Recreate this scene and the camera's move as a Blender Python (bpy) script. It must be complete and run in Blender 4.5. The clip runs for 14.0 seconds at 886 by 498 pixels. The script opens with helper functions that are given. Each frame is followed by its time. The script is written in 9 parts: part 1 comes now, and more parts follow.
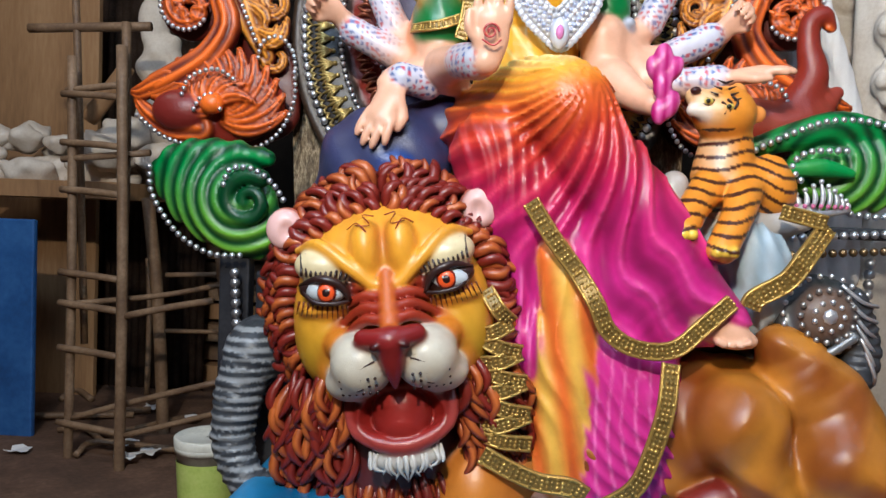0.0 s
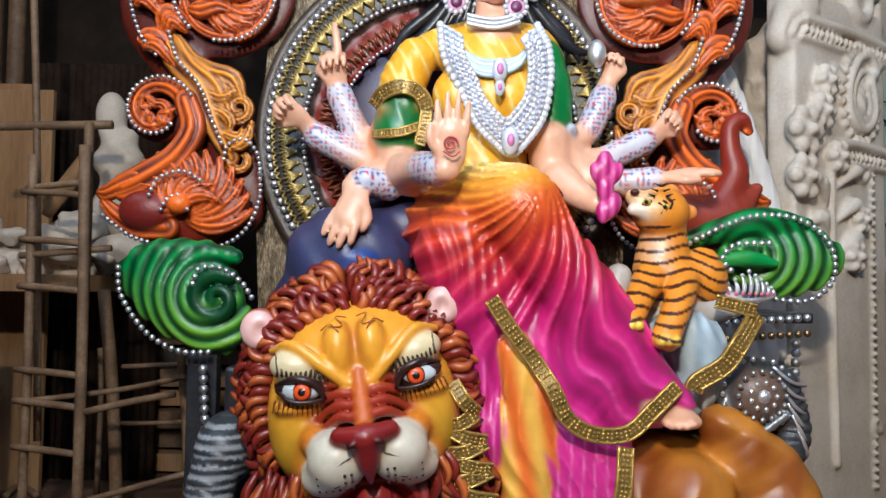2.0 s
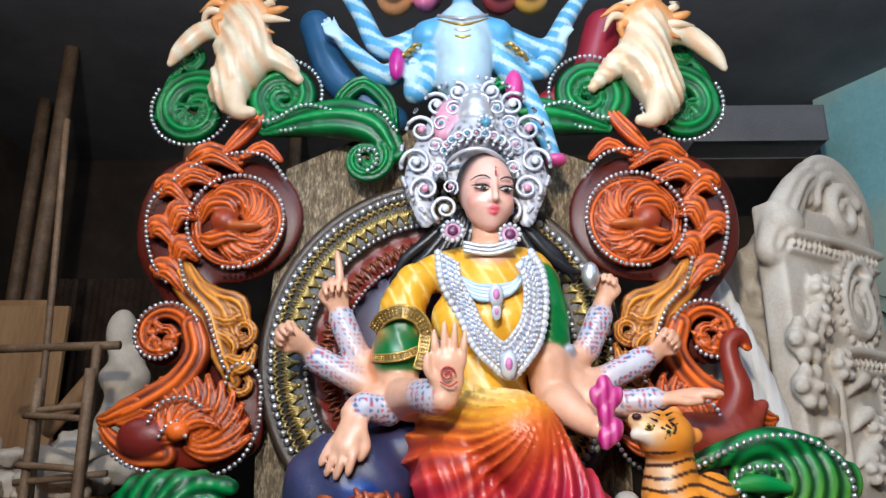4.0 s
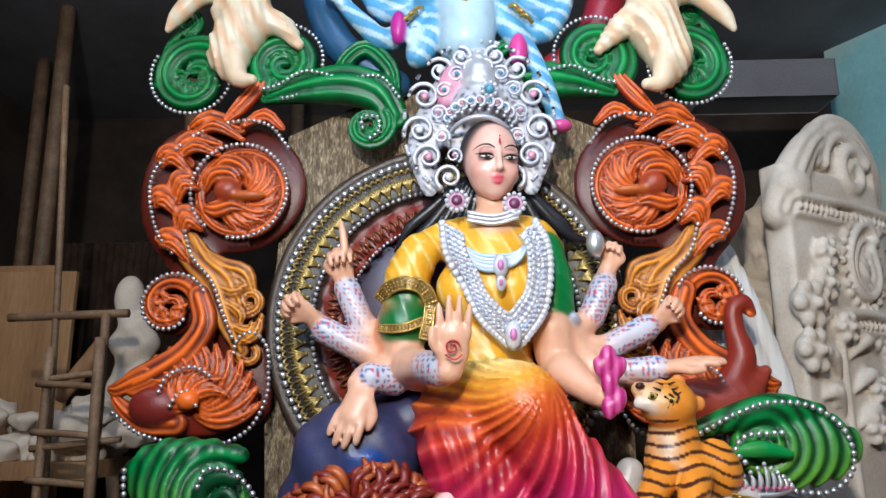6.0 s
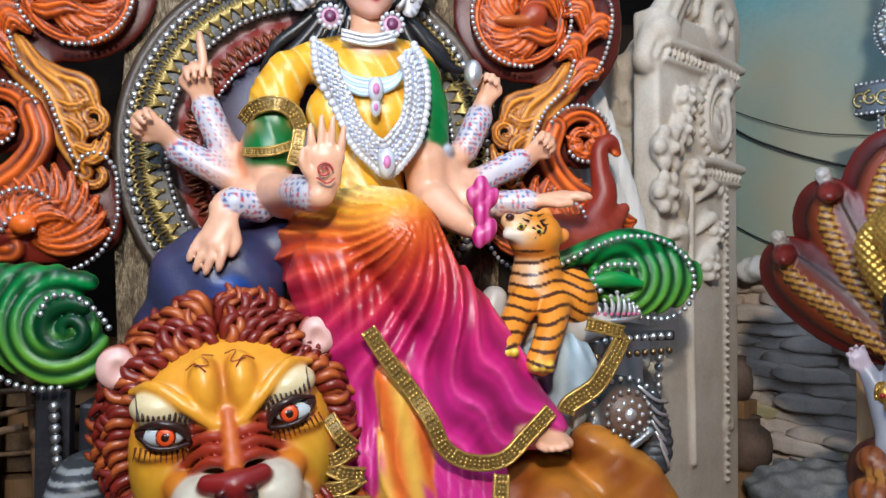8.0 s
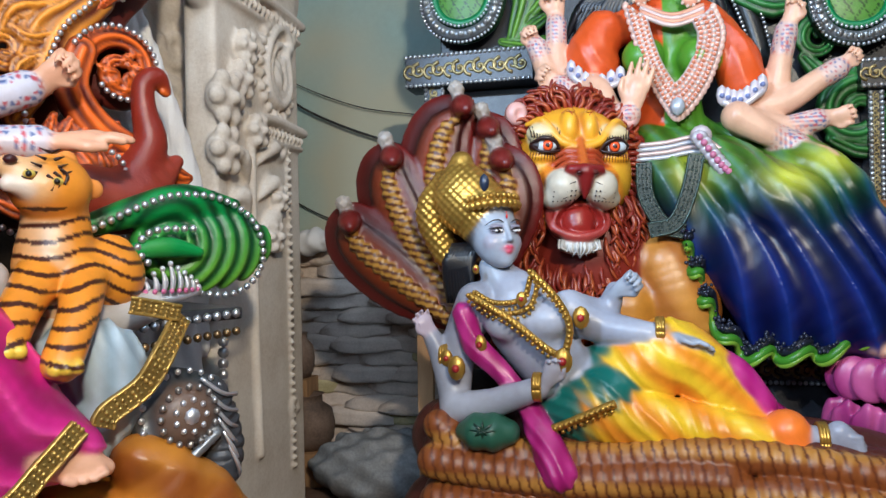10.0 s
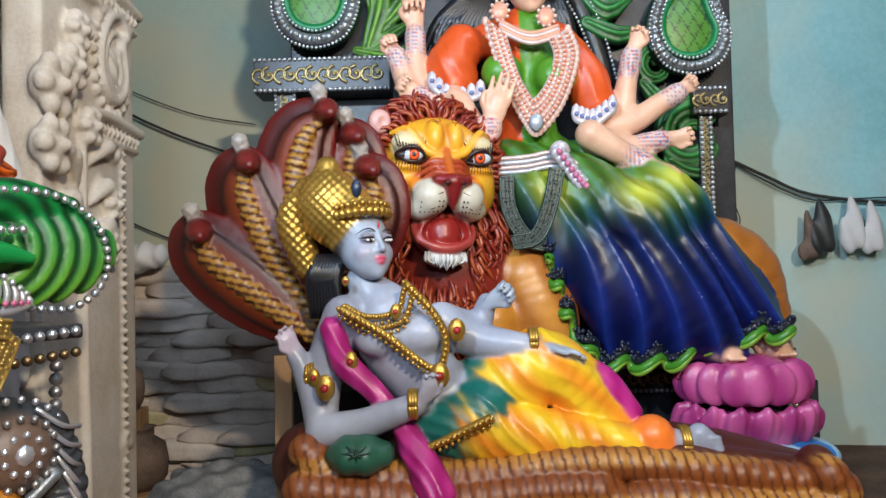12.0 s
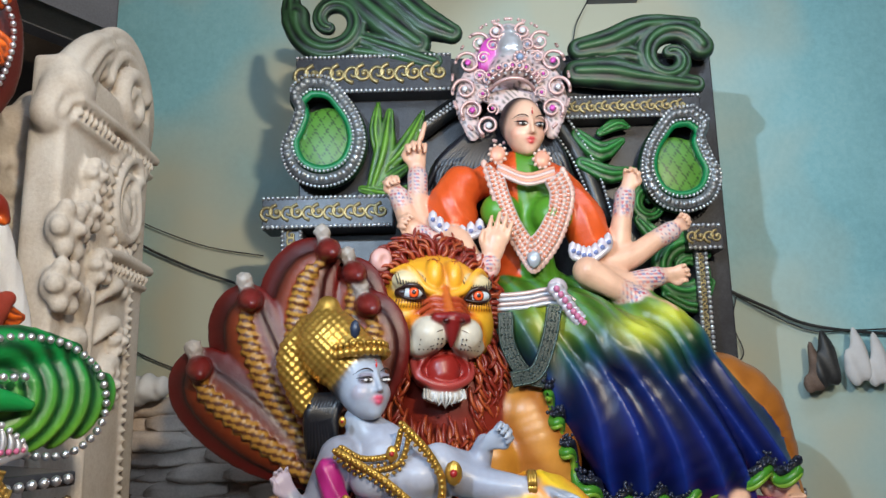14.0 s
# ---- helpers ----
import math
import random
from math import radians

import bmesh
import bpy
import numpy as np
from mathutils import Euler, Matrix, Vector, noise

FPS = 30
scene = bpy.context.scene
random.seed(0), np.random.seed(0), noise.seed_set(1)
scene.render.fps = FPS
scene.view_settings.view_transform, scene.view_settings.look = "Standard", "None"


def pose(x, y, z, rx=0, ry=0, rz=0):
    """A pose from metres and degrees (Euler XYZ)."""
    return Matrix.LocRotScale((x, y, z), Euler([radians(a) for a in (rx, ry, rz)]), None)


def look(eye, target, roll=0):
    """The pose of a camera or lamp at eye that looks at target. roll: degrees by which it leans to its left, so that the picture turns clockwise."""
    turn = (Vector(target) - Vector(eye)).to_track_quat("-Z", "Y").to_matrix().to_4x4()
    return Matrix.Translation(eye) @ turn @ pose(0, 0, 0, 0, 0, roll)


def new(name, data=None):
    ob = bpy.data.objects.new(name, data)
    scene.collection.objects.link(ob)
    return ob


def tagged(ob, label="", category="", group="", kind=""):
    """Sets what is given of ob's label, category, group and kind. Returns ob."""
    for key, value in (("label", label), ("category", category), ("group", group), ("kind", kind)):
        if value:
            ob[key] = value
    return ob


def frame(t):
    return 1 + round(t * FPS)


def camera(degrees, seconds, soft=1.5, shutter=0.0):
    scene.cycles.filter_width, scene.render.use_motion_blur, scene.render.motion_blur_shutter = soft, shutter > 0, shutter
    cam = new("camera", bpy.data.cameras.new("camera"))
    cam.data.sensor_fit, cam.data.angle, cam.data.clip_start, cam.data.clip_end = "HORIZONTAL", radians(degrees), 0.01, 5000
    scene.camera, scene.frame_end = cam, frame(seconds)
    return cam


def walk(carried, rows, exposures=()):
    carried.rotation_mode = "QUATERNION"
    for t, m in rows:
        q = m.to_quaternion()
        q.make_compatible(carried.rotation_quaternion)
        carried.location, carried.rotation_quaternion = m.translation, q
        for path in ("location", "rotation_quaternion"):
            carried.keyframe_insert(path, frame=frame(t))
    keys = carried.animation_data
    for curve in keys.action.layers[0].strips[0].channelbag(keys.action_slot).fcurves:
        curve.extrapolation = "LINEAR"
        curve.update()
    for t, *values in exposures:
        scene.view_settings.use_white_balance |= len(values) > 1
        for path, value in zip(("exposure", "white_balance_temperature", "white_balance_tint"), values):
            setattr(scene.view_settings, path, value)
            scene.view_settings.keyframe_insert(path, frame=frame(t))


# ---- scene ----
cam = camera(62.0, 14.0)
PATH = [
    (0.0, pose(0.105, 0.164, 1.433, 87.69, -2.12, 4.92)),
    (0.5, pose(-0.052, 0.069, 1.426, 87.13, -0.68, -0.99)),
    (1.0, pose(-0.023, 0.038, 1.450, 87.77, -0.47, -0.51)),
    (1.5, pose(0.000, 0.002, 1.500, 89.89, -0.53, 0.02)),
    (2.0, pose(0.004, -0.032, 1.565, 92.72, -0.83, 0.11)),
    (2.5, pose(0.016, -0.049, 1.594, 96.20, -0.87, 0.39)),
    (3.0, pose(0.040, -0.072, 1.625, 99.92, -0.71, 0.70)),
    (3.5, pose(0.062, -0.077, 1.695, 103.37, -0.42, 1.12)),
    (3.7, pose(0.068, -0.084, 1.722, 104.86, -0.18, 1.20)),
    (4.75, pose(0.069, -0.092, 1.787, 108.99, 0.09, 1.32)),
    (5.8, pose(0.069, -0.099, 1.852, 104.50, 0.35, 1.64)),
    (6.0, pose(0.076, -0.111, 1.849, 102.84, 0.39, 1.83)),
    (6.5, pose(0.073, -0.095, 1.817, 98.26, 0.24, 2.03)),
    (7.0, pose(0.069, -0.104, 1.777, 93.77, -0.14, 1.49)),
    (7.5, pose(0.037, -0.051, 1.757, 91.56, -0.26, -2.57)),
    (8.0, pose(0.014, 0.019, 1.748, 91.50, -0.25, -9.31)),
    (8.5, pose(0.076, 0.203, 1.735, 91.32, 0.29, -15.75)),
    (9.0, pose(0.218, 0.380, 1.728, 90.38, 0.68, -24.86)),
    (9.2, pose(0.237, 0.427, 1.725, 90.03, 0.79, -29.30)),
    (10.00, pose(0.230, 0.617, 1.673, 89.98, 1.22, -43.49)),
    (10.60, pose(0.225, 0.759, 1.634, 90.65, 1.55, -52.21)),
    (11.3, pose(0.219, 0.925, 1.588, 91.09, 1.92, -57.19)),
    (11.5, pose(0.215, 0.944, 1.592, 91.05, 1.74, -57.60)),
    (12.0, pose(0.215, 0.925, 1.610, 91.63, 1.40, -57.48)),
    (12.5, pose(0.201, 0.885, 1.638, 93.33, 1.10, -57.13)),
    (13.0, pose(0.191, 0.850, 1.671, 95.61, 0.90, -56.86)),
    (13.5, pose(0.186, 0.837, 1.694, 98.02, 0.84, -56.79)),
    (14.0, pose(0.181, 0.837, 1.698, 100.89, 1.20, -56.80)),
]
walk(cam, PATH, ((0.00, 0.04, 5300, 10), (1.00, -0.02, 5300, 10), (3.00, -0.06, 5300, 10), (4.75, -0.22, 5300, 10), (5.80, -0.22, 5300, 10), (7.50, -0.08, 5300, 10), (9.00, -0.14, 5300, 10), (11.30, -0.06, 5650, 10), (14.00, -0.12, 5750, 10)))

# ---- light ----
world = bpy.data.worlds.new("workshop_air")
scene.world = world
world.use_nodes = True
world.node_tree.nodes["Background"].inputs[0].default_value = (0.75, 0.85, 1.0, 1)
world.node_tree.nodes["Background"].inputs[1].default_value = 0.17


def area_lamp(name, eye, target, size, watts, colour):
    data = bpy.data.lights.new(name, "AREA")
    data.shape, data.size, data.size_y, data.energy, data.color = "RECTANGLE", size, size * 0.4, watts, colour
    ob = new(name, data)
    ob.matrix_world = look(eye, target)
    return ob


area_lamp("tube_light_front", (-0.7, 0.1, 4.1), (0.4, 3.4, 1.7), 1.5, 62, (0.76, 0.89, 1.0))
# extra unseen fill for the second bay, beside the flood lamp
area_lamp("fill_second_bay", (-1.3, 0.3, 3.1), (4.4, 2.4, 1.9), 0.6, 40, (0.75, 0.9, 1.0))
flood = bpy.data.lights.new("flood_lamp", "SPOT")
flood.energy, flood.color, flood.shadow_soft_size, flood.spot_size, flood.spot_blend = 1100, (0.72, 0.88, 1.0), 0.07, radians(46), 0.35
new("flood_lamp", flood).matrix_world = look((-2.4, 1.9, 4.2), (7.0, 2.2, 2.7))
area_lamp("bulb_warm", (-0.3, -1.4, 3.9), (4.1, 4.6, 2.6), 0.3, 300, (1.0, 0.8, 0.53))
# unseen lamp added to brighten the turquoise wall
area_lamp("fill_wall", (3.4, 0.4, 5.3), (5.0, 4.6, 2.2), 1.4, 36, (0.78, 0.92, 1.0))
# broad overhead fill added above the first group, its source unseen
area_lamp("fill_high", (0.3, 1.6, 5.4), (0.2, 3.3, 2.0), 2.2, 42, (0.76, 0.89, 1.0))
# warm fill added to lift the dark scaffold corner, no real lamp there
area_lamp("fill_scaffold", (-3.0, 2.4, 4.6), (-2.6, 5.2, 1.6), 1.2, 24, (1.0, 0.84, 0.66))


# ---- materials ----
def nodes_of(name):
    m = bpy.data.materials.new(name)
    m.use_nodes = True
    nt = m.node_tree
    return m, nt, nt.nodes["Principled BSDF"]


def noise_node(nt, scale, detail=6, rough=0.6, coord="Object", stretch=None):
    tc = nt.nodes.new("ShaderNodeTexCoord")
    n = nt.nodes.new("ShaderNodeTexNoise")
    n.inputs["Scale"].default_value, n.inputs["Detail"].default_value, n.inputs["Roughness"].default_value = scale, detail, rough
    if stretch:
        mp = nt.nodes.new("ShaderNodeMapping")
        mp.inputs["Scale"].default_value = stretch
        nt.links.new(tc.outputs[coord], mp.inputs[0])
        nt.links.new(mp.outputs[0], n.inputs[0])
    else:
        nt.links.new(tc.outputs[coord], n.inputs[0])
    return n


def ramp(nt, src, stops):
    r = nt.nodes.new("ShaderNodeValToRGB")
    els = r.color_ramp.elements
    while len(els) < len(stops):
        els.new(0.5)
    for e, (pos, c) in zip(els, stops):
        e.position, e.color = pos, (*c, 1)
    nt.links.new(src, r.inputs[0])
    return r


def bump(nt, bs, src, strength, dist=0.01):
    b = nt.nodes.new("ShaderNodeBump")
    b.inputs["Strength"].default_value, b.inputs["Distance"].default_value = strength, dist
    nt.links.new(src, b.inputs["Height"])
    nt.links.new(b.outputs[0], bs.inputs["Normal"])


def surface(name, dark, mid, light, scale=4, rough=0.7, metal=0.0, bumpy=0.3, fine=60, stretch=None, dist=0.01):
    """A weathered surface: three tones by a broad noise, a finer noise for grain and relief."""
    m, nt, bs = nodes_of(name)
    broad = noise_node(nt, scale, stretch=stretch)
    grain = noise_node(nt, fine, stretch=stretch)
    mix = nt.nodes.new("ShaderNodeMix")
    mix.inputs[0].default_value = 0.35
    nt.links.new(broad.outputs[0], mix.inputs[2])
    nt.links.new(grain.outputs[0], mix.inputs[3])
    r = ramp(nt, mix.outputs[0], [(0.3, dark), (0.5, mid), (0.7, light)])
    nt.links.new(r.outputs[0], bs.inputs["Base Color"])
    bs.inputs["Roughness"].default_value, bs.inputs["Metallic"].default_value = rough, metal
    bump(nt, bs, mix.outputs[0], bumpy, dist)
    return m


def painted(name, rough=0.3, fine=140, strength=0.12):
    """Airbrushed enamel: the hand-painted tones come with the mesh, metal leaf where its shine says so."""
    m, nt, bs = nodes_of(name)
    col = nt.nodes.new("ShaderNodeAttribute")
    col.attribute_name = "tone"
    shine = nt.nodes.new("ShaderNodeAttribute")
    shine.attribute_name = "leaf"
    broad = noise_node(nt, 9)
    grain = noise_node(nt, fine)
    r = ramp(nt, broad.outputs[0], [(0.3, (0.72, 0.68, 0.66)), (0.65, (1, 1, 1))])
    mul = nt.nodes.new("ShaderNodeMix")
    mul.data_type, mul.blend_type = "RGBA", "MULTIPLY"
    mul.inputs[0].default_value = 0.7
    nt.links.new(col.outputs["Color"], mul.inputs[6])
    nt.links.new(r.outputs[0], mul.inputs[7])
    nt.links.new(mul.outputs[2], bs.inputs["Base Color"])
    nt.links.new(shine.outputs["Fac"], bs.inputs["Metallic"])
    rr = nt.nodes.new("ShaderNodeMapRange")
    rr.inputs[3].default_value, rr.inputs[4].default_value = rough - 0.08, rough + 0.18
    nt.links.new(grain.outputs[0], rr.inputs[0])
    nt.links.new(rr.outputs[0], bs.inputs["Roughness"])
    bump(nt, bs, grain.outputs[0], strength, 0.006)
    return m


ENAMEL = painted("airbrushed_enamel", 0.3)
ENAMEL_RELIEF = painted("enamel_on_relief", 0.33, 90, 0.3)
PLASTER = surface("raw_plaster", (0.46, 0.38, 0.3), (0.6, 0.53, 0.45), (0.7, 0.64, 0.56), 3, 0.9, bumpy=0.5, fine=60, dist=0.012)
CLOTH = surface("white_gauze", (0.55, 0.53, 0.52), (0.7, 0.68, 0.67), (0.8, 0.79, 0.78), 3, 0.9, bumpy=0.25, fine=200)
SILVER = surface("silver_paint", (0.42, 0.43, 0.45), (0.62, 0.63, 0.66), (0.85, 0.86, 0.88), 20, 0.28, 0.85, 0.15)
DARK_PAINT = surface("black_paint", (0.012, 0.012, 0.016), (0.025, 0.025, 0.03), (0.05, 0.05, 0.055), 7, 0.35, bumpy=0.3)
PURPLE = surface("dark_purple_paint", (0.02, 0.012, 0.04), (0.035, 0.022, 0.07), (0.06, 0.04, 0.11), 5, 0.4, bumpy=0.2)
BRONZE_GRAIN = surface("stippled_bronze_paint", (0.03, 0.02, 0.012), (0.2, 0.145, 0.085), (0.62, 0.5, 0.32), 60, 0.38, 0.45, 1.0, 130, stretch=(1, 1, 0.3), dist=0.02)
WALL_PAINT = surface("turquoise_limewash", (0.24, 0.5, 0.55), (0.33, 0.63, 0.68), (0.45, 0.72, 0.75), 0.7, 0.75, bumpy=0.15, fine=25)
nt = WALL_PAINT.node_tree
# cream noise patches stand in for warm lamp light on the wall
warm_light_noise = noise_node(nt, 0.33, 3, 0.5)
pr = ramp(nt, warm_light_noise.outputs[0], [(0.44, (0, 0, 0)), (0.6, (1, 1, 1))])
mx = nt.nodes.new("ShaderNodeMix")
mx.data_type = "RGBA"
bs = nt.nodes["Principled BSDF"]
nt.links.new(bs.inputs["Base Color"].links[0].from_socket, mx.inputs[6])
mx.inputs[7].default_value = (0.6, 0.6, 0.46, 1)
nt.links.new(pr.outputs[0], mx.inputs[0])
nt.links.new(mx.outputs[2], bs.inputs["Base Color"])
FLOOR_DIRT = surface("trodden_earth_floor", (0.045, 0.024, 0.013), (0.1, 0.052, 0.03), (0.18, 0.1, 0.06), 3, 0.9, bumpy=0.6, fine=35)
DARK_BRICK = surface("dark_brown_wall", (0.018, 0.012, 0.008), (0.045, 0.03, 0.02), (0.08, 0.055, 0.04), 2, 0.9, bumpy=0.4)
BAMBOO = surface("old_bamboo", (0.09, 0.05, 0.028), (0.18, 0.11, 0.06), (0.3, 0.2, 0.12), 6, 0.6, bumpy=0.3, fine=50)
PLANK = surface("sawn_plank", (0.16, 0.085, 0.04), (0.32, 0.18, 0.08), (0.45, 0.28, 0.14), 3, 0.7, bumpy=0.3, fine=30, stretch=(1, 1, 0.15))
SACK = surface("cement_sack", (0.36, 0.29, 0.24), (0.56, 0.47, 0.4), (0.68, 0.59, 0.51), 4, 0.85, bumpy=0.5, fine=60)
SACK_YELLOW = surface("yellowed_sack", (0.3, 0.25, 0.12), (0.46, 0.4, 0.22), (0.55, 0.5, 0.34), 4, 0.85, bumpy=0.5, fine=60)
CEILING_M = surface("grey_ceiling", (0.1, 0.1, 0.11), (0.17, 0.17, 0.19), (0.24, 0.24, 0.26), 1, 0.9, bumpy=0.2)
BLUE_TARP = surface("blue_sheet", (0.015, 0.05, 0.16), (0.025, 0.09, 0.28), (0.05, 0.15, 0.4), 3, 0.5, bumpy=0.3, fine=20)
CABLE = surface("black_cable", (0.015, 0.015, 0.015), (0.03, 0.03, 0.03), (0.05, 0.05, 0.05), 9, 0.5)
BUCKET_W = surface("scuffed_white_plastic", (0.45, 0.44, 0.38), (0.62, 0.6, 0.52), (0.72, 0.7, 0.62), 7, 0.45, bumpy=0.1)
BUCKET_G = surface("lime_green_label", (0.3, 0.4, 0.08), (0.45, 0.55, 0.12), (0.55, 0.62, 0.2), 7, 0.5, bumpy=0.1)
GREY_RAG = surface("grey_rag", (0.1, 0.1, 0.1), (0.2, 0.2, 0.2), (0.32, 0.31, 0.3), 6, 0.9, bumpy=0.5)
RUSTY = surface("rusty_sheet", (0.07, 0.05, 0.04), (0.15, 0.1, 0.075), (0.24, 0.17, 0.13), 5, 0.7, 0.2, 0.3)


# ---- mesh tools ----
def smooth_line(pts, n=8):
    """A Catmull-Rom line through pts; further columns (radii) glide along."""
    p = np.array(pts, float)
    p = np.vstack([2 * p[0] - p[1], p, 2 * p[-1] - p[-2]])
    out = []
    for i in range(1, len(p) - 2):
        a, b, c, d = p[i - 1:i + 3]
        for t in np.arange(n) / n:
            out.append(0.5 * (2 * b + (c - a) * t + (2 * a - 5 * b + 4 * c - d) * t * t + (3 * b - a - 3 * c + d) * t ** 3))
    out.append(p[-2])
    return np.array(out)


def mesh_of(name, verts, faces, tone=None, leaf=None, smooth=True):
    me = bpy.data.meshes.new(name)
    verts = np.asarray(verts, np.float32)
    if isinstance(faces, np.ndarray):
        k = faces.shape[1]
        me.vertices.add(len(verts))
        me.vertices.foreach_set("co", verts.ravel())
        me.loops.add(faces.size)
        me.loops.foreach_set("vertex_index", faces.astype(np.int32).ravel())
        me.polygons.add(len(faces))
        me.polygons.foreach_set("loop_start", np.arange(0, faces.size, k, dtype=np.int32))
        me.update(calc_edges=True)
    else:
        me.from_pydata([tuple(v) for v in verts.tolist()], [], faces)
    me.validate()
    if tone is not None and len(me.vertices) == len(verts):
        a = me.attributes.new("tone", "FLOAT_COLOR", "POINT")
        a.data.foreach_set("color", np.column_stack([np.clip(tone, 0, 1), np.ones(len(verts))]).astype(np.float32).ravel())
        b = me.attributes.new("leaf", "FLOAT", "POINT")
        b.data.foreach_set("value", np.asarray(leaf, np.float32).ravel())
    if smooth:
        me.polygons.foreach_set("use_smooth", np.ones(len(me.polygons), bool))
    return me


class Pile:
    """Gathers quads with a painted tone and a metal-leaf value for each vertex."""

    def __init__(self):
        self.v, self.f, self.c, self.m, self.n = [], [], [], [], 0

    def add(self, v, f, col, leaf=0.0):
        v = np.asarray(v, float)
        self.v.append(v)
        self.f.append(np.asarray(f, int) + self.n)
        self.c.append(np.broadcast_to(np.asarray(col, float), (len(v), 3)))
        self.m.append(np.broadcast_to(np.asarray(leaf, float), (len(v),)))
        self.n += len(v)

    def tube(self, pts, radii, col, leaf=0.0, sides=7, n=4, twist=0.0, col2=None):
        p = np.array(pts, float)
        r = np.broadcast_to(np.asarray(radii, float), (len(p),))
        q = smooth_line(np.column_stack([p, r]), n)
        p, r = q[:, :3], np.maximum(q[:, 3], 0.0008)
        d = np.gradient(p, axis=0)
        d /= np.linalg.norm(d, axis=1)[:, None] + 1e-9
        up = np.array([0.31, 0.2, 0.93]) if abs(d[:, 2]).mean() < 0.85 else np.array([0.2, -0.95, 0.1])
        a = np.cross(d, up)
        a /= np.linalg.norm(a, axis=1)[:, None] + 1e-9
        b = np.cross(d, a)
        k = len(p)
        th = np.arange(sides) * 2 * np.pi / sides
        ring = p[:, None] + r[:, None, None] * (np.cos(th)[None, :, None] * a[:, None] + np.sin(th)[None, :, None] * b[:, None])
        i, j = np.meshgrid(np.arange(k - 1), np.arange(sides), indexing="ij")
        j2 = (j + 1) % sides
        f = np.stack([i * sides + j, i * sides + j2, (i + 1) * sides + j2, (i + 1) * sides + j], -1).reshape(-1, 4)
        v = np.vstack([ring.reshape(-1, 3), p[:1], p[-1:]])
        c0, c1 = k * sides, k * sides + 1
        caps = [[c0, (s + 2) % sides, (s + 1) % sides, s] for s in range(0, sides - 1, 2)]
        caps += [[c1, (k - 1) * sides + s, (k - 1) * sides + (s + 1) % sides, (k - 1) * sides + (s + 2) % sides] for s in range(0, sides - 1, 2)]
        col = np.asarray(col, float)
        if col2 is not None:
            t = np.repeat(np.linspace(0, 1, k), sides)[:, None]
            cc = np.vstack([col * (1 - t) + np.asarray(col2) * t, col[None], np.asarray(col2)[None]])
        else:
            cc = col
        self.add(v, np.vstack([f, np.array(caps)]), cc, leaf)

    def bead(self, c, r, col, leaf=0.0, nu=8, nv=5, squash=(1, 1, 1)):
        th = np.arange(nu) * 2 * np.pi / nu
        ph = np.linspace(0.08, np.pi - 0.08, nv)
        v = np.stack([np.outer(np.sin(ph), np.cos(th)), np.outer(np.sin(ph), np.sin(th)), np.outer(np.cos(ph), np.ones(nu))], -1).reshape(-1, 3)
        i, j = np.meshgrid(np.arange(nv - 1), np.arange(nu), indexing="ij")
        j2 = (j + 1) % nu
        f = np.stack([i * nu + j, (i + 1) * nu + j, (i + 1) * nu + j2, i * nu + j2], -1).reshape(-1, 4)
        self.add(np.asarray(c) + v * r * np.asarray(squash), f, col, leaf)

    def beads(self, pts, r, gap, col, leaf=0.0, n=10, nu=7, nv=5):
        """A string of beads along a line."""
        q = smooth_line(pts, n)
        s = np.concatenate([[0], np.cumsum(np.linalg.norm(np.diff(q, axis=0), axis=1))])
        for x in np.arange(0, s[-1], gap):
            self.bead([np.interp(x, s, q[:, k]) for k in range(3)], r, col, leaf, nu, nv)

    def build(self, name, material, parent=None, label=""):
        v, f = np.vstack(self.v), np.vstack(self.f)
        me = mesh_of(name, v, f, np.vstack(self.c), np.concatenate(self.m))
        me.materials.append(material)
        ob = new(name, me)
        ob.parent = parent
        if label:
            ob["label"] = label
        return ob


def chain_distance(P, line):
    """Distance to a line of round cones (x, y, z, radius), the way along it, and the distance to its axis over the radius."""
    P = np.asarray(P, np.float32)
    line = np.asarray(line, np.float32)
    best = np.full(len(P), 9e9, np.float32)
    along, ratio = np.zeros(len(P), np.float32), np.zeros(len(P), np.float32)
    PP = np.einsum("ij,ij->i", P, P)
    s = 0.0
    for a, b in zip(line[:-1], line[1:]):
        ab = b[:3] - a[:3]
        L = float(np.linalg.norm(ab)) + 1e-9
        Pu = P @ (ab / L) - float(a[:3] @ ab) / L
        t = np.clip(Pu / L, 0, 1)
        off = t * L
        aa = PP - 2 * (P @ a[:3]) + float(a[:3] @ a[:3])
        ax = np.sqrt(np.maximum(aa - 2 * off * Pu + off * off, 0))
        r = a[3] + t * (b[3] - a[3])
        d = ax - r
        m = d < best
        best = np.where(m, d, best)
        along = np.where(m, s + t * L, along)
        ratio = np.where(m, ax / np.maximum(r, 1e-5), ratio)
        s += L
    return best, along, ratio


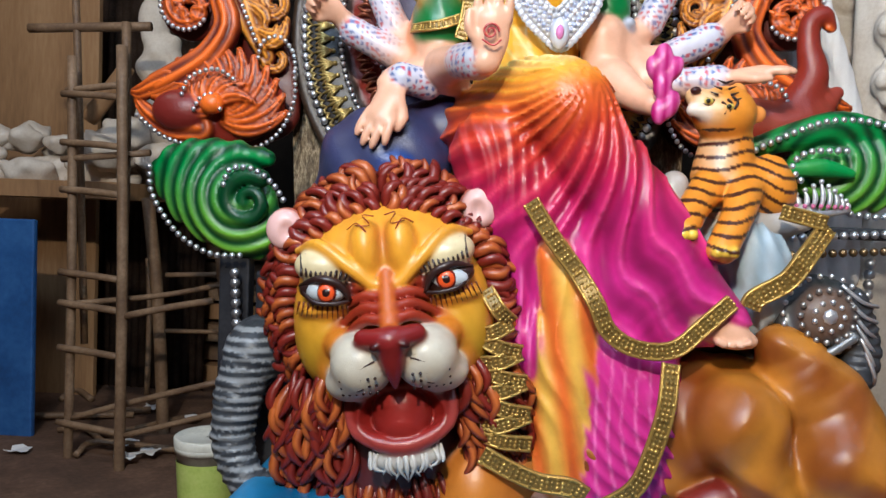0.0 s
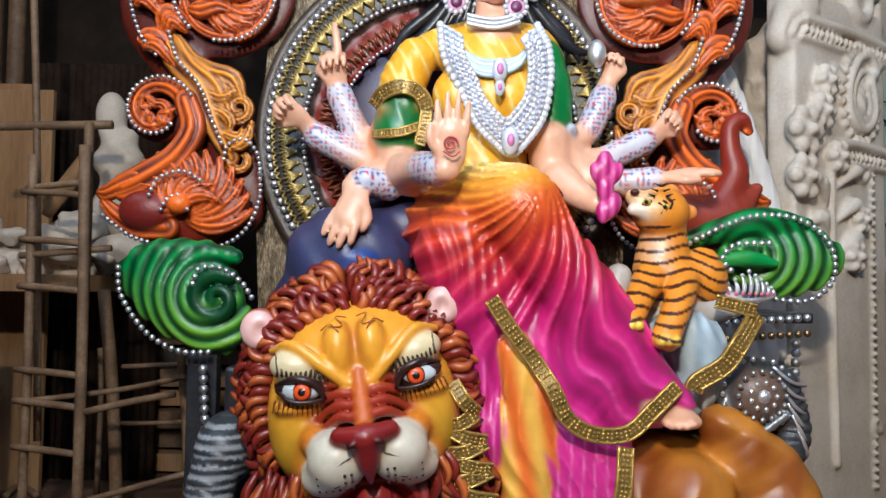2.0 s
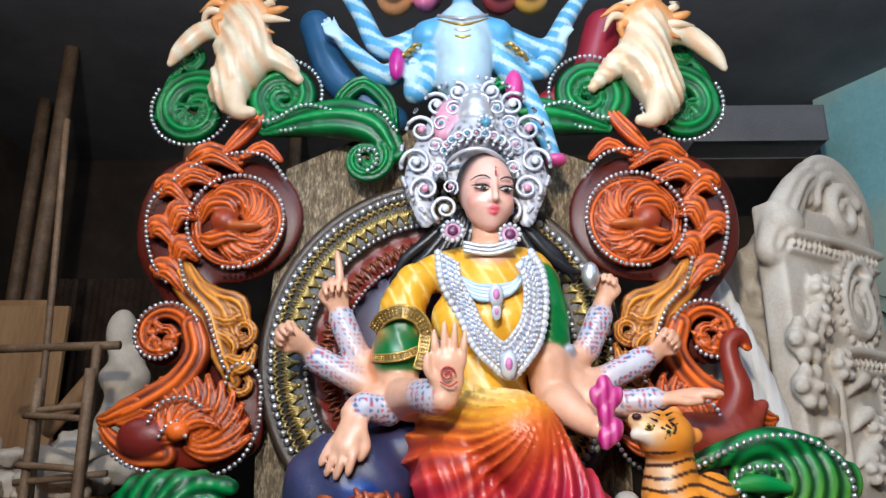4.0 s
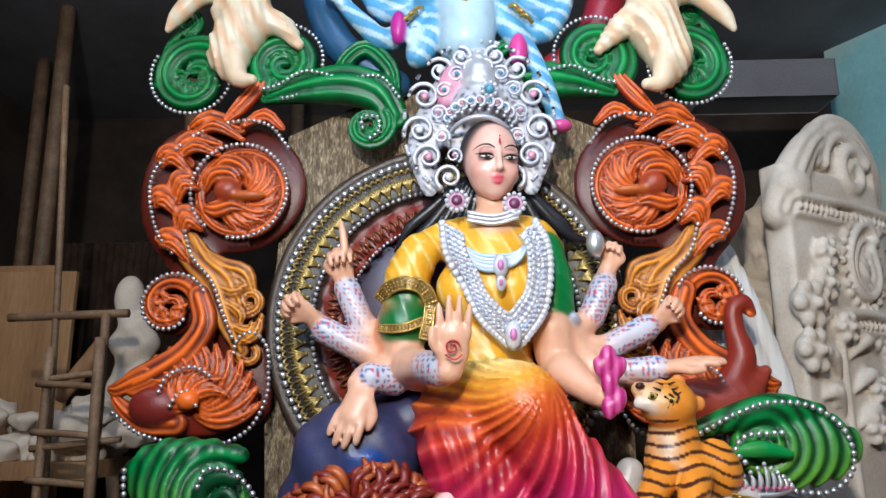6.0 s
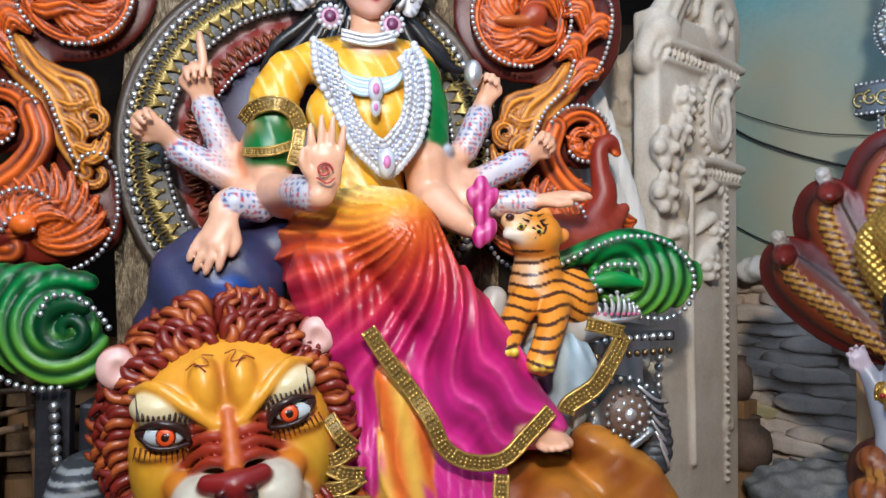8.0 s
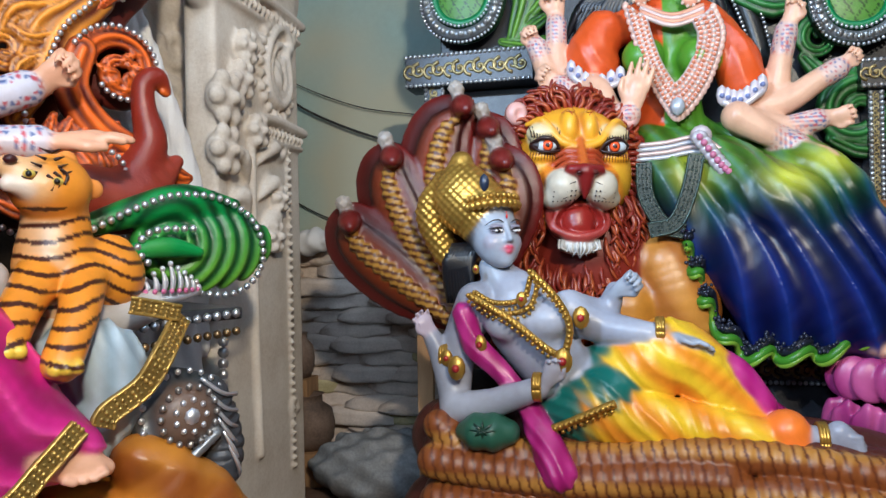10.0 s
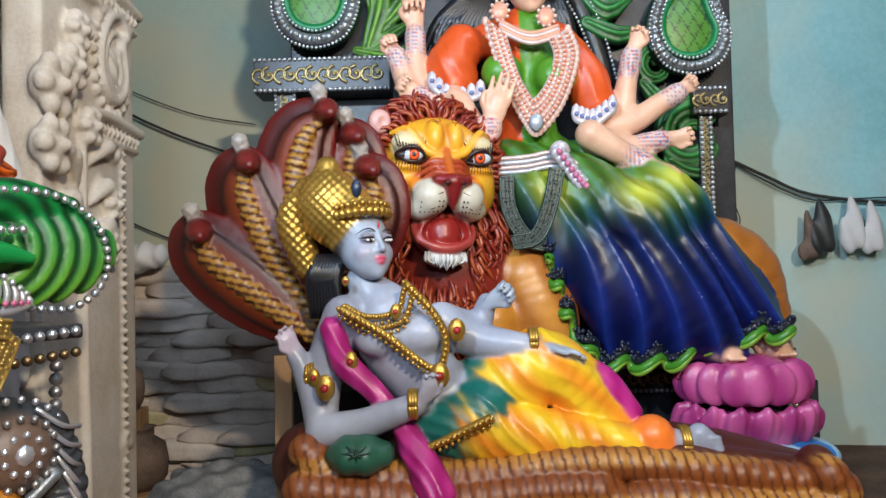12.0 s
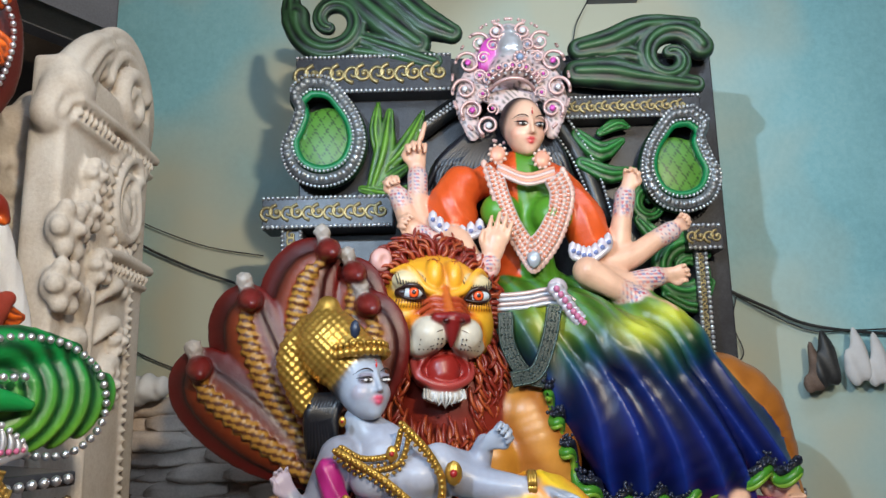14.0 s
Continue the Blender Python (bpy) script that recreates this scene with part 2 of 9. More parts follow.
class Sculpt:
    """Clay: rounded forms that melt into one another, skinned as one mesh with painted tones."""

    def __init__(self, step, edge=0.007):
        self.step, self.edge, self.forms = step, edge, []

    def form(self, dist, lo, hi, col, k, leaf=0.0, cut=False):
        self.forms.append((dist, np.array(lo, float), np.array(hi, float), col, k, leaf, cut))

    def ball(self, c, r, col, k=0.02, turn=(0, 0, 0), leaf=0.0, cut=False, relief=None):
        c, r = np.array(c, float), np.broadcast_to(np.asarray(r, float), (3,)).copy()
        M = np.array(Euler([radians(a) for a in turn]).to_matrix())

        def dist(P):
            q = (P - c) @ M
            k0 = np.linalg.norm(q / r, axis=1)
            k1 = np.linalg.norm(q / (r * r), axis=1) + 1e-9
            d = k0 * (k0 - 1) / k1
            if relief:
                m = np.abs(d) < 0.06
                d[m] += relief(P[m])
            return d
        e = r.max() + 0.03
        self.form(dist, c - e, c + e, col, k, leaf, cut)

    def limb(self, pts, radii, col, k=0.02, leaf=0.0, flat=None, n=4, cut=False, relief=None, tones=None):
        """A tapering limb. flat: (axis, factor) thins it across. tones: (rim, crest) colours it from its edges to its spine.
        relief(P, along, ratio) moves its skin."""
        p = np.array(pts, float)
        r = np.broadcast_to(np.asarray(radii, float), (len(p),))
        line = smooth_line(np.column_stack([p, r]), n) if len(p) > 2 else np.column_stack([p, r])
        line[:, 3] = np.maximum(line[:, 3], 0.002)
        mid = line[:, :3].mean(0)
        ax = None
        if flat:
            ax = np.array(flat[0], float)
            ax /= np.linalg.norm(ax)

            def squeeze(X):
                return X + np.outer((X - mid) @ ax * (1 / flat[1] - 1), ax)
            lineq = line.copy()
            lineq[:, :3] = squeeze(line[:, :3])
        else:
            lineq = line

        def across(P):
            """Way along the spine and distance from it over the radius, seen square to the flat side."""
            if ax is None:
                return chain_distance(P, line)[1:]
            L = line.copy()
            L[:, :3] -= np.outer(line[:, :3] @ ax, ax)
            return chain_distance(P - np.outer(P @ ax, ax), L)[1:]

        def dist(P):
            d, s, q = chain_distance(squeeze(P) if flat else P, lineq)
            if flat:
                d = d * (0.5 + 0.5 * flat[1])
            if relief:
                m = np.abs(d) < 0.06
                if m.any():
                    s, q = across(P[m]) if flat else (s[m], q[m])
                    d[m] = d[m] + relief(P[m], s, q)
            return d
        colour = col
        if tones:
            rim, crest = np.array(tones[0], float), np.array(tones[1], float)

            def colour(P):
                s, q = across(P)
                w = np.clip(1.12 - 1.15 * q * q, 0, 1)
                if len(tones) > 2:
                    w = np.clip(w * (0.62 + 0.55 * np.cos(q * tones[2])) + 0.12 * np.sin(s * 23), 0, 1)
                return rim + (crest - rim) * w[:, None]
        e = line[:, 3].max() + 0.03
        self.form(dist, line[:, :3].min(0) - e, line[:, :3].max(0) + e, colour, k, leaf, cut)

    def skin(self, pile, paint=None):
        h = self.step
        lo = np.min([f[1] for f in self.forms if not f[6]], axis=0) - 2 * h
        hi = np.max([f[2] for f in self.forms if not f[6]], axis=0) + 2 * h
        n = np.ceil((hi - lo) / h).astype(int) + 1
        axes = [lo[i] + h * np.arange(n[i]) for i in range(3)]
        G = np.full(n, 0.2, np.float32)
        for dist, a, b, col, k, leaf, cut in self.forms:
            i0 = np.clip(np.floor((a - lo) / h).astype(int), 0, n - 1)
            i1 = np.clip(np.ceil((b - lo) / h).astype(int) + 1, 1, n)
            sl = tuple(slice(x, y) for x, y in zip(i0, i1))
            X = np.stack(np.meshgrid(*[axes[i][sl[i]].astype(np.float32) for i in range(3)], indexing="ij"), -1)
            d = dist(X.reshape(-1, 3)).reshape(X.shape[:3])
            g = G[sl]
            if cut:
                d = -d
                m = np.maximum(k - np.abs(g - d), 0) / k
                G[sl] = np.maximum(g, d) + m * m * k / 4
            else:
                m = np.maximum(k - np.abs(g - d), 0) / k
                G[sl] = np.minimum(g, d) - m * m * k / 4
        inside = G < 0
        cnt = np.zeros(n - 1, np.int8)
        for dx in (0, 1):
            for dy in (0, 1):
                for dz in (0, 1):
                    cnt += inside[dx:n[0] - 1 + dx, dy:n[1] - 1 + dy, dz:n[2] - 1 + dz]
        cells = np.argwhere((cnt > 0) & (cnt < 8))
        ids = np.full(n - 1, -1, np.int32)
        ids[tuple(cells.T)] = np.arange(len(cells))
        acc, num = np.zeros((len(cells), 3)), np.zeros(len(cells))
        corners = np.array([(x, y, z) for x in (0, 1) for y in (0, 1) for z in (0, 1)])
        vals = np.stack([G[tuple((cells + c).T)] for c in corners], 1)
        for p in range(8):
            for q in range(p + 1, 8):
                if np.abs(corners[p] - corners[q]).sum() != 1:
                    continue
                a, b = vals[:, p], vals[:, q]
                m = (a < 0) != (b < 0)
                t = np.where(m, a / np.where(m, a - b, 1), 0)
                acc += np.where(m[:, None], corners[p] + t[:, None] * (corners[q] - corners[p]), 0)
                num += m
        V = lo + h * (cells + acc / num[:, None])
        F = []
        for axis in range(3):
            u, w = (axis + 1) % 3, (axis + 2) % 3
            s0 = [slice(None)] * 3
            s1 = [slice(None)] * 3
            s0[axis], s1[axis] = slice(0, -1), slice(1, None)
            A, B = inside[tuple(s0)], inside[tuple(s1)]
            e = np.argwhere(A != B)
            e = e[(e[:, u] > 0) & (e[:, w] > 0) & (e[:, u] < n[u] - 1) & (e[:, w] < n[w] - 1)]
            flip = A[tuple(e.T)]
            du, dw = np.eye(3, dtype=int)[u], np.eye(3, dtype=int)[w]
            quad = np.stack([ids[tuple((e - du - dw).T)], ids[tuple((e - dw).T)], ids[tuple(e.T)], ids[tuple((e - du).T)]], 1)
            quad[~flip] = quad[~flip][:, ::-1]
            F.append(quad)
        F = np.vstack(F)
        tone, leafs, wsum = np.zeros((len(V), 3)), np.zeros(len(V)), np.full(len(V), 1e-12)
        dmin = np.full(len(V), 9.0)
        ds = []
        for dist, a, b, col, k, leaf, cut in self.forms:
            m = np.all((V > a - 0.02) & (V < b + 0.02), axis=1)
            d = np.full(len(V), 9.0)
            if m.any():
                d[m] = np.abs(dist(V[m])) if cut else dist(V[m])
            ds.append(d)
            dmin = np.minimum(dmin, d)
        for (dist, a, b, col, k, leaf, cut), d in zip(self.forms, ds):
            w = np.exp(-np.clip((d - dmin) / self.edge, 0, 30))
            m = (w > 1e-3) & (d < 8)
            if not m.any():
                continue
            c = col(V[m]) if callable(col) else np.asarray(col, float)
            tone[m] += w[m][:, None] * c
            leafs[m] += w[m] * leaf
            wsum[m] += w[m]
        tone /= wsum[:, None]
        leafs /= wsum
        if paint:
            tone = paint(V, tone)
        pile.add(V, F, tone, leafs)
        return V


def box_mesh(bm, lo, hi, bevel=0.004):
    r = bmesh.ops.create_cube(bm, size=1)
    for v in r["verts"]:
        v.co = Vector([(lo[i] + hi[i]) / 2 + v.co[i] * (hi[i] - lo[i]) for i in range(3)])
    if bevel:
        es = list({e for v in r["verts"] for e in v.link_edges})
        bmesh.ops.bevel(bm, geom=es, offset=bevel, segments=2, affect="EDGES", profile=0.6)


def part(name, bm, material, parent=None, label="", smooth=False):
    me = bpy.data.meshes.new(name)
    bm.to_mesh(me)
    bm.free()
    me.materials.append(material)
    if smooth:
        me.polygons.foreach_set("use_smooth", np.ones(len(me.polygons), bool))
    ob = new(name, me)
    ob.parent = parent
    if label:
        ob["label"] = label
    return ob


def block(name, lo, hi, material, parent=None, bevel=0.004, label=""):
    bm = bmesh.new()
    box_mesh(bm, lo, hi, bevel)
    return part(name, bm, material, parent, label)


def pole(name, pts, radii, material, parent=None, sides=8, n=4, label=""):
    p = Pile()
    p.tube(pts, radii, (0.5, 0.5, 0.5), sides=sides, n=n)
    return p.build(name, material, parent, label)


def empty(name, m=None):
    ob = new(name)
    if m is not None:
        ob.matrix_world = m
    return ob


def spiral(c, r0, r1, a0, turns, y=None, n=26):
    """A flat volute in the x-z plane round c, from radius r0 at angle a0 (degrees) to r1."""
    t = np.linspace(0, 1, n)
    a = radians(a0) + t * turns * 2 * np.pi
    r = r0 + (r1 - r0) * t
    return np.column_stack([c[0] + r * np.cos(a), np.full(n, c[1] if y is None else y), c[2] + r * np.sin(a)])


def flutes(freq, depth, slant=0.0):
    """Carved grooves that run along a limb."""
    return lambda P, s, q: -depth * np.cos(q * freq) * np.clip(1.3 - q, 0, 1)


# ---- the place: floor, walls, ceiling ----
G2 = pose(0.162, 0.922, 0, 0, 0, -57.84)   # the second bay: x to its right, y away from its front, z up

bm = bmesh.new()
bmesh.ops.create_grid(bm, x_segments=90, y_segments=90, size=9)
for v in bm.verts:
    v.co.z = 0.025 * noise.noise(v.co * 1.3) + 0.012 * noise.noise(v.co * 6)
tagged(part("floor", bm, FLOOR_DIRT, smooth=True), "brown trodden earth floor of the workshop", "floor", kind="structure").location = (0, 2, 0)

bm = bmesh.new()
box_mesh(bm, (-3.3, 6.5, -0.1), (7.5, 6.75, 7.0), 0)
w = tagged(part("wall_east", bm, WALL_PAINT), "turquoise limewashed workshop wall with painted patches of warm light", "wall", kind="structure")
w.matrix_world = G2
tagged(block("wall_north", (-7.0, 8.6, -0.1), (4.6, 8.85, 7.0), DARK_BRICK, bevel=0), "dark brown back wall", "wall", kind="structure")
tagged(block("wall_west", (-5.6, -5.0, -0.1), (-5.35, 8.6, 7.0), DARK_BRICK, bevel=0), "dark wall behind the bamboo scaffold", "wall", kind="structure")
# never in view: added behind the camera to close off the room
tagged(block("unseen_wall_south", (-5.6, -5.2, -0.1), (9.0, -4.95, 7.0), DARK_BRICK, bevel=0), "unseen dark wall added to close the workshop", "wall", kind="structure")
tagged(block("ceiling", (-7, -5.2, 5.6), (9.5, 9, 5.8), CEILING_M, bevel=0), "dim grey workshop ceiling", "ceiling", kind="structure")
tagged(block("concrete_beam", (2.18, 6.00, 4.92), (3.37, 6.40, 4.59), CEILING_M, bevel=0.01), "grey concrete beam under the ceiling", "beam", kind="structure")

SKIN, SKIN_D = (0.8, 0.45, 0.29), (0.72, 0.28, 0.13)
GOLD, SILV = (0.55, 0.36, 0.09), (0.75, 0.76, 0.8)
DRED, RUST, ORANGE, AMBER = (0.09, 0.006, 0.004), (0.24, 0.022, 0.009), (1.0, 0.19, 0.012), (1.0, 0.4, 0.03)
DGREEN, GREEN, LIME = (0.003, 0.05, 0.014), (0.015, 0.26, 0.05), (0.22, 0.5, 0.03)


def hand(S, wrist, tip, palm, skin, curl=0.0, spread=0.12, thumb=1):
    """A hand from its wrist to the tips; palm: the way it faces; curl 0 open to 1 fist."""
    w, e = np.array(wrist, float), np.array(tip, float)
    a = e - w
    L = np.linalg.norm(a)
    a /= L
    n = np.array(palm, float)
    n -= a * (n @ a)
    n /= np.linalg.norm(n)
    b = np.cross(a, n)
    S.limb([w, w + a * 0.22 * L, w + a * 0.46 * L], [0.12 * L, 0.2 * L, 0.21 * L], skin, 0.02, flat=(n, 0.55))
    for i in range(4):
        o = (i - 1.5)
        base = w + a * (0.5 - 0.02 * o * o) * L + b * o * 0.115 * L
        f = (0.5 - 0.035 * o * o) * L
        d1 = a + b * o * spread
        if curl > 0.05:
            p1 = base + d1 * f * 0.36 * (1 - 0.25 * curl) - n * 0.02 * L
            p2 = p1 + (d1 * (1 - 1.5 * curl) + n * 1.2 * curl) * f * 0.4
            p3 = p2 + (d1 * (0.6 - 1.9 * curl) + n * 0.7 * curl) * f * 0.34
            S.limb([base, p1, p2, p3], [0.062 * L, 0.06 * L, 0.055 * L, 0.042 * L], skin, 0.006, n=3)
        else:
            S.limb([base, base + d1 * f * 0.5 + n * 0.01 * L, base + d1 * f], [0.062 * L, 0.055 * L, 0.036 * L], skin, 0.006, n=3)
    t0 = w + a * 0.2 * L - b * thumb * 0.13 * L
    S.limb([t0, t0 + a * 0.18 * L - b * thumb * 0.14 * L + n * 0.05 * L, t0 + a * 0.36 * L - b * thumb * (0.15 - 0.2 * curl) * L + n * (0.05 + 0.15 * curl) * L],
           [0.075 * L, 0.065 * L, 0.045 * L], skin, 0.012, n=3)


def cuff(S, a, b, r, col=(0.62, 0.62, 0.72)):
    """A filigree cuff on a forearm."""
    a, b = np.array(a, float), np.array(b, float)

    def lace(P):
        d = np.sin(P[:, 0] * 130) * np.sin(P[:, 2] * 130 + 1) * np.sin(P[:, 1] * 130)
        c = np.tile(np.array(col, float), (len(P), 1))
        c[d > 0.35] = (0.5, 0.06, 0.1)
        c[d < -0.35] = (0.08, 0.14, 0.35)
        return c
    S.limb([a, b], [r, r], lace, 0.004)


def face(S, pile, c, s, turn, skin, lip=(0.72, 0.06, 0.12), hair=(0.012, 0.01, 0.014), nod=0.0):
    """A painted clay face round c, s metres from hairline to chin, turned by degrees about z and bowed by nod."""
    T = np.array((Matrix.Rotation(radians(turn), 3, "Z") @ Matrix.Rotation(radians(nod), 3, "X")).to_3x3())
    c = np.array(c, float)
    ang = (nod, 0, turn)
    rosy = tuple(np.array(skin) * np.array((1.0, 0.86, 0.86)))
    shade = tuple(np.array(skin) * np.array((0.72, 0.6, 0.62)))
    ink = (0.014, 0.009, 0.01)

    def at(x, y, z):
        return c + T @ (np.array([x, y, z]) * s)

    def ball(o, r, col, k):
        S.ball(at(*o), tuple(np.array(r) * s), col, k * s, ang)
    ball((0, 0.1, 0.1), (0.4, 0.45, 0.54), skin, 0.06)
    ball((0, -0.1, -0.2), (0.315, 0.29, 0.32), skin, 0.15)
    ball((0, -0.24, -0.41), (0.115, 0.11, 0.095), skin, 0.1)
    for e in (-1, 1):
        ball((0.2 * e, -0.2, -0.1), (0.135, 0.12, 0.13), rosy, 0.1)
        ball((0.165 * e, -0.285, 0.1), (0.12, 0.07, 0.06), shade, 0.03)
        pile.bead(at(0.17 * e, -0.335, 0.1), s * 0.1, (0.78, 0.75, 0.74), nu=12, nv=8, squash=(1, 0.5, 0.34))
        pile.bead(at(0.175 * e, -0.372, 0.1), s * 0.042, (0.03, 0.016, 0.012), nu=10, nv=7, squash=(1, 0.42, 0.78))
        # white speck: a painted glint on the iris
        pile.bead(at(0.165 * e, -0.39, 0.112), s * 0.01, (0.8, 0.8, 0.8), nu=6, nv=4)
        ball((0.17 * e, -0.305, 0.168), (0.125, 0.075, 0.04), shade, 0.03)
        pile.tube([at(0.07 * e, -0.35, 0.088), at(0.17 * e, -0.378, 0.066), at(0.28 * e, -0.325, 0.095)], [0.003 * s, 0.008 * s, 0.006 * s], ink, sides=5)
        pile.tube([at(0.055 * e, -0.35, 0.1), at(0.13 * e, -0.388, 0.134), at(0.22 * e, -0.37, 0.137), at(0.34 * e, -0.27, 0.13)], [0.005 * s, 0.015 * s, 0.018 * s, 0.004 * s], ink)
        pile.tube([at(0.07 * e, -0.372, 0.235), at(0.16 * e, -0.37, 0.277), at(0.27 * e, -0.325, 0.262), at(0.36 * e, -0.22, 0.19)], [0.006 * s, 0.014 * s, 0.011 * s, 0.003 * s], (0.03, 0.015, 0.012))
        ball((0.055 * e, -0.365, -0.075), (0.045, 0.05, 0.036), skin, 0.04)
        pile.bead(at(0.034 * e, -0.415, -0.098), s * 0.014, (0.2, 0.04, 0.03), nu=6, nv=4, squash=(1, 1, 0.5))
    S.limb([at(0, -0.34, 0.22), at(0, -0.405, 0.06), at(0, -0.455, -0.05)], [0.038 * s, 0.038 * s, 0.052 * s], skin, 0.06 * s)
    S.limb([at(-0.115, -0.335, -0.21), at(-0.035, -0.395, -0.188), at(0, -0.39, -0.198), at(0.035, -0.395, -0.188), at(0.115, -0.335, -0.21)], [0.008 * s, 0.026 * s, 0.022 * s, 0.026 * s, 0.008 * s], lip, 0.006)
    S.limb([at(-0.1, -0.335, -0.225), at(0, -0.385, -0.26), at(0.1, -0.335, -0.225)], [0.008 * s, 0.033 * s, 0.008 * s], lip, 0.006)
    ball((0, 0.25, 0.2), (0.45, 0.45, 0.51), hair, 0.012)
    pile.bead(at(0, -0.37, 0.34), s * 0.03, (0.6, 0.02, 0.02), squash=(0.6, 0.5, 1.6))
    pile.bead(at(0, -0.36, 0.41), s * 0.014, (0.6, 0.02, 0.02))


# ---- first group: the throne ----
AXIS = -0.06


def mirror(pts, side):
    p = np.array(pts, float)
    if side > 0:
        p[..., 0] = 2 * AXIS - p[..., 0]
    return p


throne = tagged(empty("throne", pose(0, 0, 0)), "tall carved throne back with orange and green scrolls and silver pearls", "throne")
bm = bmesh.new()
outline = [(-0.96, 3.86, 1.07), (-1.02, 3.86, 2.37), (-0.97, 3.86, 2.65), (-0.93, 3.86, 3.43), (-0.50, 3.86, 3.63), (-0.05, 3.86, 3.70), (0.41, 3.86, 3.63), (0.84, 3.86, 3.45), (0.91, 3.86, 2.67), (0.96, 3.86, 2.39), (0.93, 3.86, 1.09)]
vs = [bm.verts.new(p) for p in outline]
f = bm.faces.new(vs)
r = bmesh.ops.extrude_face_region(bm, geom=[f])
for v in r["geom"]:
    if isinstance(v, bmesh.types.BMVert):
        v.co.y += 0.07
bmesh.ops.recalc_face_normals(bm, faces=bm.faces)
part("back_panel", bm, BRONZE_GRAIN, throne, "stippled bronze back panel")

RC = np.array([AXIS + 0.03, 3.78, 2.33])


def ring(R, a0, a1, n=40, y=0.0):
    a = np.radians(np.linspace(a0, a1, n))
    return np.column_stack([RC[0] + R * np.cos(a), np.full(n, RC[1] + y), RC[2] + R * np.sin(a) * 1.02])


S = Sculpt(0.014)
S.limb(ring(0.8, 222, -42, 30), 0.13, (0.02, 0.014, 0.01), n=2, flat=((0, 1, 0), 0.32))
S.limb(ring(0.93, 222, -42, 30, -0.01), 0.03, (0.05, 0.03, 0.018), n=2)
S.limb(ring(0.6, 222, -42, 30, 0.01), 0.075, RUST, n=2, flat=((0, 1, 0), 0.4), relief=lambda P_, s, q: 0.008 * np.sin(s * 55) * np.cos(q * 3))
p = Pile()
S.skin(p)
p.build("arch_band", ENAMEL_RELIEF, throne, "black and rust arched band")
p = Pile()
p.bead((RC[0], RC[1] + 0.07, RC[2]), 0.62, (0.03, 0.02, 0.06), nu=36, nv=9, squash=(1, 0.08, 1.0))
p.build("arch_lining", PURPLE, throne, "dark purple hollow")
p = Pile()
for R, rad, gap in ((0.885, 0.021, 0.047), (0.705, 0.014, 0.032), (0.525, 0.011, 0.026)):
    p.beads(ring(R, 221, -41, 40, -0.045), rad, gap, SILV, 0.9, n=2)
tagged(p.build("pearl_string", ENAMEL, throne, "silver pearls round the arch"), kind="stuff")
p = Pile()
for a in np.arange(-38, 221, 4.6):
    ca, sa = math.cos(radians(a)), math.sin(radians(a))
    rad, tan = np.array([ca, 0, sa]), np.array([-sa, 0, ca])
    base = RC + rad * 0.745 + np.array([0, -0.045, 0])
    for o in (-2, -1, 0, 1, 2):
        p.tube([base, base + rad * 0.05 + tan * o * 0.011 - np.array([0, 0.015, 0]), base + rad * (0.1 - 0.012 * abs(o)) + tan * o * 0.027],
               [0.004, 0.01, 0.003], (0.5, 0.38, 0.13), 0.75, sides=5, n=3)
    p.bead(base, 0.012, (0.5, 0.38, 0.13), 0.75)
    for o in (-1, 1):
        p.tube([base + rad * 0.1, base + rad * 0.125 + tan * o * 0.02 - np.array([0, 0.012, 0]), base + rad * 0.1 + tan * o * 0.036], [0.004, 0.009, 0.003], (0.55, 0.42, 0.16), 0.75, sides=5, n=3)
        p.tube([RC + rad * 0.64 + np.array([0, -0.03, 0]), RC + rad * 0.6 + tan * o * 0.018 + np.array([0, -0.045, 0]), RC + rad * 0.565 + tan * o * 0.008 + np.array([0, -0.03, 0])], [0.004, 0.01, 0.003], (0.3, 0.09, 0.04), 0.5, sides=5, n=3)
p.build("gilded_leaf_band", ENAMEL_RELIEF, throne, "gilded leaf fans on black")


def scroll_part(name, strokes, rim, crest, parent, side, beads=(), label="", step=0.010, freq=8.5, depth=0.009, balls=()):
    """Carved scrollwork: strokes are (points with a radius each, or one radius); beads are pearl lines."""
    S = Sculpt(step, 0.006)
    for b in balls:
        S.ball(mirror(b[0], side), b[1], b[2], 0.02)
    for pts, rad in strokes:
        q = mirror(pts, side)
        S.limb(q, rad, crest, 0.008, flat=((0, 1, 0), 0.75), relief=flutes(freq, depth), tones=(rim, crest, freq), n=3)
    p = Pile()
    S.skin(p)
    ob = p.build(name, ENAMEL_RELIEF, parent, label)
    if len(beads):
        p = Pile()
        for line in beads:
            p.beads(mirror(line, side), 0.0125, 0.029, SILV, 0.9)
        tagged(p.build("pearl_string", ENAMEL, ob, "silver pearl edging"), kind="stuff")
    return ob


def leaf_fan(c, r0, r1, a0, a1, k, y, sweep=35):
    """Curved leaf fingers that fan out from c: k lines from radius r0 to r1, between two angles, bent by sweep degrees."""
    out = []
    for a in np.linspace(a0, a1, k):
        t = np.linspace(0, 1, 5)
        ang = np.radians(a + sweep * t)
        r = r0 + (r1 - r0) * t
        out.append(np.column_stack([c[0] + r * np.cos(ang), np.full(5, y), c[2] + r * np.sin(ang)]))
    return out


def taper(line, a, b):
    n = len(line)
    t = np.linspace(0, 1, n)
    return (a + (b - a) * t) * (0.35 + 0.65 * np.sin(np.pi * np.clip(t * 0.9 + 0.12, 0, 1)))


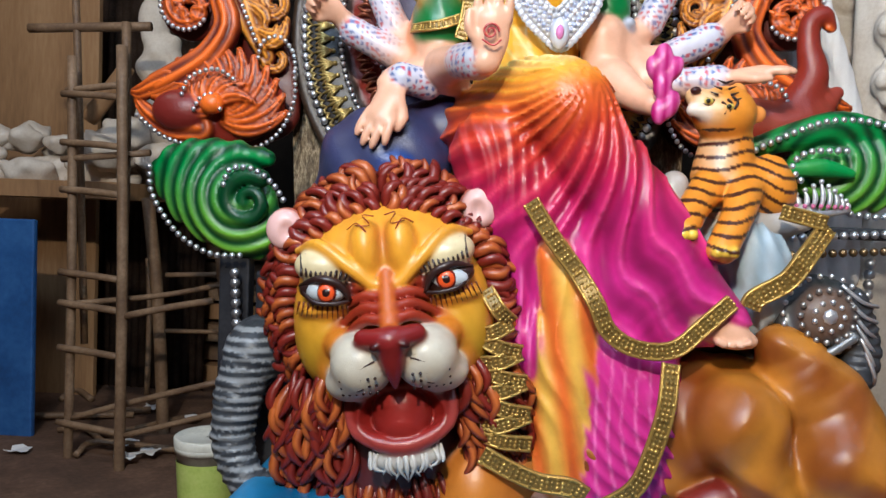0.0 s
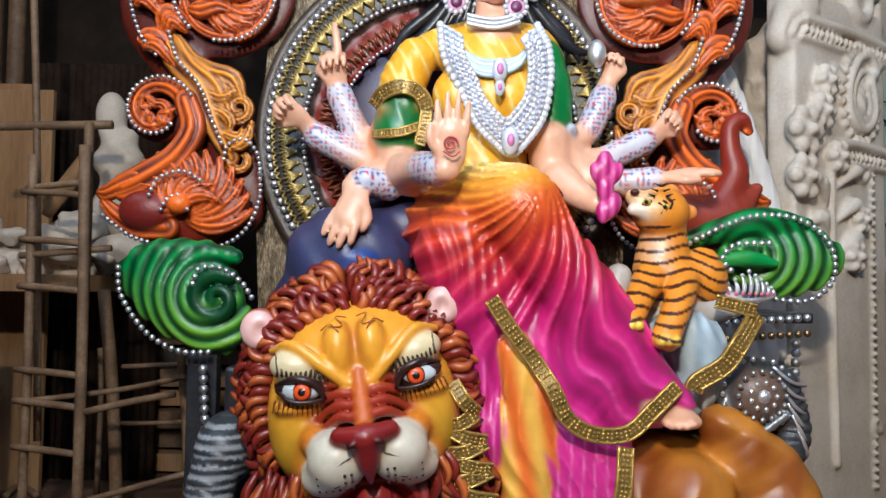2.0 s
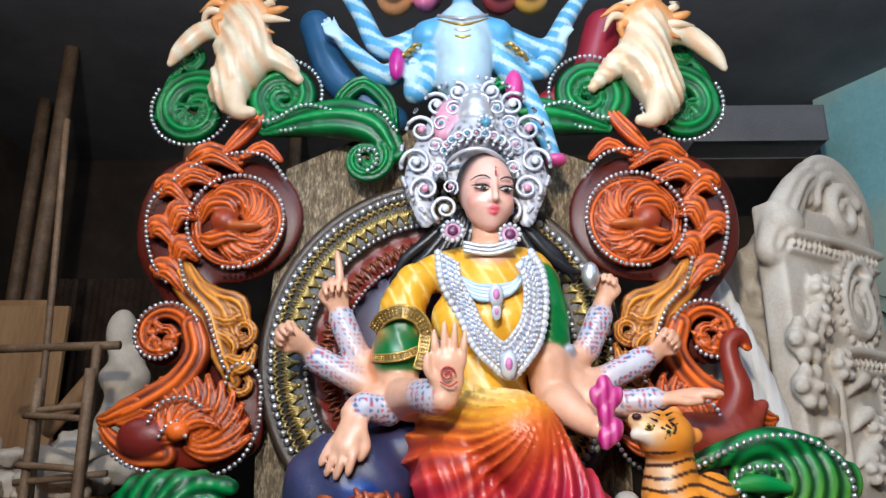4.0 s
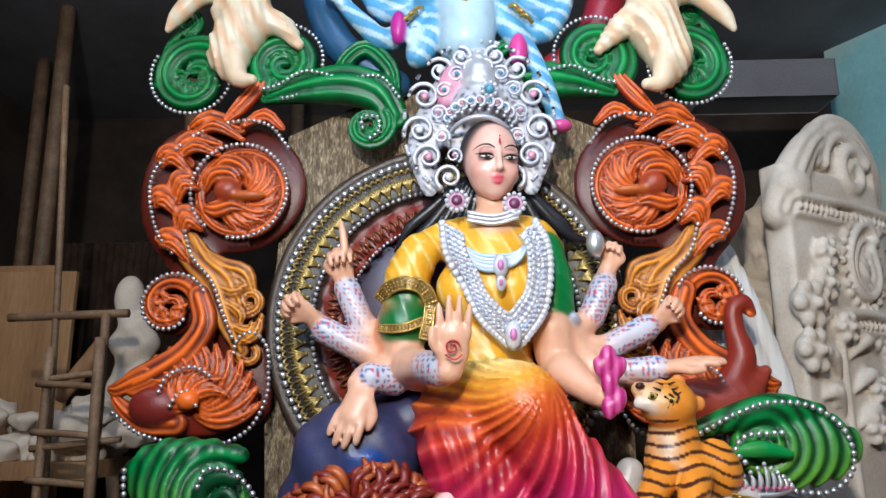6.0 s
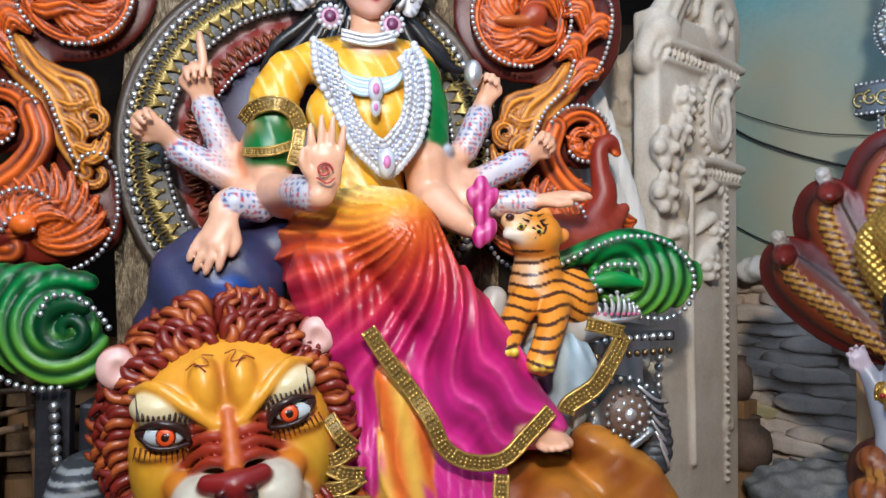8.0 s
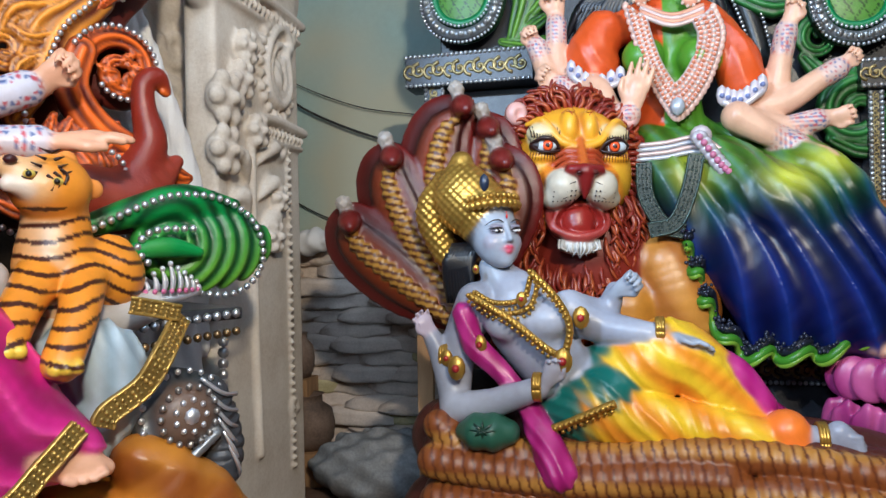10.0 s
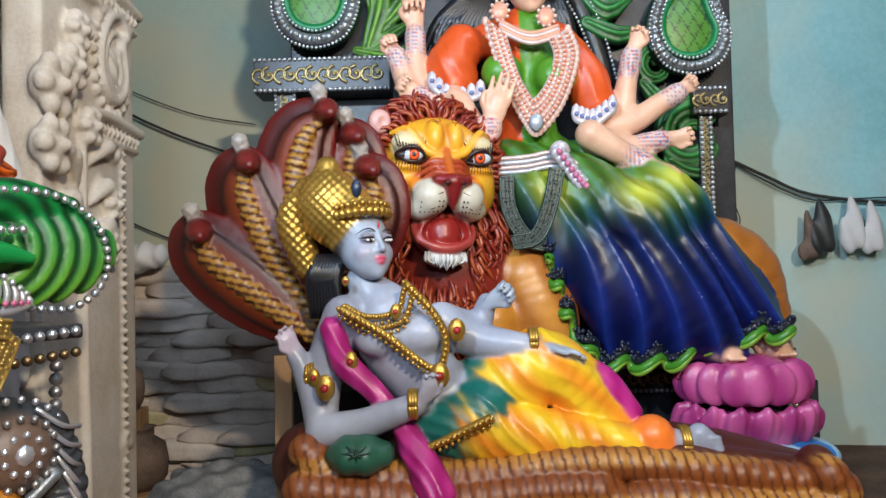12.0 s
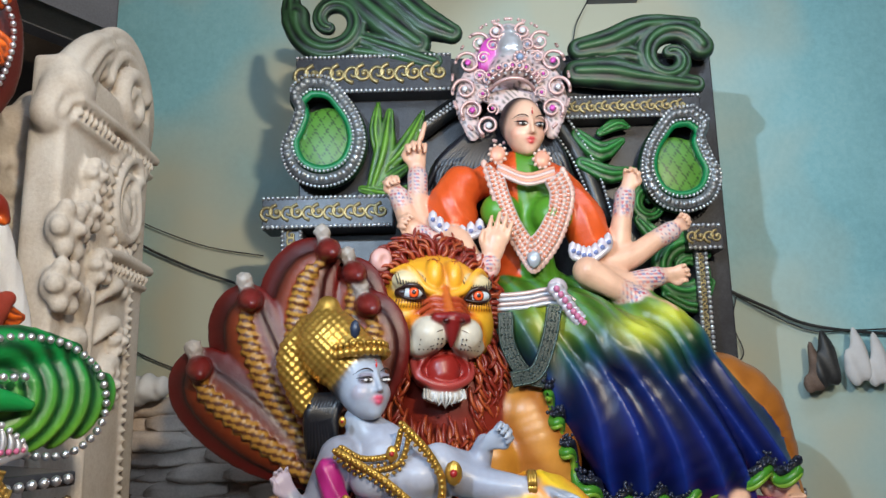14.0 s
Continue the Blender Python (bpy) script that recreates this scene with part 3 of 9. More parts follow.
for side in (-1, 1):
    # brown plate that carries the carving
    S = Sculpt(0.013)
    for q, r in (((-1.2, 3.80, 3.1), (0.4, 0.05, 0.37)), ((-1.50, 3.80, 2.44), (0.17, 0.05, 0.16)), ((-1.32, 3.80, 1.96), (0.36, 0.05, 0.22))):
        S.ball(mirror(q, side), r, (0.1, 0.012, 0.006), 0.06)
    S.limb(mirror([(-1.38, 3.80, 3.42), (-1.55, 3.80, 3.25), (-1.58, 3.80, 2.95), (-1.43, 3.80, 2.70), (-1.25, 3.80, 2.45), (-1.10, 3.80, 2.20), (-1.06, 3.80, 1.93)], side), [0.1, 0.15, 0.14, 0.12, 0.14, 0.13, 0.1], (0.1, 0.012, 0.006), 0.06, flat=((0, 1, 0), 0.35))
    p = Pile()
    S.skin(p)
    p.build("scroll_plate", ENAMEL_RELIEF, throne, "brown carved side plate")
    # round medallion with a bird's head inside a volute
    c = np.array((-1.14, 3.74, 3.05))
    st = [(spiral(c, 0.235, 0.225, -75, 0.98, 3.72), np.linspace(0.034, 0.03, 26))]
    for ln in leaf_fan(c, 0.05, 0.205, -150, 95, 13, 3.70, 58):
        st.append((ln, taper(ln, 0.03, 0.05)))
    st += [([c + q for q in hook], [0.02, 0.05, 0.045, 0.02]) for hook in (
        ([-0.17, -0.02, 0.12], [-0.08, -0.05, 0.17], [0.02, -0.06, 0.13], [0.05, -0.05, 0.07]),
        ([-0.2, -0.02, 0.02], [-0.14, -0.06, 0.09], [-0.04, -0.08, 0.09], [0.0, -0.07, 0.04]),
        ([-0.19, -0.02, -0.08], [-0.12, -0.06, -0.1], [-0.03, -0.07, -0.08], [0.04, -0.06, -0.1]))]
    scroll_part("peacock_medallion", st, DRED, ORANGE, throne, side,
                [spiral(c, 0.265, 0.262, -100, 0.92, 3.66), [(-0.88, 3.66, 3.29), (-0.99, 3.66, 3.42), (-1.15, 3.66, 3.45), (-1.36, 3.66, 3.39), (-1.50, 3.66, 3.29), (-1.61, 3.66, 3.16), (-1.62, 3.66, 3.00), (-1.56, 3.66, 2.81), (-1.46, 3.66, 2.69)]],
                "orange carved peacock medallion", balls=[(c + [0, 0.02, 0], (0.24, 0.05, 0.24), (0.12, 0.02, 0.008)), (c + [-0.06, -0.07, 0], (0.075, 0.07, 0.07), (0.34, 0.05, 0.015)),
                                                         (c + [0.05, -0.09, -0.035], (0.1, 0.04, 0.028), (0.5, 0.12, 0.02)), (c + [-0.07, -0.115, 0.01], (0.02, 0.012, 0.02), (0.8, 0.1, 0.02))])
    # outer leaf that sweeps round the medallion
    st = []
    for a, b in zip(np.array([(-1.44, 3.72, 3.43), (-1.60, 3.72, 3.25), (-1.62, 3.72, 3.02), (-1.57, 3.72, 2.80), (-1.53, 3.72, 3.28), (-1.51, 3.72, 3.02), (-1.46, 3.72, 2.85)]), np.array([(-1.16, 3.72, 3.42), (-1.43, 3.72, 3.22), (-1.47, 3.72, 2.97), (-1.39, 3.72, 2.71), (-1.28, 3.72, 3.33), (-1.39, 3.72, 3.14), (-1.36, 3.72, 2.91)])):
        m = (a + b) / 2 + [-0.02, -0.02, 0.04]
        st.append(([a, m, b], [0.03, 0.07, 0.03]))
        st.append(([a + [0.02, -0.03, -0.05], m + [0.03, -0.04, -0.04], b + [0.02, -0.03, -0.07]], [0.015, 0.04, 0.016]))
    scroll_part("outer_leaf", st, DRED, ORANGE, throne, side, label="orange curling leaf")
    # long S-shaped leaves below it
    st = [(q3, [0.012, 0.034, 0.012]) for q3 in ([(-1.28, 3.68, 2.56), (-1.15, 3.68, 2.50), (-1.08, 3.68, 2.53)], [(-1.23, 3.68, 2.47), (-1.10, 3.68, 2.39), (-1.10, 3.68, 2.32)], [(-1.16, 3.68, 2.33), (-1.05, 3.68, 2.29), (-1.03, 3.68, 2.35)], [(-1.11, 3.68, 2.23), (-1.02, 3.68, 2.27), (-0.98, 3.68, 2.39)])] + [([(-1.45, 3.72, 2.85), (-1.39, 3.72, 2.71), (-1.24, 3.72, 2.55), (-1.16, 3.72, 2.34), (-1.09, 3.72, 2.19)], [0.04, 0.08, 0.085, 0.07, 0.04]),
          ([(-1.38, 3.70, 2.81), (-1.29, 3.70, 2.67), (-1.18, 3.70, 2.58), (-1.10, 3.70, 2.43)], [0.02, 0.05, 0.055, 0.03]),
          ([(-1.33, 3.70, 2.73), (-1.21, 3.70, 2.64), (-1.09, 3.70, 2.60), (-1.04, 3.70, 2.49)], [0.02, 0.05, 0.05, 0.02]),
          (spiral(np.array((-1.06, 3.72, 2.45)), 0.085, 0.02, 100, 1.5, 3.70), np.linspace(0.034, 0.02, 26)),
          (spiral(np.array((-1.05, 3.72, 2.19)), 0.09, 0.03, 80, 0.9, 3.72), np.linspace(0.034, 0.02, 26))]
    scroll_part("s_leaf", st, DRED, AMBER, throne, side, [[(-1.41, 3.64, 2.82), (-1.36, 3.64, 2.68), (-1.25, 3.64, 2.55), (-1.18, 3.64, 2.38), (-1.12, 3.64, 2.24)], [(-0.93, 3.66, 2.10), (-0.95, 3.66, 2.21), (-1.02, 3.66, 2.28), (-1.10, 3.66, 2.25), (-1.12, 3.66, 2.17)]], "amber S-shaped leaf")
    # volute at the side, whose tail becomes a bird's neck
    st = [(spiral(np.array((-1.48, 3.70, 2.43)), 0.15, 0.03, 15, 1.25, 3.70), np.linspace(0.05, 0.026, 26)),
          ([(-1.32, 3.68, 2.48), (-1.28, 3.68, 2.33), (-1.37, 3.68, 2.18), (-1.51, 3.68, 2.08), (-1.61, 3.68, 2.03)], [0.06, 0.07, 0.075, 0.085, 0.08])]
    for ln in leaf_fan(np.array((-1.48, 3.70, 2.43)), 0.03, 0.11, 100, 330, 6, 3.68, 40):
        st.append((ln, taper(ln, 0.024, 0.012)))
    scroll_part("side_volute", st, DRED, ORANGE, throne, side, [spiral(np.array((-1.46, 3.66, 2.42)), 0.19, 0.1, 25, 0.85, 3.64)], "orange side volute")
    # bird with its beak outwards
    c = np.array((-1.29, 3.70, 1.96))
    st = [([(-1.56, 3.66, 2.06), (-1.63, 3.66, 2.03), (-1.70, 3.66, 2.00), (-1.74, 3.66, 2.00)], [0.06, 0.055, 0.04, 0.02]), ([(-1.39, 3.66, 1.83), (-1.54, 3.66, 1.83), (-1.67, 3.66, 1.91), (-1.73, 3.66, 1.98)], [0.07, 0.06, 0.04, 0.015])]
    for ln in leaf_fan(np.array((-1.31, 3.66, 1.89)), 0.05, 0.34, -35, 115, 12, 3.66, 40):
        st.append((ln, taper(ln, 0.05, 0.045)))
    for ln in leaf_fan(np.array((-1.31, 3.66, 1.92)), 0.04, 0.2, 60, 200, 6, 3.62, -50):
        st.append((ln, taper(ln, 0.05, 0.025)))
    scroll_part("carved_bird", st, DRED, ORANGE, throne, side,
                [[(-1.69, 3.60, 1.88), (-1.55, 3.60, 1.78), (-1.36, 3.60, 1.73), (-1.16, 3.60, 1.72), (-1.00, 3.60, 1.80), (-0.92, 3.60, 1.96), (-0.92, 3.60, 2.12)], [(-1.45, 3.56, 1.98), (-1.41, 3.56, 2.06), (-1.29, 3.56, 2.10), (-1.19, 3.56, 2.05)], [(-1.39, 3.56, 1.91), (-1.36, 3.56, 1.96), (-1.30, 3.56, 1.98), (-1.26, 3.56, 1.91)]],
                "rust-red carved bird with orange feathers", balls=[(c, (0.3, 0.06, 0.2), RUST), (np.array((-1.49, 3.62, 1.91)), (0.13, 0.07, 0.1), (0.2, 0.02, 0.015)), (np.array((-1.31, 3.58, 1.94)), (0.055, 0.05, 0.05), ORANGE)])
    # green volutes and leaves on the top
    c1, c2, c3 = np.array((-1.45, 3.74, 3.74)), np.array((-0.93, 3.74, 3.80)), np.array((-0.44, 3.72, 3.41))
    st = [(spiral(c1, 0.2, 0.06, 60, 1.1, 3.74), np.linspace(0.085, 0.05, 26)), (spiral(c2, 0.17, 0.04, -140, -1.4, 3.72), np.linspace(0.095, 0.05, 26)),
          (spiral(np.array((-1.51, 3.74, 4.10)), 0.07, 0.02, -90, 1.2, 3.74), np.linspace(0.035, 0.02, 26)),
          ([(-1.55, 3.72, 4.03), (-1.61, 3.72, 3.91), (-1.65, 3.72, 3.70)], [0.02, 0.03, 0.03]),
          ([(-1.03, 3.70, 3.59), (-0.81, 3.70, 3.65), (-0.58, 3.70, 3.67), (-0.39, 3.70, 3.61), (-0.29, 3.70, 3.46)], [0.03, 0.09, 0.12, 0.11, 0.07]),
          ([(-0.64, 3.68, 3.64), (-0.58, 3.68, 3.80), (-0.46, 3.68, 3.88), (-0.33, 3.68, 3.76), (-0.29, 3.68, 3.62)], [0.02, 0.05, 0.05, 0.05, 0.02]),
          (spiral(c3, 0.12, 0.02, 40, -1.5, 3.68), np.linspace(0.05, 0.022, 26))]
    for ln in leaf_fan(c1, 0.04, 0.17, 150, 380, 7, 3.71, 40) + leaf_fan(c2, 0.05, 0.17, 0, 260, 8, 3.69, -40):
        st.append((ln, taper(ln, 0.028, 0.014)))
    scroll_part("green_crest", st, DGREEN, GREEN, throne, side,
                [spiral(c1, 0.235, 0.225, 150, 0.75, 3.68), spiral(c2, 0.235, 0.22, 130, -0.62, 3.66), [(-1.02, 3.62, 3.62), (-0.94, 3.62, 3.64), (-0.79, 3.62, 3.72), (-0.57, 3.62, 3.67), (-0.38, 3.62, 3.68), (-0.26, 3.62, 3.54)],
                 [(-0.47, 3.62, 3.38), (-0.47, 3.62, 3.44), (-0.39, 3.62, 3.44), (-0.38, 3.62, 3.36), (-0.44, 3.62, 3.31)]], "glossy green crest leaves", freq=8.5, depth=0.010)
    st = [([(-1.25, 3.68, 3.45), (-1.15, 3.68, 3.55), (-1.06, 3.68, 3.67), (-1.08, 3.68, 3.72)], [0.02, 0.05, 0.04, 0.01]), ([(-1.14, 3.68, 3.43), (-1.02, 3.68, 3.49), (-0.92, 3.68, 3.41)], [0.02, 0.04, 0.02])]
    scroll_part("flame_leaf", st, RUST, ORANGE, throne, side, label="orange flame leaf")

# the neck of the bird that stands free
S = Sculpt(0.009)
S.limb([(1.35, 3.62, 1.94), (1.44, 3.62, 2.12), (1.42, 3.62, 2.26), (1.42, 3.62, 2.36), (1.47, 3.62, 2.40), (1.51, 3.62, 2.35)], [0.09, 0.07, 0.05, 0.045, 0.045, 0.025], RUST, 0.02)
S.limb([(1.19, 3.62, 1.91), (1.36, 3.62, 1.89), (1.55, 3.62, 2.06)], [0.12, 0.12, 0.03], (0.3, 0.04, 0.02), 0.04)
S.limb([(1.49, 3.60, 2.34), (1.51, 3.60, 2.33)], [0.012, 0.006], ORANGE, 0.01)
p = Pile()
S.skin(p)
p.build("bird_neck", ENAMEL_RELIEF, throne, "rust-red curved bird neck")

# green fan-shaped arms
for side, cc in ((-1, np.array((-1.21, 3.45, 1.49))), (1, np.array((1.58, 3.45, 1.70)))):
    S = Sculpt(0.011, 0.006)
    sg = -side
    wide, tall = (0.3, 0.26) if side < 0 else (0.32, 0.2)

    def ribs(P_, c=cc, w=wide):
        d = np.linalg.norm((P_ - c - np.array([sg * w * 0.5, 0, 0.02]))[:, [0, 2]], axis=1)
        return 0.009 * np.sin(d * 95 + np.sin(P_[:, 0] * 12))

    def fan_tone(P_, c=cc, w=wide):
        d = np.linalg.norm((P_ - c - np.array([sg * w * 0.5, 0, 0.02]))[:, [0, 2]], axis=1)
        k = (0.5 - 0.5 * np.sin(d * 95 + np.sin(P_[:, 0] * 12)))[:, None]
        low = np.clip((c[2] + 0.12 - P_[:, 2]) / 0.3, 0, 1)[:, None]
        return (np.array(DGREEN) * (1 - k) + np.array(GREEN) * k) * (1 - low * k) + np.array(LIME) * low * k
    if side < 0:
        S.ball(cc, (0.33, 0.1, 0.2), fan_tone, 0.03, (0, 30, 0), relief=ribs)
        S.limb([(-1.50, 3.45, 1.63), (-1.36, 3.45, 1.69), (-1.17, 3.45, 1.70), (-0.99, 3.45, 1.68)], [0.03, 0.055, 0.06, 0.04], fan_tone, 0.06, relief=lambda P_, s, q: 0.007 * np.sin(s * 60))
        S.ball(cc + [0.06, -0.02, -0.08], (0.25, 0.1, 0.15), fan_tone, 0.05, (0, 38, 0), relief=ribs)
        S.limb(spiral(np.array((-1.04, 3.36, 1.48)), 0.12, 0.02, 60, 1.4, 3.35), np.linspace(0.04, 0.022, 26), GREEN, 0.008, tones=(DGREEN, GREEN, 8))
        edge = [[(-1.49, 3.34, 1.62), (-1.48, 3.34, 1.51), (-1.41, 3.34, 1.39), (-1.32, 3.34, 1.30), (-1.19, 3.34, 1.24), (-1.04, 3.34, 1.24)], [(-1.14, 3.32, 1.55), (-1.11, 3.32, 1.62), (-1.01, 3.32, 1.62), (-0.92, 3.32, 1.56), (-0.87, 3.32, 1.49)]]
    else:
        S.ball(cc, (0.3, 0.1, 0.175), fan_tone, 0.03, (0, -4, 0), relief=ribs)
        S.limb([(1.12, 3.42, 1.78), (1.31, 3.42, 1.84), (1.49, 3.42, 1.88), (1.70, 3.42, 1.87)], [0.04, 0.06, 0.07, 0.03], fan_tone, 0.03)
        S.limb([(1.26, 3.32, 1.69), (1.38, 3.32, 1.70), (1.50, 3.32, 1.68)], [0.03, 0.04, 0.02], LIME, 0.008, tones=(GREEN, LIME, 8))
        edge = [[(1.13, 3.36, 1.77), (1.29, 3.36, 1.85), (1.44, 3.36, 1.90), (1.62, 3.36, 1.89), (1.75, 3.36, 1.81), (1.80, 3.36, 1.69), (1.77, 3.36, 1.58), (1.66, 3.36, 1.51), (1.50, 3.36, 1.52)], [(1.47, 3.30, 1.77), (1.32, 3.30, 1.76), (1.26, 3.30, 1.70), (1.30, 3.30, 1.64)]]
    p = Pile()
    S.skin(p)
    arm = tagged(p.build("armrest_leaf", ENAMEL_RELIEF, throne, "green ribbed fan-shaped arm leaf"))
    p = Pile()
    for line in edge:
        p.beads(line, 0.015, 0.034, SILV, 0.9)
    tagged(p.build("pearl_string", ENAMEL, arm, "silver pearl edging"), kind="stuff")

# blue plinth that carries the whole group
p = Pile()
S = Sculpt(0.02)


def plinth_shape(P_):
    q = np.abs(P_ - np.array([0.5, 3.3, 0.19])) - np.array([1.35, 0.7, 0.12])
    return np.linalg.norm(np.maximum(q, 0), axis=1) + np.minimum(q.max(1), 0) - 0.07 + 0.01 * np.sin(P_[:, 0] * 9) * np.sin(P_[:, 2] * 16)


S.form(plinth_shape, (-0.95, 2.5, -0.02), (1.95, 4.1, 0.42), lambda P_: np.array((0.03, 0.2, 0.42)) + np.outer(np.sin(P_[:, 0] * 14 + P_[:, 2] * 20), (0.02, 0.07, 0.12)), 0.02)
S.skin(p)
tagged(p.build("plinth", ENAMEL), "blue painted plinth under the lion and throne", "plinth")

# seat block, side posts and cornice
block("seat_block", (-0.98, 3.3, 0.15), (1.5, 3.95, 1.18), DARK_PAINT, throne, 0.02, "black painted seat block")
block("cornice", (1.19, 3.30, 1.41), tuple(np.array((1.67, 3.30, 1.46)) + [0, 0.5, 0]), DARK_PAINT, throne, 0.012, "dark moulded cornice")
for dz, col in ((0.0, SILVER), (-0.07, BRONZE_GRAIN)):
    q = np.array([(1.27, 3.28, 1.41), (1.66, 3.28, 1.44)]) + [0, 0, dz]
    p = Pile()
    p.beads(q, 0.018, 0.04, SILV if dz == 0 else (0.3, 0.2, 0.1), 0.9, n=12)
    tagged(p.build("pearl_string", ENAMEL, throne, "beaded cornice edge"), kind="stuff")
for a, b in (((-1.09, 3.35, 1.16), (-1.06, 3.35, 0.68)), ((1.66, 3.45, 1.31), (1.64, 3.45, 0.78))):
    q = np.linspace(a, b, 9)
    p = Pile()
    p.beads(q, 0.024, 0.045, (0.5, 0.5, 0.52), 0.85, n=3)
    p.build("turned_post", ENAMEL, throne, "beaded silver post")
block("front_pilaster", (-1.19, 3.42, 0.21), (-1.05, 3.50, 1.27), DARK_PAINT, throne, 0.01, "dark teal side pilaster")
for c, s in (((1.33, 3.20, 1.10), 1), ((-0.95, 3.15, 0.55), -1)):
    c = np.array(c)
    S = Sculpt(0.011)
    dk, lt = (0.045, 0.05, 0.06), (0.34, 0.36, 0.38)

    def wrinkle(P_, s_, q):
        return 0.006 * np.sin(s_ * 160)
    if s > 0:
        S.ball(c, (0.17, 0.14, 0.17), dk, 0.03)
        S.ball(c + [0.0, -0.1, 0.02], (0.1, 0.07, 0.1), (0.16, 0.1, 0.07), 0.03)
        S.limb([c + [0.1, -0.05, 0.05], c + [0.16, -0.05, -0.12], c + [0.12, -0.1, -0.3]], [0.09, 0.08, 0.05], dk, 0.03, relief=wrinkle)
        S.limb([c + [-0.12, -0.06, 0.05], c + [-0.13, -0.1, -0.06], c + [-0.02, -0.14, -0.13], c + [0.1, -0.14, -0.06]], 0.018, lt, 0.01, leaf=0.7)
    else:
        S.limb([c + [0.02, 0, 0.3], c + [-0.02, -0.04, 0.12], c + [-0.03, -0.06, -0.08], c + [0.06, -0.1, -0.22], c + [0.2, -0.1, -0.2], c + [0.22, -0.08, -0.08]],
               [0.12, 0.1, 0.085, 0.075, 0.06, 0.04], lambda P_: np.where((np.sin(P_[:, 2] * 160) > 0.2)[:, None], lt, dk), 0.02, relief=wrinkle)
        S.ball(c + [0.04, 0.1, 0.3], (0.16, 0.14, 0.15), dk, 0.05)
    p = Pile()
    S.skin(p)
    if s > 0:
        hub = c + [0.0, -0.165, 0.02]
        p.bead(hub, 0.03, SILV, 0.8, squash=(1, 0.6, 1))
        for R, num, r in ((0.055, 9, 0.012), (0.1, 16, 0.013), (0.15, 22, 0.012)):
            for k in range(num):
                a = k * 2 * math.pi / num
                p.bead(hub + [R * math.cos(a), 1.9 * R * R + 0.3 * max(0, R - 0.1), R * math.sin(a)], r, SILV if R != 0.1 else (0.4, 0.38, 0.36), 0.8, nu=6, nv=4)
        for k in range(6):
            p.tube([c + [0.05 + 0.02 * k, -0.13, 0.14 - 0.05 * k], c + [0.12 + 0.012 * k, -0.145, 0.08 - 0.055 * k], c + [0.2, -0.1, 0.06 - 0.06 * k]], 0.008, SILV, 0.8, sides=5)
    p.build("elephant_bracket", ENAMEL_RELIEF, throne, "dark silver carved elephant bracket")

# small silver crown that lies on the arm
p = Pile()
c = np.array((1.36, 3.30, 1.56))
p.tube([c + [-0.13, 0, -0.03], c + [0, -0.04, -0.05], c + [0.13, 0, -0.03]], 0.014, SILV, 0.8)
for k in range(-4, 5):
    o = c + [k * 0.029, -0.04 + 0.0025 * k * k, -0.04]
    h = 0.12 - 0.018 * abs(k)
    p.tube([o, o + [0.012, 0, h * 0.5], o + [0, 0, h]], [0.006, 0.012, 0.004], SILV, 0.7, sides=6)
    p.bead(o + [0, -0.005, h], 0.011, SILV, 0.7)
    p.bead(o + [0, -0.012, 0.02], 0.01, (0.6, 0.15, 0.3))
tagged(p.build("small_crown", ENAMEL), "small silver filigree crown resting on the throne arm", "crown")

# purple bolster on the seat
p = Pile()
S = Sculpt(0.014)
c = np.array((-0.45, 3.45, 1.66))
S.ball(c, (0.3, 0.22, 0.27), (0.045, 0.05, 0.13), 0.03, relief=lambda P_: 0.006 * np.sin(P_[:, 0] * 30 + P_[:, 2] * 18))
S.ball(c + [0.06, -0.17, -0.02], (0.1, 0.06, 0.09), (0.01, 0.06, 0.3), 0.02, relief=lambda P_: 0.005 * np.sin(P_[:, 2] * 70))
S.limb([c + [-0.2, 0.05, -0.2], c + [0.1, 0.1, 0.1], c + [0.35, 0.1, 0.2]], 0.17, (0.04, 0.035, 0.1), 0.05)
S.skin(p)
tagged(p.build("bolster", ENAMEL_RELIEF), "slate purple painted bolster under the resting hand", "bolster")


# ---- first group: the seated figure (one plain mesh) ----
def sari_way(P_):
    """Phase of the pleats: they fan out from the knee and sag on their way to the foot and the hip."""
    dx, dz = P_[:, 0] - 0.38, P_[:, 2] - 2.02
    r = np.hypot(dx, dz)
    th = np.arctan2(dx, -dz)
    return 17 * (th + 0.5 * np.sin(r * 2.6 - 0.4)) + 0.5 * np.sin(r * 11 + th * 3) + 0.35 * np.sin(P_[:, 0] * 23 - P_[:, 2] * 9), r


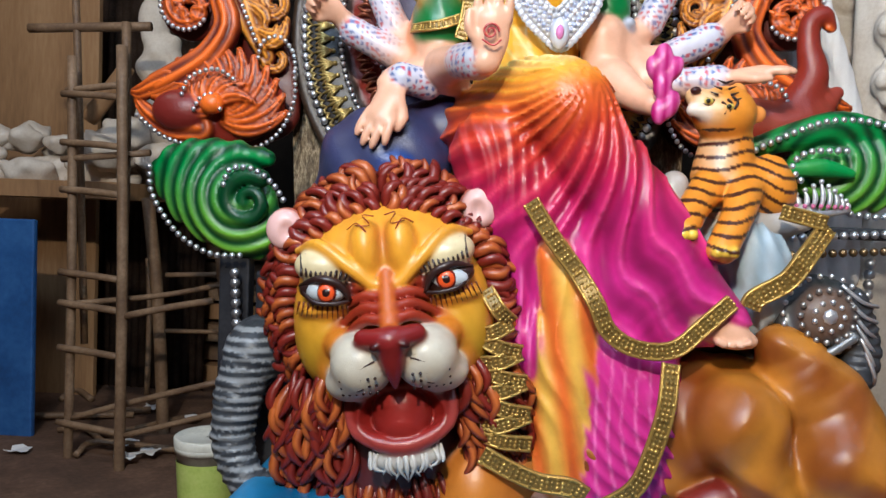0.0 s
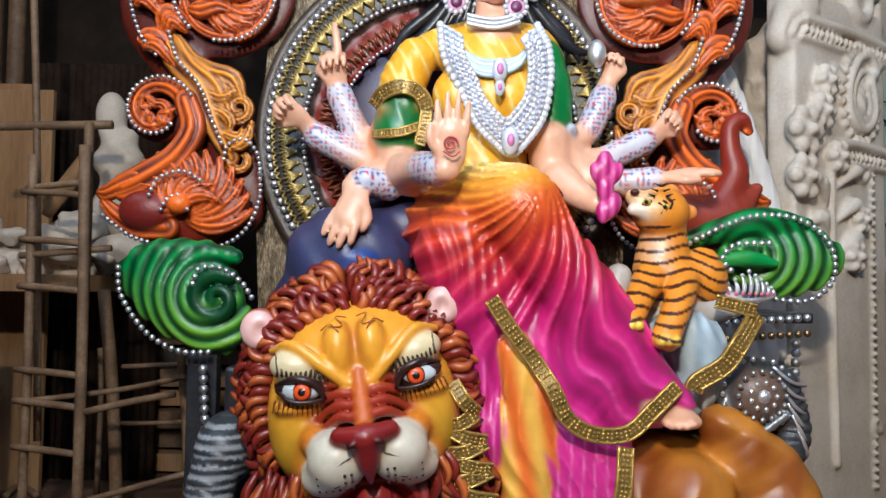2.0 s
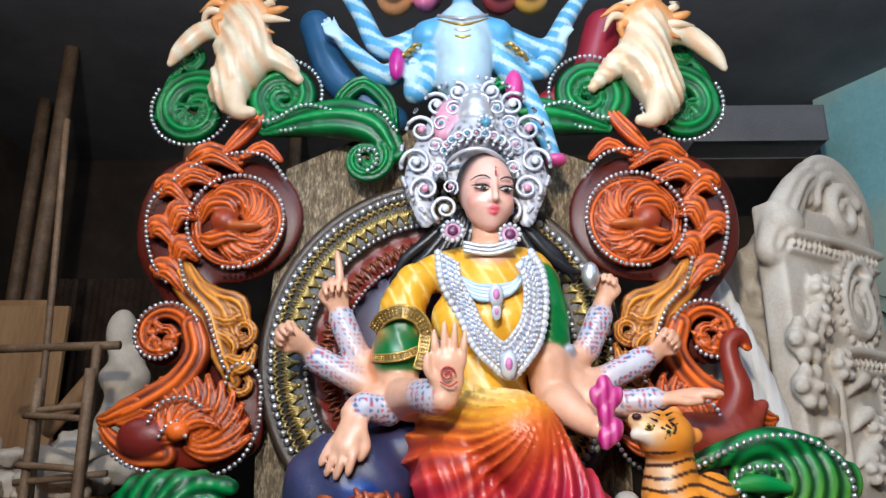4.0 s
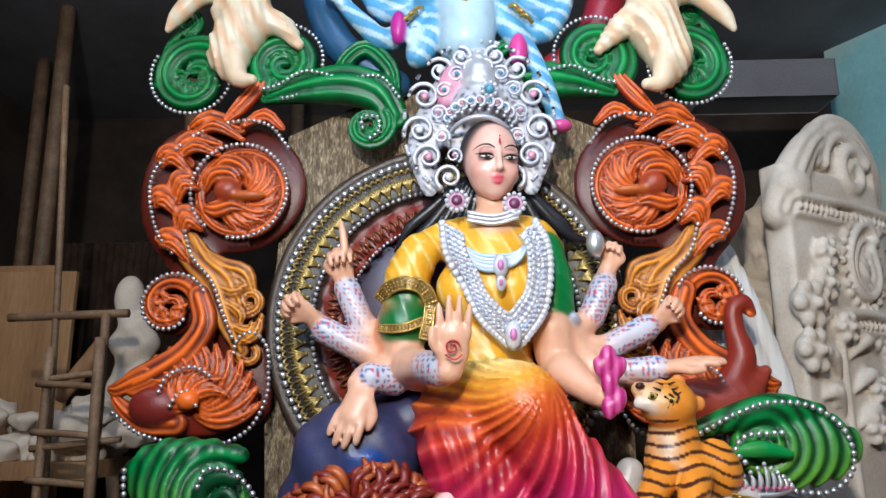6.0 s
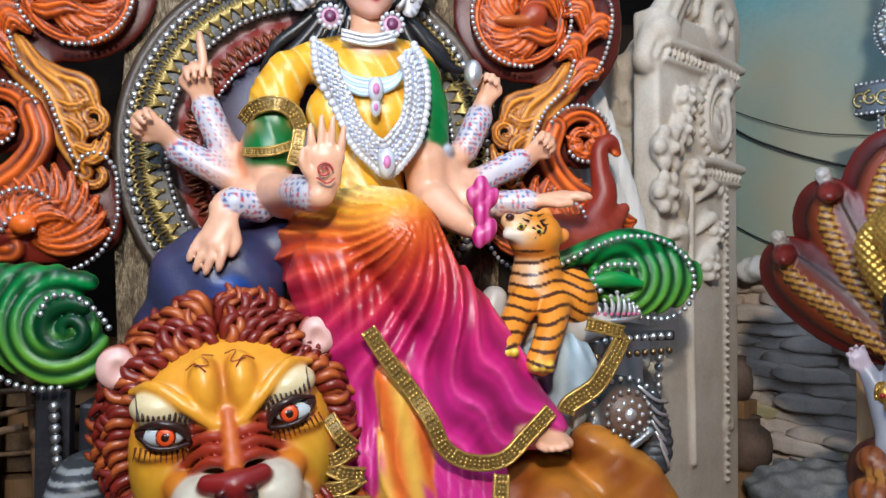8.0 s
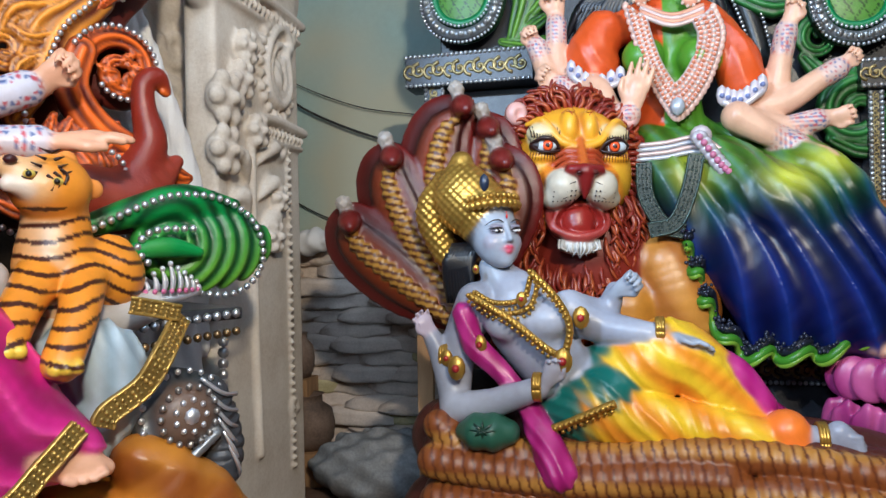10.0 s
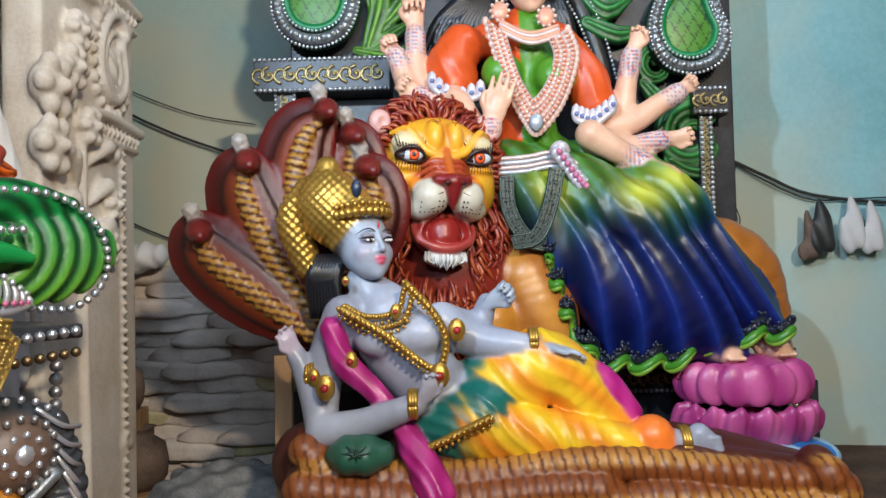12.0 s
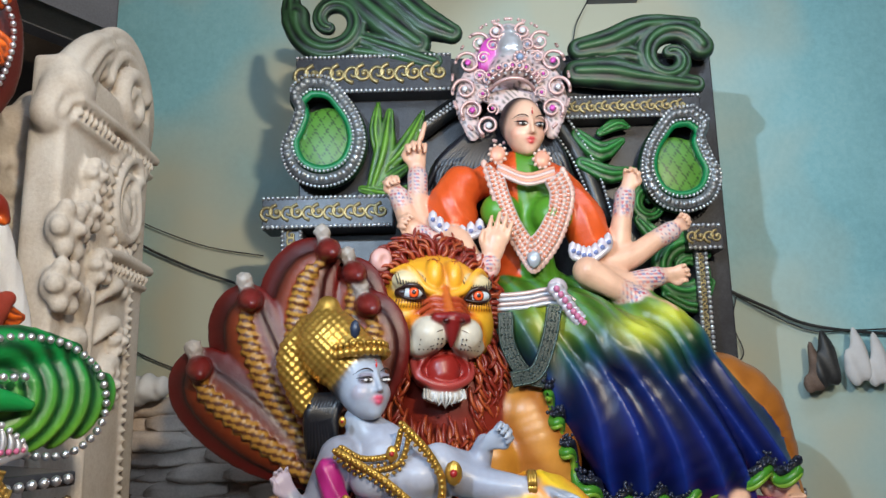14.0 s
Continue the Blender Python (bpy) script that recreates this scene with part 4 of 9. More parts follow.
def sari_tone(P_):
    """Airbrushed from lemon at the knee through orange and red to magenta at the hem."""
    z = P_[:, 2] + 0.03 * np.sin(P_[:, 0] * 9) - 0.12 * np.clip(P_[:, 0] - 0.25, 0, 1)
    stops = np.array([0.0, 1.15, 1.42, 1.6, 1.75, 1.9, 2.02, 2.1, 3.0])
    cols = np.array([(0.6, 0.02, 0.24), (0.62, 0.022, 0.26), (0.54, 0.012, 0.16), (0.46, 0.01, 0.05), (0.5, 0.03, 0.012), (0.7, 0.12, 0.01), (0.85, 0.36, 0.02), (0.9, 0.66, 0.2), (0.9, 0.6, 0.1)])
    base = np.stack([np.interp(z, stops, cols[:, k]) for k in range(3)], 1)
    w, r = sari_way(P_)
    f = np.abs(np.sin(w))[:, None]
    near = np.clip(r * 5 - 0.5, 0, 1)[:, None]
    # fold highlights (lit) and shade (hollow) are painted into the cloth colour
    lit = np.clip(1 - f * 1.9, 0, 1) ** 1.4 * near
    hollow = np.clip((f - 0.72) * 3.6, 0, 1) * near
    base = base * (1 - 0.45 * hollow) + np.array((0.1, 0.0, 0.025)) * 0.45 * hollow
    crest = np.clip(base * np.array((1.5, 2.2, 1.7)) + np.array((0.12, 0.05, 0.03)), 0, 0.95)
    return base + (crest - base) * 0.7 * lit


def drape_folds(depth):
    """Loose folds that follow the painted highlights of the sari."""
    def crease(P_, s, q):
        w, r = sari_way(P_)
        return depth * (np.abs(np.sin(w)) ** 0.7 - 0.6) * np.clip(r * 2.6 - 0.1, 0.1, 1) + 0.2 * depth * np.sin(2.3 * w + 4 * r)
    return crease


def falls(depth):
    """Long folds that fall from the knees towards the hem."""
    def crease(P_, s, q):
        w = P_ @ np.array([0.8, 0, 0.35]) * 24 + 1.2 * np.sin(P_[:, 2] * 5 + P_[:, 0] * 3)
        return depth * (np.abs(np.sin(w)) ** 0.8 - 0.6)
    return crease


def folds(direction, freq, depth, wob=0.0):
    d = np.array(direction, float)
    def crease(P_, s, q):
        w = (P_ @ d) * freq + (0.8 + wob) * np.sin(P_[:, 2] * 7 + P_[:, 0] * 4) + 0.9 * np.sin(P_[:, 0] * 13 - P_[:, 2] * 9)
        return depth * (np.abs(np.sin(w)) - 0.6) * (0.75 + 0.25 * np.sin(P_[:, 0] * 8 + P_[:, 2] * 11 + 1.3))
    return crease


p = Pile()
S = Sculpt(0.011, 0.004)
# YEL carries painted highlights: paler along the ridges of the blouse folds
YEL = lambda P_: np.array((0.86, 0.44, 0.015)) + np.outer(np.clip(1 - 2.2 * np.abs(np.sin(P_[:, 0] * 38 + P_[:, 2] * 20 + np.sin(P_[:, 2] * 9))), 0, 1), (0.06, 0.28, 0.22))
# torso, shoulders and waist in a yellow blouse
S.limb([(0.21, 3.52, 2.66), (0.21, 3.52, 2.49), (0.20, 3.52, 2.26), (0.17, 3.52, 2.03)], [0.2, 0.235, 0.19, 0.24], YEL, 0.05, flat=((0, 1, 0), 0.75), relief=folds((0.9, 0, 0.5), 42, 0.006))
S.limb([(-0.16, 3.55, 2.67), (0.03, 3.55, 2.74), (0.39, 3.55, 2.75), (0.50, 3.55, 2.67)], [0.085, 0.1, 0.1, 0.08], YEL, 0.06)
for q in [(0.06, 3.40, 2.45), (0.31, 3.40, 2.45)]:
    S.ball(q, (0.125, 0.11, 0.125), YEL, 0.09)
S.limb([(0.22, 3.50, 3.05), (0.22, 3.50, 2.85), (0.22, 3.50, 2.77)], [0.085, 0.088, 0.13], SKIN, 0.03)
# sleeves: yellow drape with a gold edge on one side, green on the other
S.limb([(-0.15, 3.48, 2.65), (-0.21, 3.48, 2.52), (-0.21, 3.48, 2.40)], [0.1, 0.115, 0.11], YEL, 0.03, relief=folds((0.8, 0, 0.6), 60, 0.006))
S.limb([(-0.27, 3.42, 2.46), (-0.19, 3.42, 2.43), (-0.11, 3.42, 2.45)], [0.035, 0.04, 0.03], GOLD, 0.008, leaf=0.6)
S.limb([(-0.29, 3.40, 2.37), (-0.21, 3.40, 2.34), (-0.15, 3.40, 2.39)], [0.03, 0.035, 0.03], GOLD, 0.008, leaf=0.6)
S.limb([(-0.21, 3.47, 2.42), (-0.22, 3.46, 2.27)], [0.118, 0.122], (0.008, 0.16, 0.03), 0.01, relief=folds((0.8, 0, 0.6), 50, 0.006))
S.limb([(0.47, 3.50, 2.66), (0.50, 3.50, 2.51), (0.51, 3.50, 2.37)], [0.09, 0.105, 0.1], (0.01, 0.2, 0.04), 0.03, relief=folds((0.8, 0, 0.6), 50, 0.005))
S.limb([(0.38, 3.46, 2.28), (0.49, 3.46, 2.27), (0.60, 3.46, 2.31)], [0.03, 0.03, 0.03], (0.6, 0.6, 0.66), 0.006, leaf=0.5)
# arms on one side
S.limb([(-0.23, 3.46, 2.36), (-0.23, 3.46, 2.19), (-0.16, 3.36, 2.05)], [0.1, 0.095, 0.085], SKIN, 0.02)
S.limb([(-0.19, 3.32, 2.08), (-0.09, 3.10, 2.06), (0.00, 2.97, 2.03)], [0.085, 0.068, 0.05], SKIN, 0.02)
S.limb([(-0.27, 3.50, 2.31), (-0.30, 3.50, 2.14), (-0.31, 3.50, 2.08)], [0.09, 0.085, 0.08], SKIN_D, 0.03)
S.limb([(-0.29, 3.44, 2.07), (-0.39, 3.36, 2.04), (-0.42, 3.30, 2.00)], [0.075, 0.058, 0.05], SKIN, 0.03)
S.limb([(-0.30, 3.50, 2.11), (-0.47, 3.50, 2.19), (-0.61, 3.50, 2.27), (-0.68, 3.50, 2.33)], [0.08, 0.066, 0.054, 0.046], SKIN, 0.03)
S.limb([(-0.32, 3.54, 2.14), (-0.42, 3.54, 2.28), (-0.51, 3.54, 2.46), (-0.54, 3.54, 2.53)], [0.075, 0.066, 0.055, 0.045], SKIN, 0.03)
cuff(S, (-0.26, 3.37, 2.01), (-0.36, 3.30, 2.03), 0.064)
cuff(S, (-0.43, 3.50, 2.17), (-0.62, 3.50, 2.27), 0.066)
cuff(S, (-0.44, 3.54, 2.30), (-0.52, 3.54, 2.48), 0.066)
cuff(S, (-0.09, 3.10, 2.06), (-0.03, 3.01, 2.04), 0.072, (0.5, 0.52, 0.6))
hand(S, (0.02, 2.96, 2.03), (0.03, 2.91, 2.34), (0, -1, 0.05), SKIN, 0.0, 0.05, 1)
hand(S, (-0.38, 3.28, 2.00), (-0.50, 3.20, 1.70), (0.2, 1, -0.2), SKIN, 0.12, 0.06, -1)
hand(S, (-0.66, 3.46, 2.32), (-0.87, 3.38, 2.46), (0.3, -0.5, -0.5), SKIN, 0.75, 0.05, 1)
hand(S, (-0.53, 3.52, 2.50), (-0.57, 3.46, 2.77), (0.1, -1, 0), SKIN, 0.85, 0.05, 1)
S.limb([(-0.52, 3.44, 2.66), (-0.53, 3.44, 2.74), (-0.54, 3.44, 2.80)], [0.021, 0.02, 0.014], SKIN, 0.005)
# arms on the other side
S.limb([(0.49, 3.46, 2.25), (0.51, 3.46, 2.11), (0.57, 3.38, 2.02)], [0.1, 0.095, 0.085], SKIN, 0.02)
S.limb([(0.53, 3.38, 2.05), (0.63, 3.28, 1.96), (0.67, 3.22, 1.93)], [0.085, 0.062, 0.05], SKIN, 0.02)
S.limb([(0.55, 3.50, 2.23), (0.63, 3.50, 2.12), (0.79, 3.42, 2.04), (0.98, 3.36, 2.06)], [0.08, 0.075, 0.06, 0.046], SKIN, 0.03)
S.limb([(0.56, 3.52, 2.23), (0.67, 3.52, 2.16), (0.87, 3.52, 2.22), (1.01, 3.52, 2.29)], [0.08, 0.068, 0.055, 0.046], SKIN, 0.03)
S.limb([(0.57, 3.55, 2.24), (0.67, 3.55, 2.30), (0.74, 3.55, 2.41), (0.78, 3.55, 2.54)], [0.08, 0.066, 0.055, 0.045], SKIN, 0.03)
cuff(S, (0.70, 3.55, 2.33), (0.77, 3.55, 2.49), 0.066)
cuff(S, (0.78, 3.52, 2.18), (0.96, 3.52, 2.27), 0.066)
cuff(S, (0.81, 3.41, 2.05), (0.96, 3.37, 2.06), 0.062)
hand(S, (0.79, 3.54, 2.54), (0.83, 3.50, 2.77), (-0.3, -1, 0), SKIN, 0.7, 0.05, -1)
hand(S, (1.00, 3.50, 2.29), (1.16, 3.42, 2.44), (-0.3, -0.6, -0.5), SKIN, 0.8, 0.05, -1)
hand(S, (0.98, 3.36, 2.06), (1.28, 3.28, 2.10), (0, 0.2, -1), SKIN, 0.15, 0.1, 1)
hand(S, (0.65, 3.22, 1.93), (0.78, 3.16, 2.00), (0, -1, 0.3), SKIN, 0.8, 0.05, -1)
S.ball((0.72, 3.46, 2.68), (0.045, 0.045, 0.07), SILV, 0.005, leaf=0.8)
# pink lotus in the hand
for dx, dz, r in ((0, 0.12, 0.05), (-0.03, 0.08, 0.045), (0.04, 0.08, 0.045), (0, 0.02, 0.05), (0.03, -0.06, 0.05), (-0.01, -0.09, 0.04)):
    S.ball(np.array((0.69, 3.13, 1.97)) + [dx, 0, dz], (r * 0.75, r * 0.7, r * 1.25), lambda P_: np.array((0.55, 0.06, 0.26)) + np.outer(np.sin(P_[:, 0] * 160), (0.14, 0.06, 0.12)), 0.004, (0, 700 * dx, 0))
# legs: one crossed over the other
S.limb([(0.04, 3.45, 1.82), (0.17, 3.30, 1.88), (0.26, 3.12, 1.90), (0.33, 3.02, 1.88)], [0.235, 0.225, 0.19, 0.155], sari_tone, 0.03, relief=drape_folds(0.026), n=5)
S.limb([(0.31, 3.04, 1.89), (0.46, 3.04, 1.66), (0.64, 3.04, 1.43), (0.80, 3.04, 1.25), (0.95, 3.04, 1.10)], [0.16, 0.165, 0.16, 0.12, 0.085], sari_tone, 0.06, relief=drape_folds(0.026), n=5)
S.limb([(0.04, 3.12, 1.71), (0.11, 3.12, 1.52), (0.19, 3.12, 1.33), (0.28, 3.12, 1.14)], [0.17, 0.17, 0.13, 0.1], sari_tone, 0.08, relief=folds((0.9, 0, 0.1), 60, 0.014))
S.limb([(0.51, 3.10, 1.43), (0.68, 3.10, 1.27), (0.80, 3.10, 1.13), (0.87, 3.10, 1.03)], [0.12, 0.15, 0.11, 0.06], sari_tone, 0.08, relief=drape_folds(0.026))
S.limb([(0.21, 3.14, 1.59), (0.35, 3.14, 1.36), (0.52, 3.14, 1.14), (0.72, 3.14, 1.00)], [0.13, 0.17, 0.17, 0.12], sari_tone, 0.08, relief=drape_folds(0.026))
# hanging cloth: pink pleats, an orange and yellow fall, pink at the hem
# PINK pales on the pleat ridges, a highlight put into its colour
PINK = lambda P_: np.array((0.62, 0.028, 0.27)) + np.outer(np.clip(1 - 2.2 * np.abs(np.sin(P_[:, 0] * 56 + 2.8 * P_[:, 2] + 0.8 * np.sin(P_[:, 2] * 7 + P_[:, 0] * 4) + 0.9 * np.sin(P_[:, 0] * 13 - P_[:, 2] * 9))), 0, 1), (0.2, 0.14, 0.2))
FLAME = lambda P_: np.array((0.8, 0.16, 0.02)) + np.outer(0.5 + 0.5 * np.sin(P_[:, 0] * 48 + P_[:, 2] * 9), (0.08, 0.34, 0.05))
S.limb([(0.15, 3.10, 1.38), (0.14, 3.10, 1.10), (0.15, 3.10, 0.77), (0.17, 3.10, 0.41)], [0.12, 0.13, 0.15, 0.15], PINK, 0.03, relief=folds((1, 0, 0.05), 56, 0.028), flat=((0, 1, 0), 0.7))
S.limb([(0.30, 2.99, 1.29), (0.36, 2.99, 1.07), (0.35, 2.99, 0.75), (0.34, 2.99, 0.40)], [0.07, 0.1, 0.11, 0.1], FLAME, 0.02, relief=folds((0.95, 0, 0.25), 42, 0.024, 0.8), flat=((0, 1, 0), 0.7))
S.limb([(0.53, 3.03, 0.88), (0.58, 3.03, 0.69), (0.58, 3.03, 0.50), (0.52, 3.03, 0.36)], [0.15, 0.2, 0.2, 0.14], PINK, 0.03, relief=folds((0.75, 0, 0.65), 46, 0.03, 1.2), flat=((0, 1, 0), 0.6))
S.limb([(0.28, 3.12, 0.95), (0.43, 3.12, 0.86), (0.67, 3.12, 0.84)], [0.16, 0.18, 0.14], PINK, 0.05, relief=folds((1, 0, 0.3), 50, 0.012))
# foot
S.limb([(0.87, 3.00, 1.07), (0.96, 3.00, 1.04), (1.03, 3.00, 1.02)], [0.05, 0.055, 0.03], SKIN, 0.01)
for k, q in enumerate([(0.90, 2.95, 1.02), (0.92, 2.95, 1.01), (0.95, 2.95, 1.01), (0.98, 2.95, 1.01), (1.01, 2.95, 1.02)]):
    S.ball(q, (0.016, 0.03, 0.016), SKIN, 0.006)
S.limb([(0.27, 2.95, 0.37), (0.35, 2.95, 0.37), (0.42, 2.95, 0.36)], [0.04, 0.045, 0.03], SKIN, 0.01)
S.skin(p)


def trim(pile, pts, half, side=(0, 0, 1), thick=0.012, col=GOLD):
    """A gilded ribbon with beaded rims, laid along a line."""
    q = smooth_line(pts, 8)
    d = np.gradient(q, axis=0)
    d /= np.linalg.norm(d, axis=1)[:, None]
    b = np.cross(d, np.array([0, -1.0, 0]))
    b /= np.linalg.norm(b, axis=1)[:, None]
    n = len(q)
    cross = [(-1, 0), (-0.96, -1), (-0.7, -1), (0.7, -1), (0.96, -1), (1, 0)]
    V = np.stack([q + b * half * u + np.array([0, thick * w, 0]) for u, w in cross], 1).reshape(-1, 3)
    i, j = np.meshgrid(np.arange(n - 1), np.arange(5), indexing="ij")
    f = np.stack([i * 6 + j, i * 6 + j + 1, (i + 1) * 6 + j + 1, (i + 1) * 6 + j], -1).reshape(-1, 4)
    pile.add(V, f, tuple(np.array(col) * 0.42), 0.35)
    for u in (-0.82, 0.82):
        pile.tube(q + b * half * u + np.array([0, -thick, 0]), 0.006, tuple(np.array(col) * 1.1), 0.7, sides=5, n=1)
    s = np.concatenate([[0], np.cumsum(np.linalg.norm(np.diff(q, axis=0), axis=1))])
    for k, x in enumerate(np.arange(0.012, s[-1], 0.019)):
        o = np.array([np.interp(x, s, q[:, m]) for m in range(3)])
        bb = np.array([np.interp(x, s, b[:, m]) for m in range(3)])
        for u in (-0.45, 0, 0.45):
            pile.bead(o + bb * half * (u + 0.2 * (-1) ** k) + [0, -thick, 0], 0.0075 + 0.002 * math.sin(k * 2.1 + u), tuple(np.array(col) * (0.85 + 0.25 * math.sin(k * 1.7))), 0.65, nu=5, nv=4)


trim(p, [(0.19, 2.90, 1.51), (0.27, 2.90, 1.39), (0.37, 2.90, 1.26), (0.44, 2.87, 1.15), (0.49, 2.87, 1.05), (0.59, 2.88, 0.99), (0.73, 2.90, 0.99), (0.84, 2.92, 1.08), (0.94, 2.94, 1.17)], 0.033)
trim(p, [(0.71, 2.84, 0.95), (0.69, 2.80, 0.79), (0.65, 2.80, 0.63), (0.60, 2.80, 0.51), (0.51, 2.82, 0.43), (0.44, 2.85, 0.40)], 0.033)
trim(p, [(0.05, 2.84, 0.58), (0.15, 2.84, 0.53), (0.26, 2.84, 0.49), (0.37, 2.84, 0.48), (0.43, 2.84, 0.45)], 0.035)
zig = [(0.04, 2.90, 1.18), (0.14, 2.90, 1.06), (0.01, 2.90, 1.01), (0.18, 2.90, 0.95), (0.01, 2.90, 0.90), (0.20, 2.90, 0.84), (0.01, 2.90, 0.79), (0.22, 2.90, 0.72), (0.00, 2.90, 0.66), (0.23, 2.90, 0.61)]
for a, b in zip(zig[:-1], zig[1:]):
    trim(p, [a, (np.array(a) + np.array(b)) / 2 + [0, -0.035, -0.01], b], 0.03)
trim(p, [(-0.345, 3.44, 2.40), (-0.29, 3.36, 2.45), (-0.2, 3.325, 2.47), (-0.12, 3.34, 2.44), (-0.08, 3.36, 2.36)], 0.036)
trim(p, [(-0.345, 3.44, 2.27), (-0.28, 3.35, 2.255), (-0.2, 3.325, 2.26), (-0.12, 3.34, 2.29)], 0.02)
trim(p, [(-0.09, 3.34, 2.36), (-0.1, 3.33, 2.28), (-0.12, 3.33, 2.2)], 0.028)
trim(p, [(0.07, 3.26, 2.05), (0.13, 3.26, 2.00), (0.16, 3.26, 1.94)], 0.03)
trim(p, [(0.01, 3.30, 1.95), (0.11, 3.30, 1.94), (0.22, 3.30, 1.93)], 0.02, col=SILV)

p.tube(spiral(np.array((0.02, 2.89, 2.125)), 0.032, 0.006, 0, 1.6), 0.0045, (0.45, 0.03, 0.03), sides=5)
p.tube([(-0.01, 2.89, 2.095), (0.03, 2.89, 2.075), (0.06, 2.89, 2.095)], 0.004, (0.45, 0.03, 0.03), sides=5)

# collar of silver filigree and long necklace
WHT = (0.66, 0.68, 0.76)
for off, rad in ((-5, 0.012), (-3.6, 0.017), (-2.4, 0.013), (-1.2, 0.018), (0, 0.013), (1, 0.02), (2, 0.015)):
    line = np.array([(0.01, 3.30, 2.72), (0.03, 3.30, 2.60), (0.10, 3.30, 2.47), (0.15, 3.30, 2.35), (0.22, 3.30, 2.27), (0.29, 3.30, 2.22), (0.36, 3.30, 2.29), (0.41, 3.30, 2.38), (0.43, 3.30, 2.52), (0.42, 3.30, 2.64), (0.38, 3.30, 2.72)])
    cen = np.array((0.22, 3.30, 2.57))
    line = cen + (line - cen) * (1 + 0.05 * off)
    line[:, 1] -= 0.02 - 0.005 * off
    p.tube(line, rad, WHT, 0.2, n=6)
    p.beads(line + [0, -rad, 0], 0.011, 0.027, (0.5, 0.55, 0.75) if off in (1, -2.4) else SILV, 0.3)
    if off == 2:
        for q in smooth_line(line, 5):
            o = q - cen
            p.bead(q + o / np.linalg.norm(o) * 0.025, 0.02, WHT, 0.2, squash=(1, 0.5, 1))
for k in range(5):
    line = np.array([(0.01, 3.32, 2.71), (0.06, 3.32, 2.65), (0.14, 3.32, 2.60), (0.23, 3.32, 2.59), (0.33, 3.32, 2.61), (0.39, 3.32, 2.68)])
    line[:, 2] -= 0.018 * k * np.sin(np.linspace(0, np.pi, 6))
    p.tube(line + [0, -0.01 - 0.004 * k, 0], 0.011, WHT if k % 2 else (0.45, 0.6, 0.8), 0.15, n=6)
for q, r in (((0.24, 3.24, 2.53), 0.045), ((0.29, 3.24, 2.21), 0.05), ((0.24, 3.24, 2.45), 0.03)):
    p.bead(q, r, WHT, 0.2, nu=12, nv=7, squash=(0.8, 0.5, 1.3))
    p.bead(np.array(q) + [0, -r * 0.45, 0], r * 0.5, (0.6, 0.2, 0.45), 0, nu=10, nv=6, squash=(0.7, 0.5, 1.2))
for k in range(3):
    p.tube([(0.09, 3.38, 2.80), (0.22, 3.38, 2.78), (0.34, 3.38, 2.81)] + np.array([0, -0.03, 0.02 * k - 0.02]), 0.01, SILV, 0.5)

# the head, in finer clay
H = Sculpt(0.007, 0.004)
face(H, p, (0.22, 3.43, 3.085), 0.335, 13, (0.84, 0.5, 0.4), nod=15)
H.skin(p)
# hair behind the shoulders
for k in range(26):
    a = (k / 25 - 0.5) * 2
    c = np.array((0.21, 3.60, 3.02))
    p.tube([c + [a * 0.14, 0, 0.05], c + [a * 0.3, 0.02, -0.1 - 0.05 * (k % 3)], c + [a * 0.42, 0.03 + 0.01 * (k % 2), -0.2 - 0.06 * (k % 4)], c + [a * 0.5 + 0.03 * math.sin(k * 2.1), 0.05, -0.33 + 0.05 * (k % 3)]],
           [0.03, 0.035, 0.03, 0.008], (0.012, 0.012, 0.016))


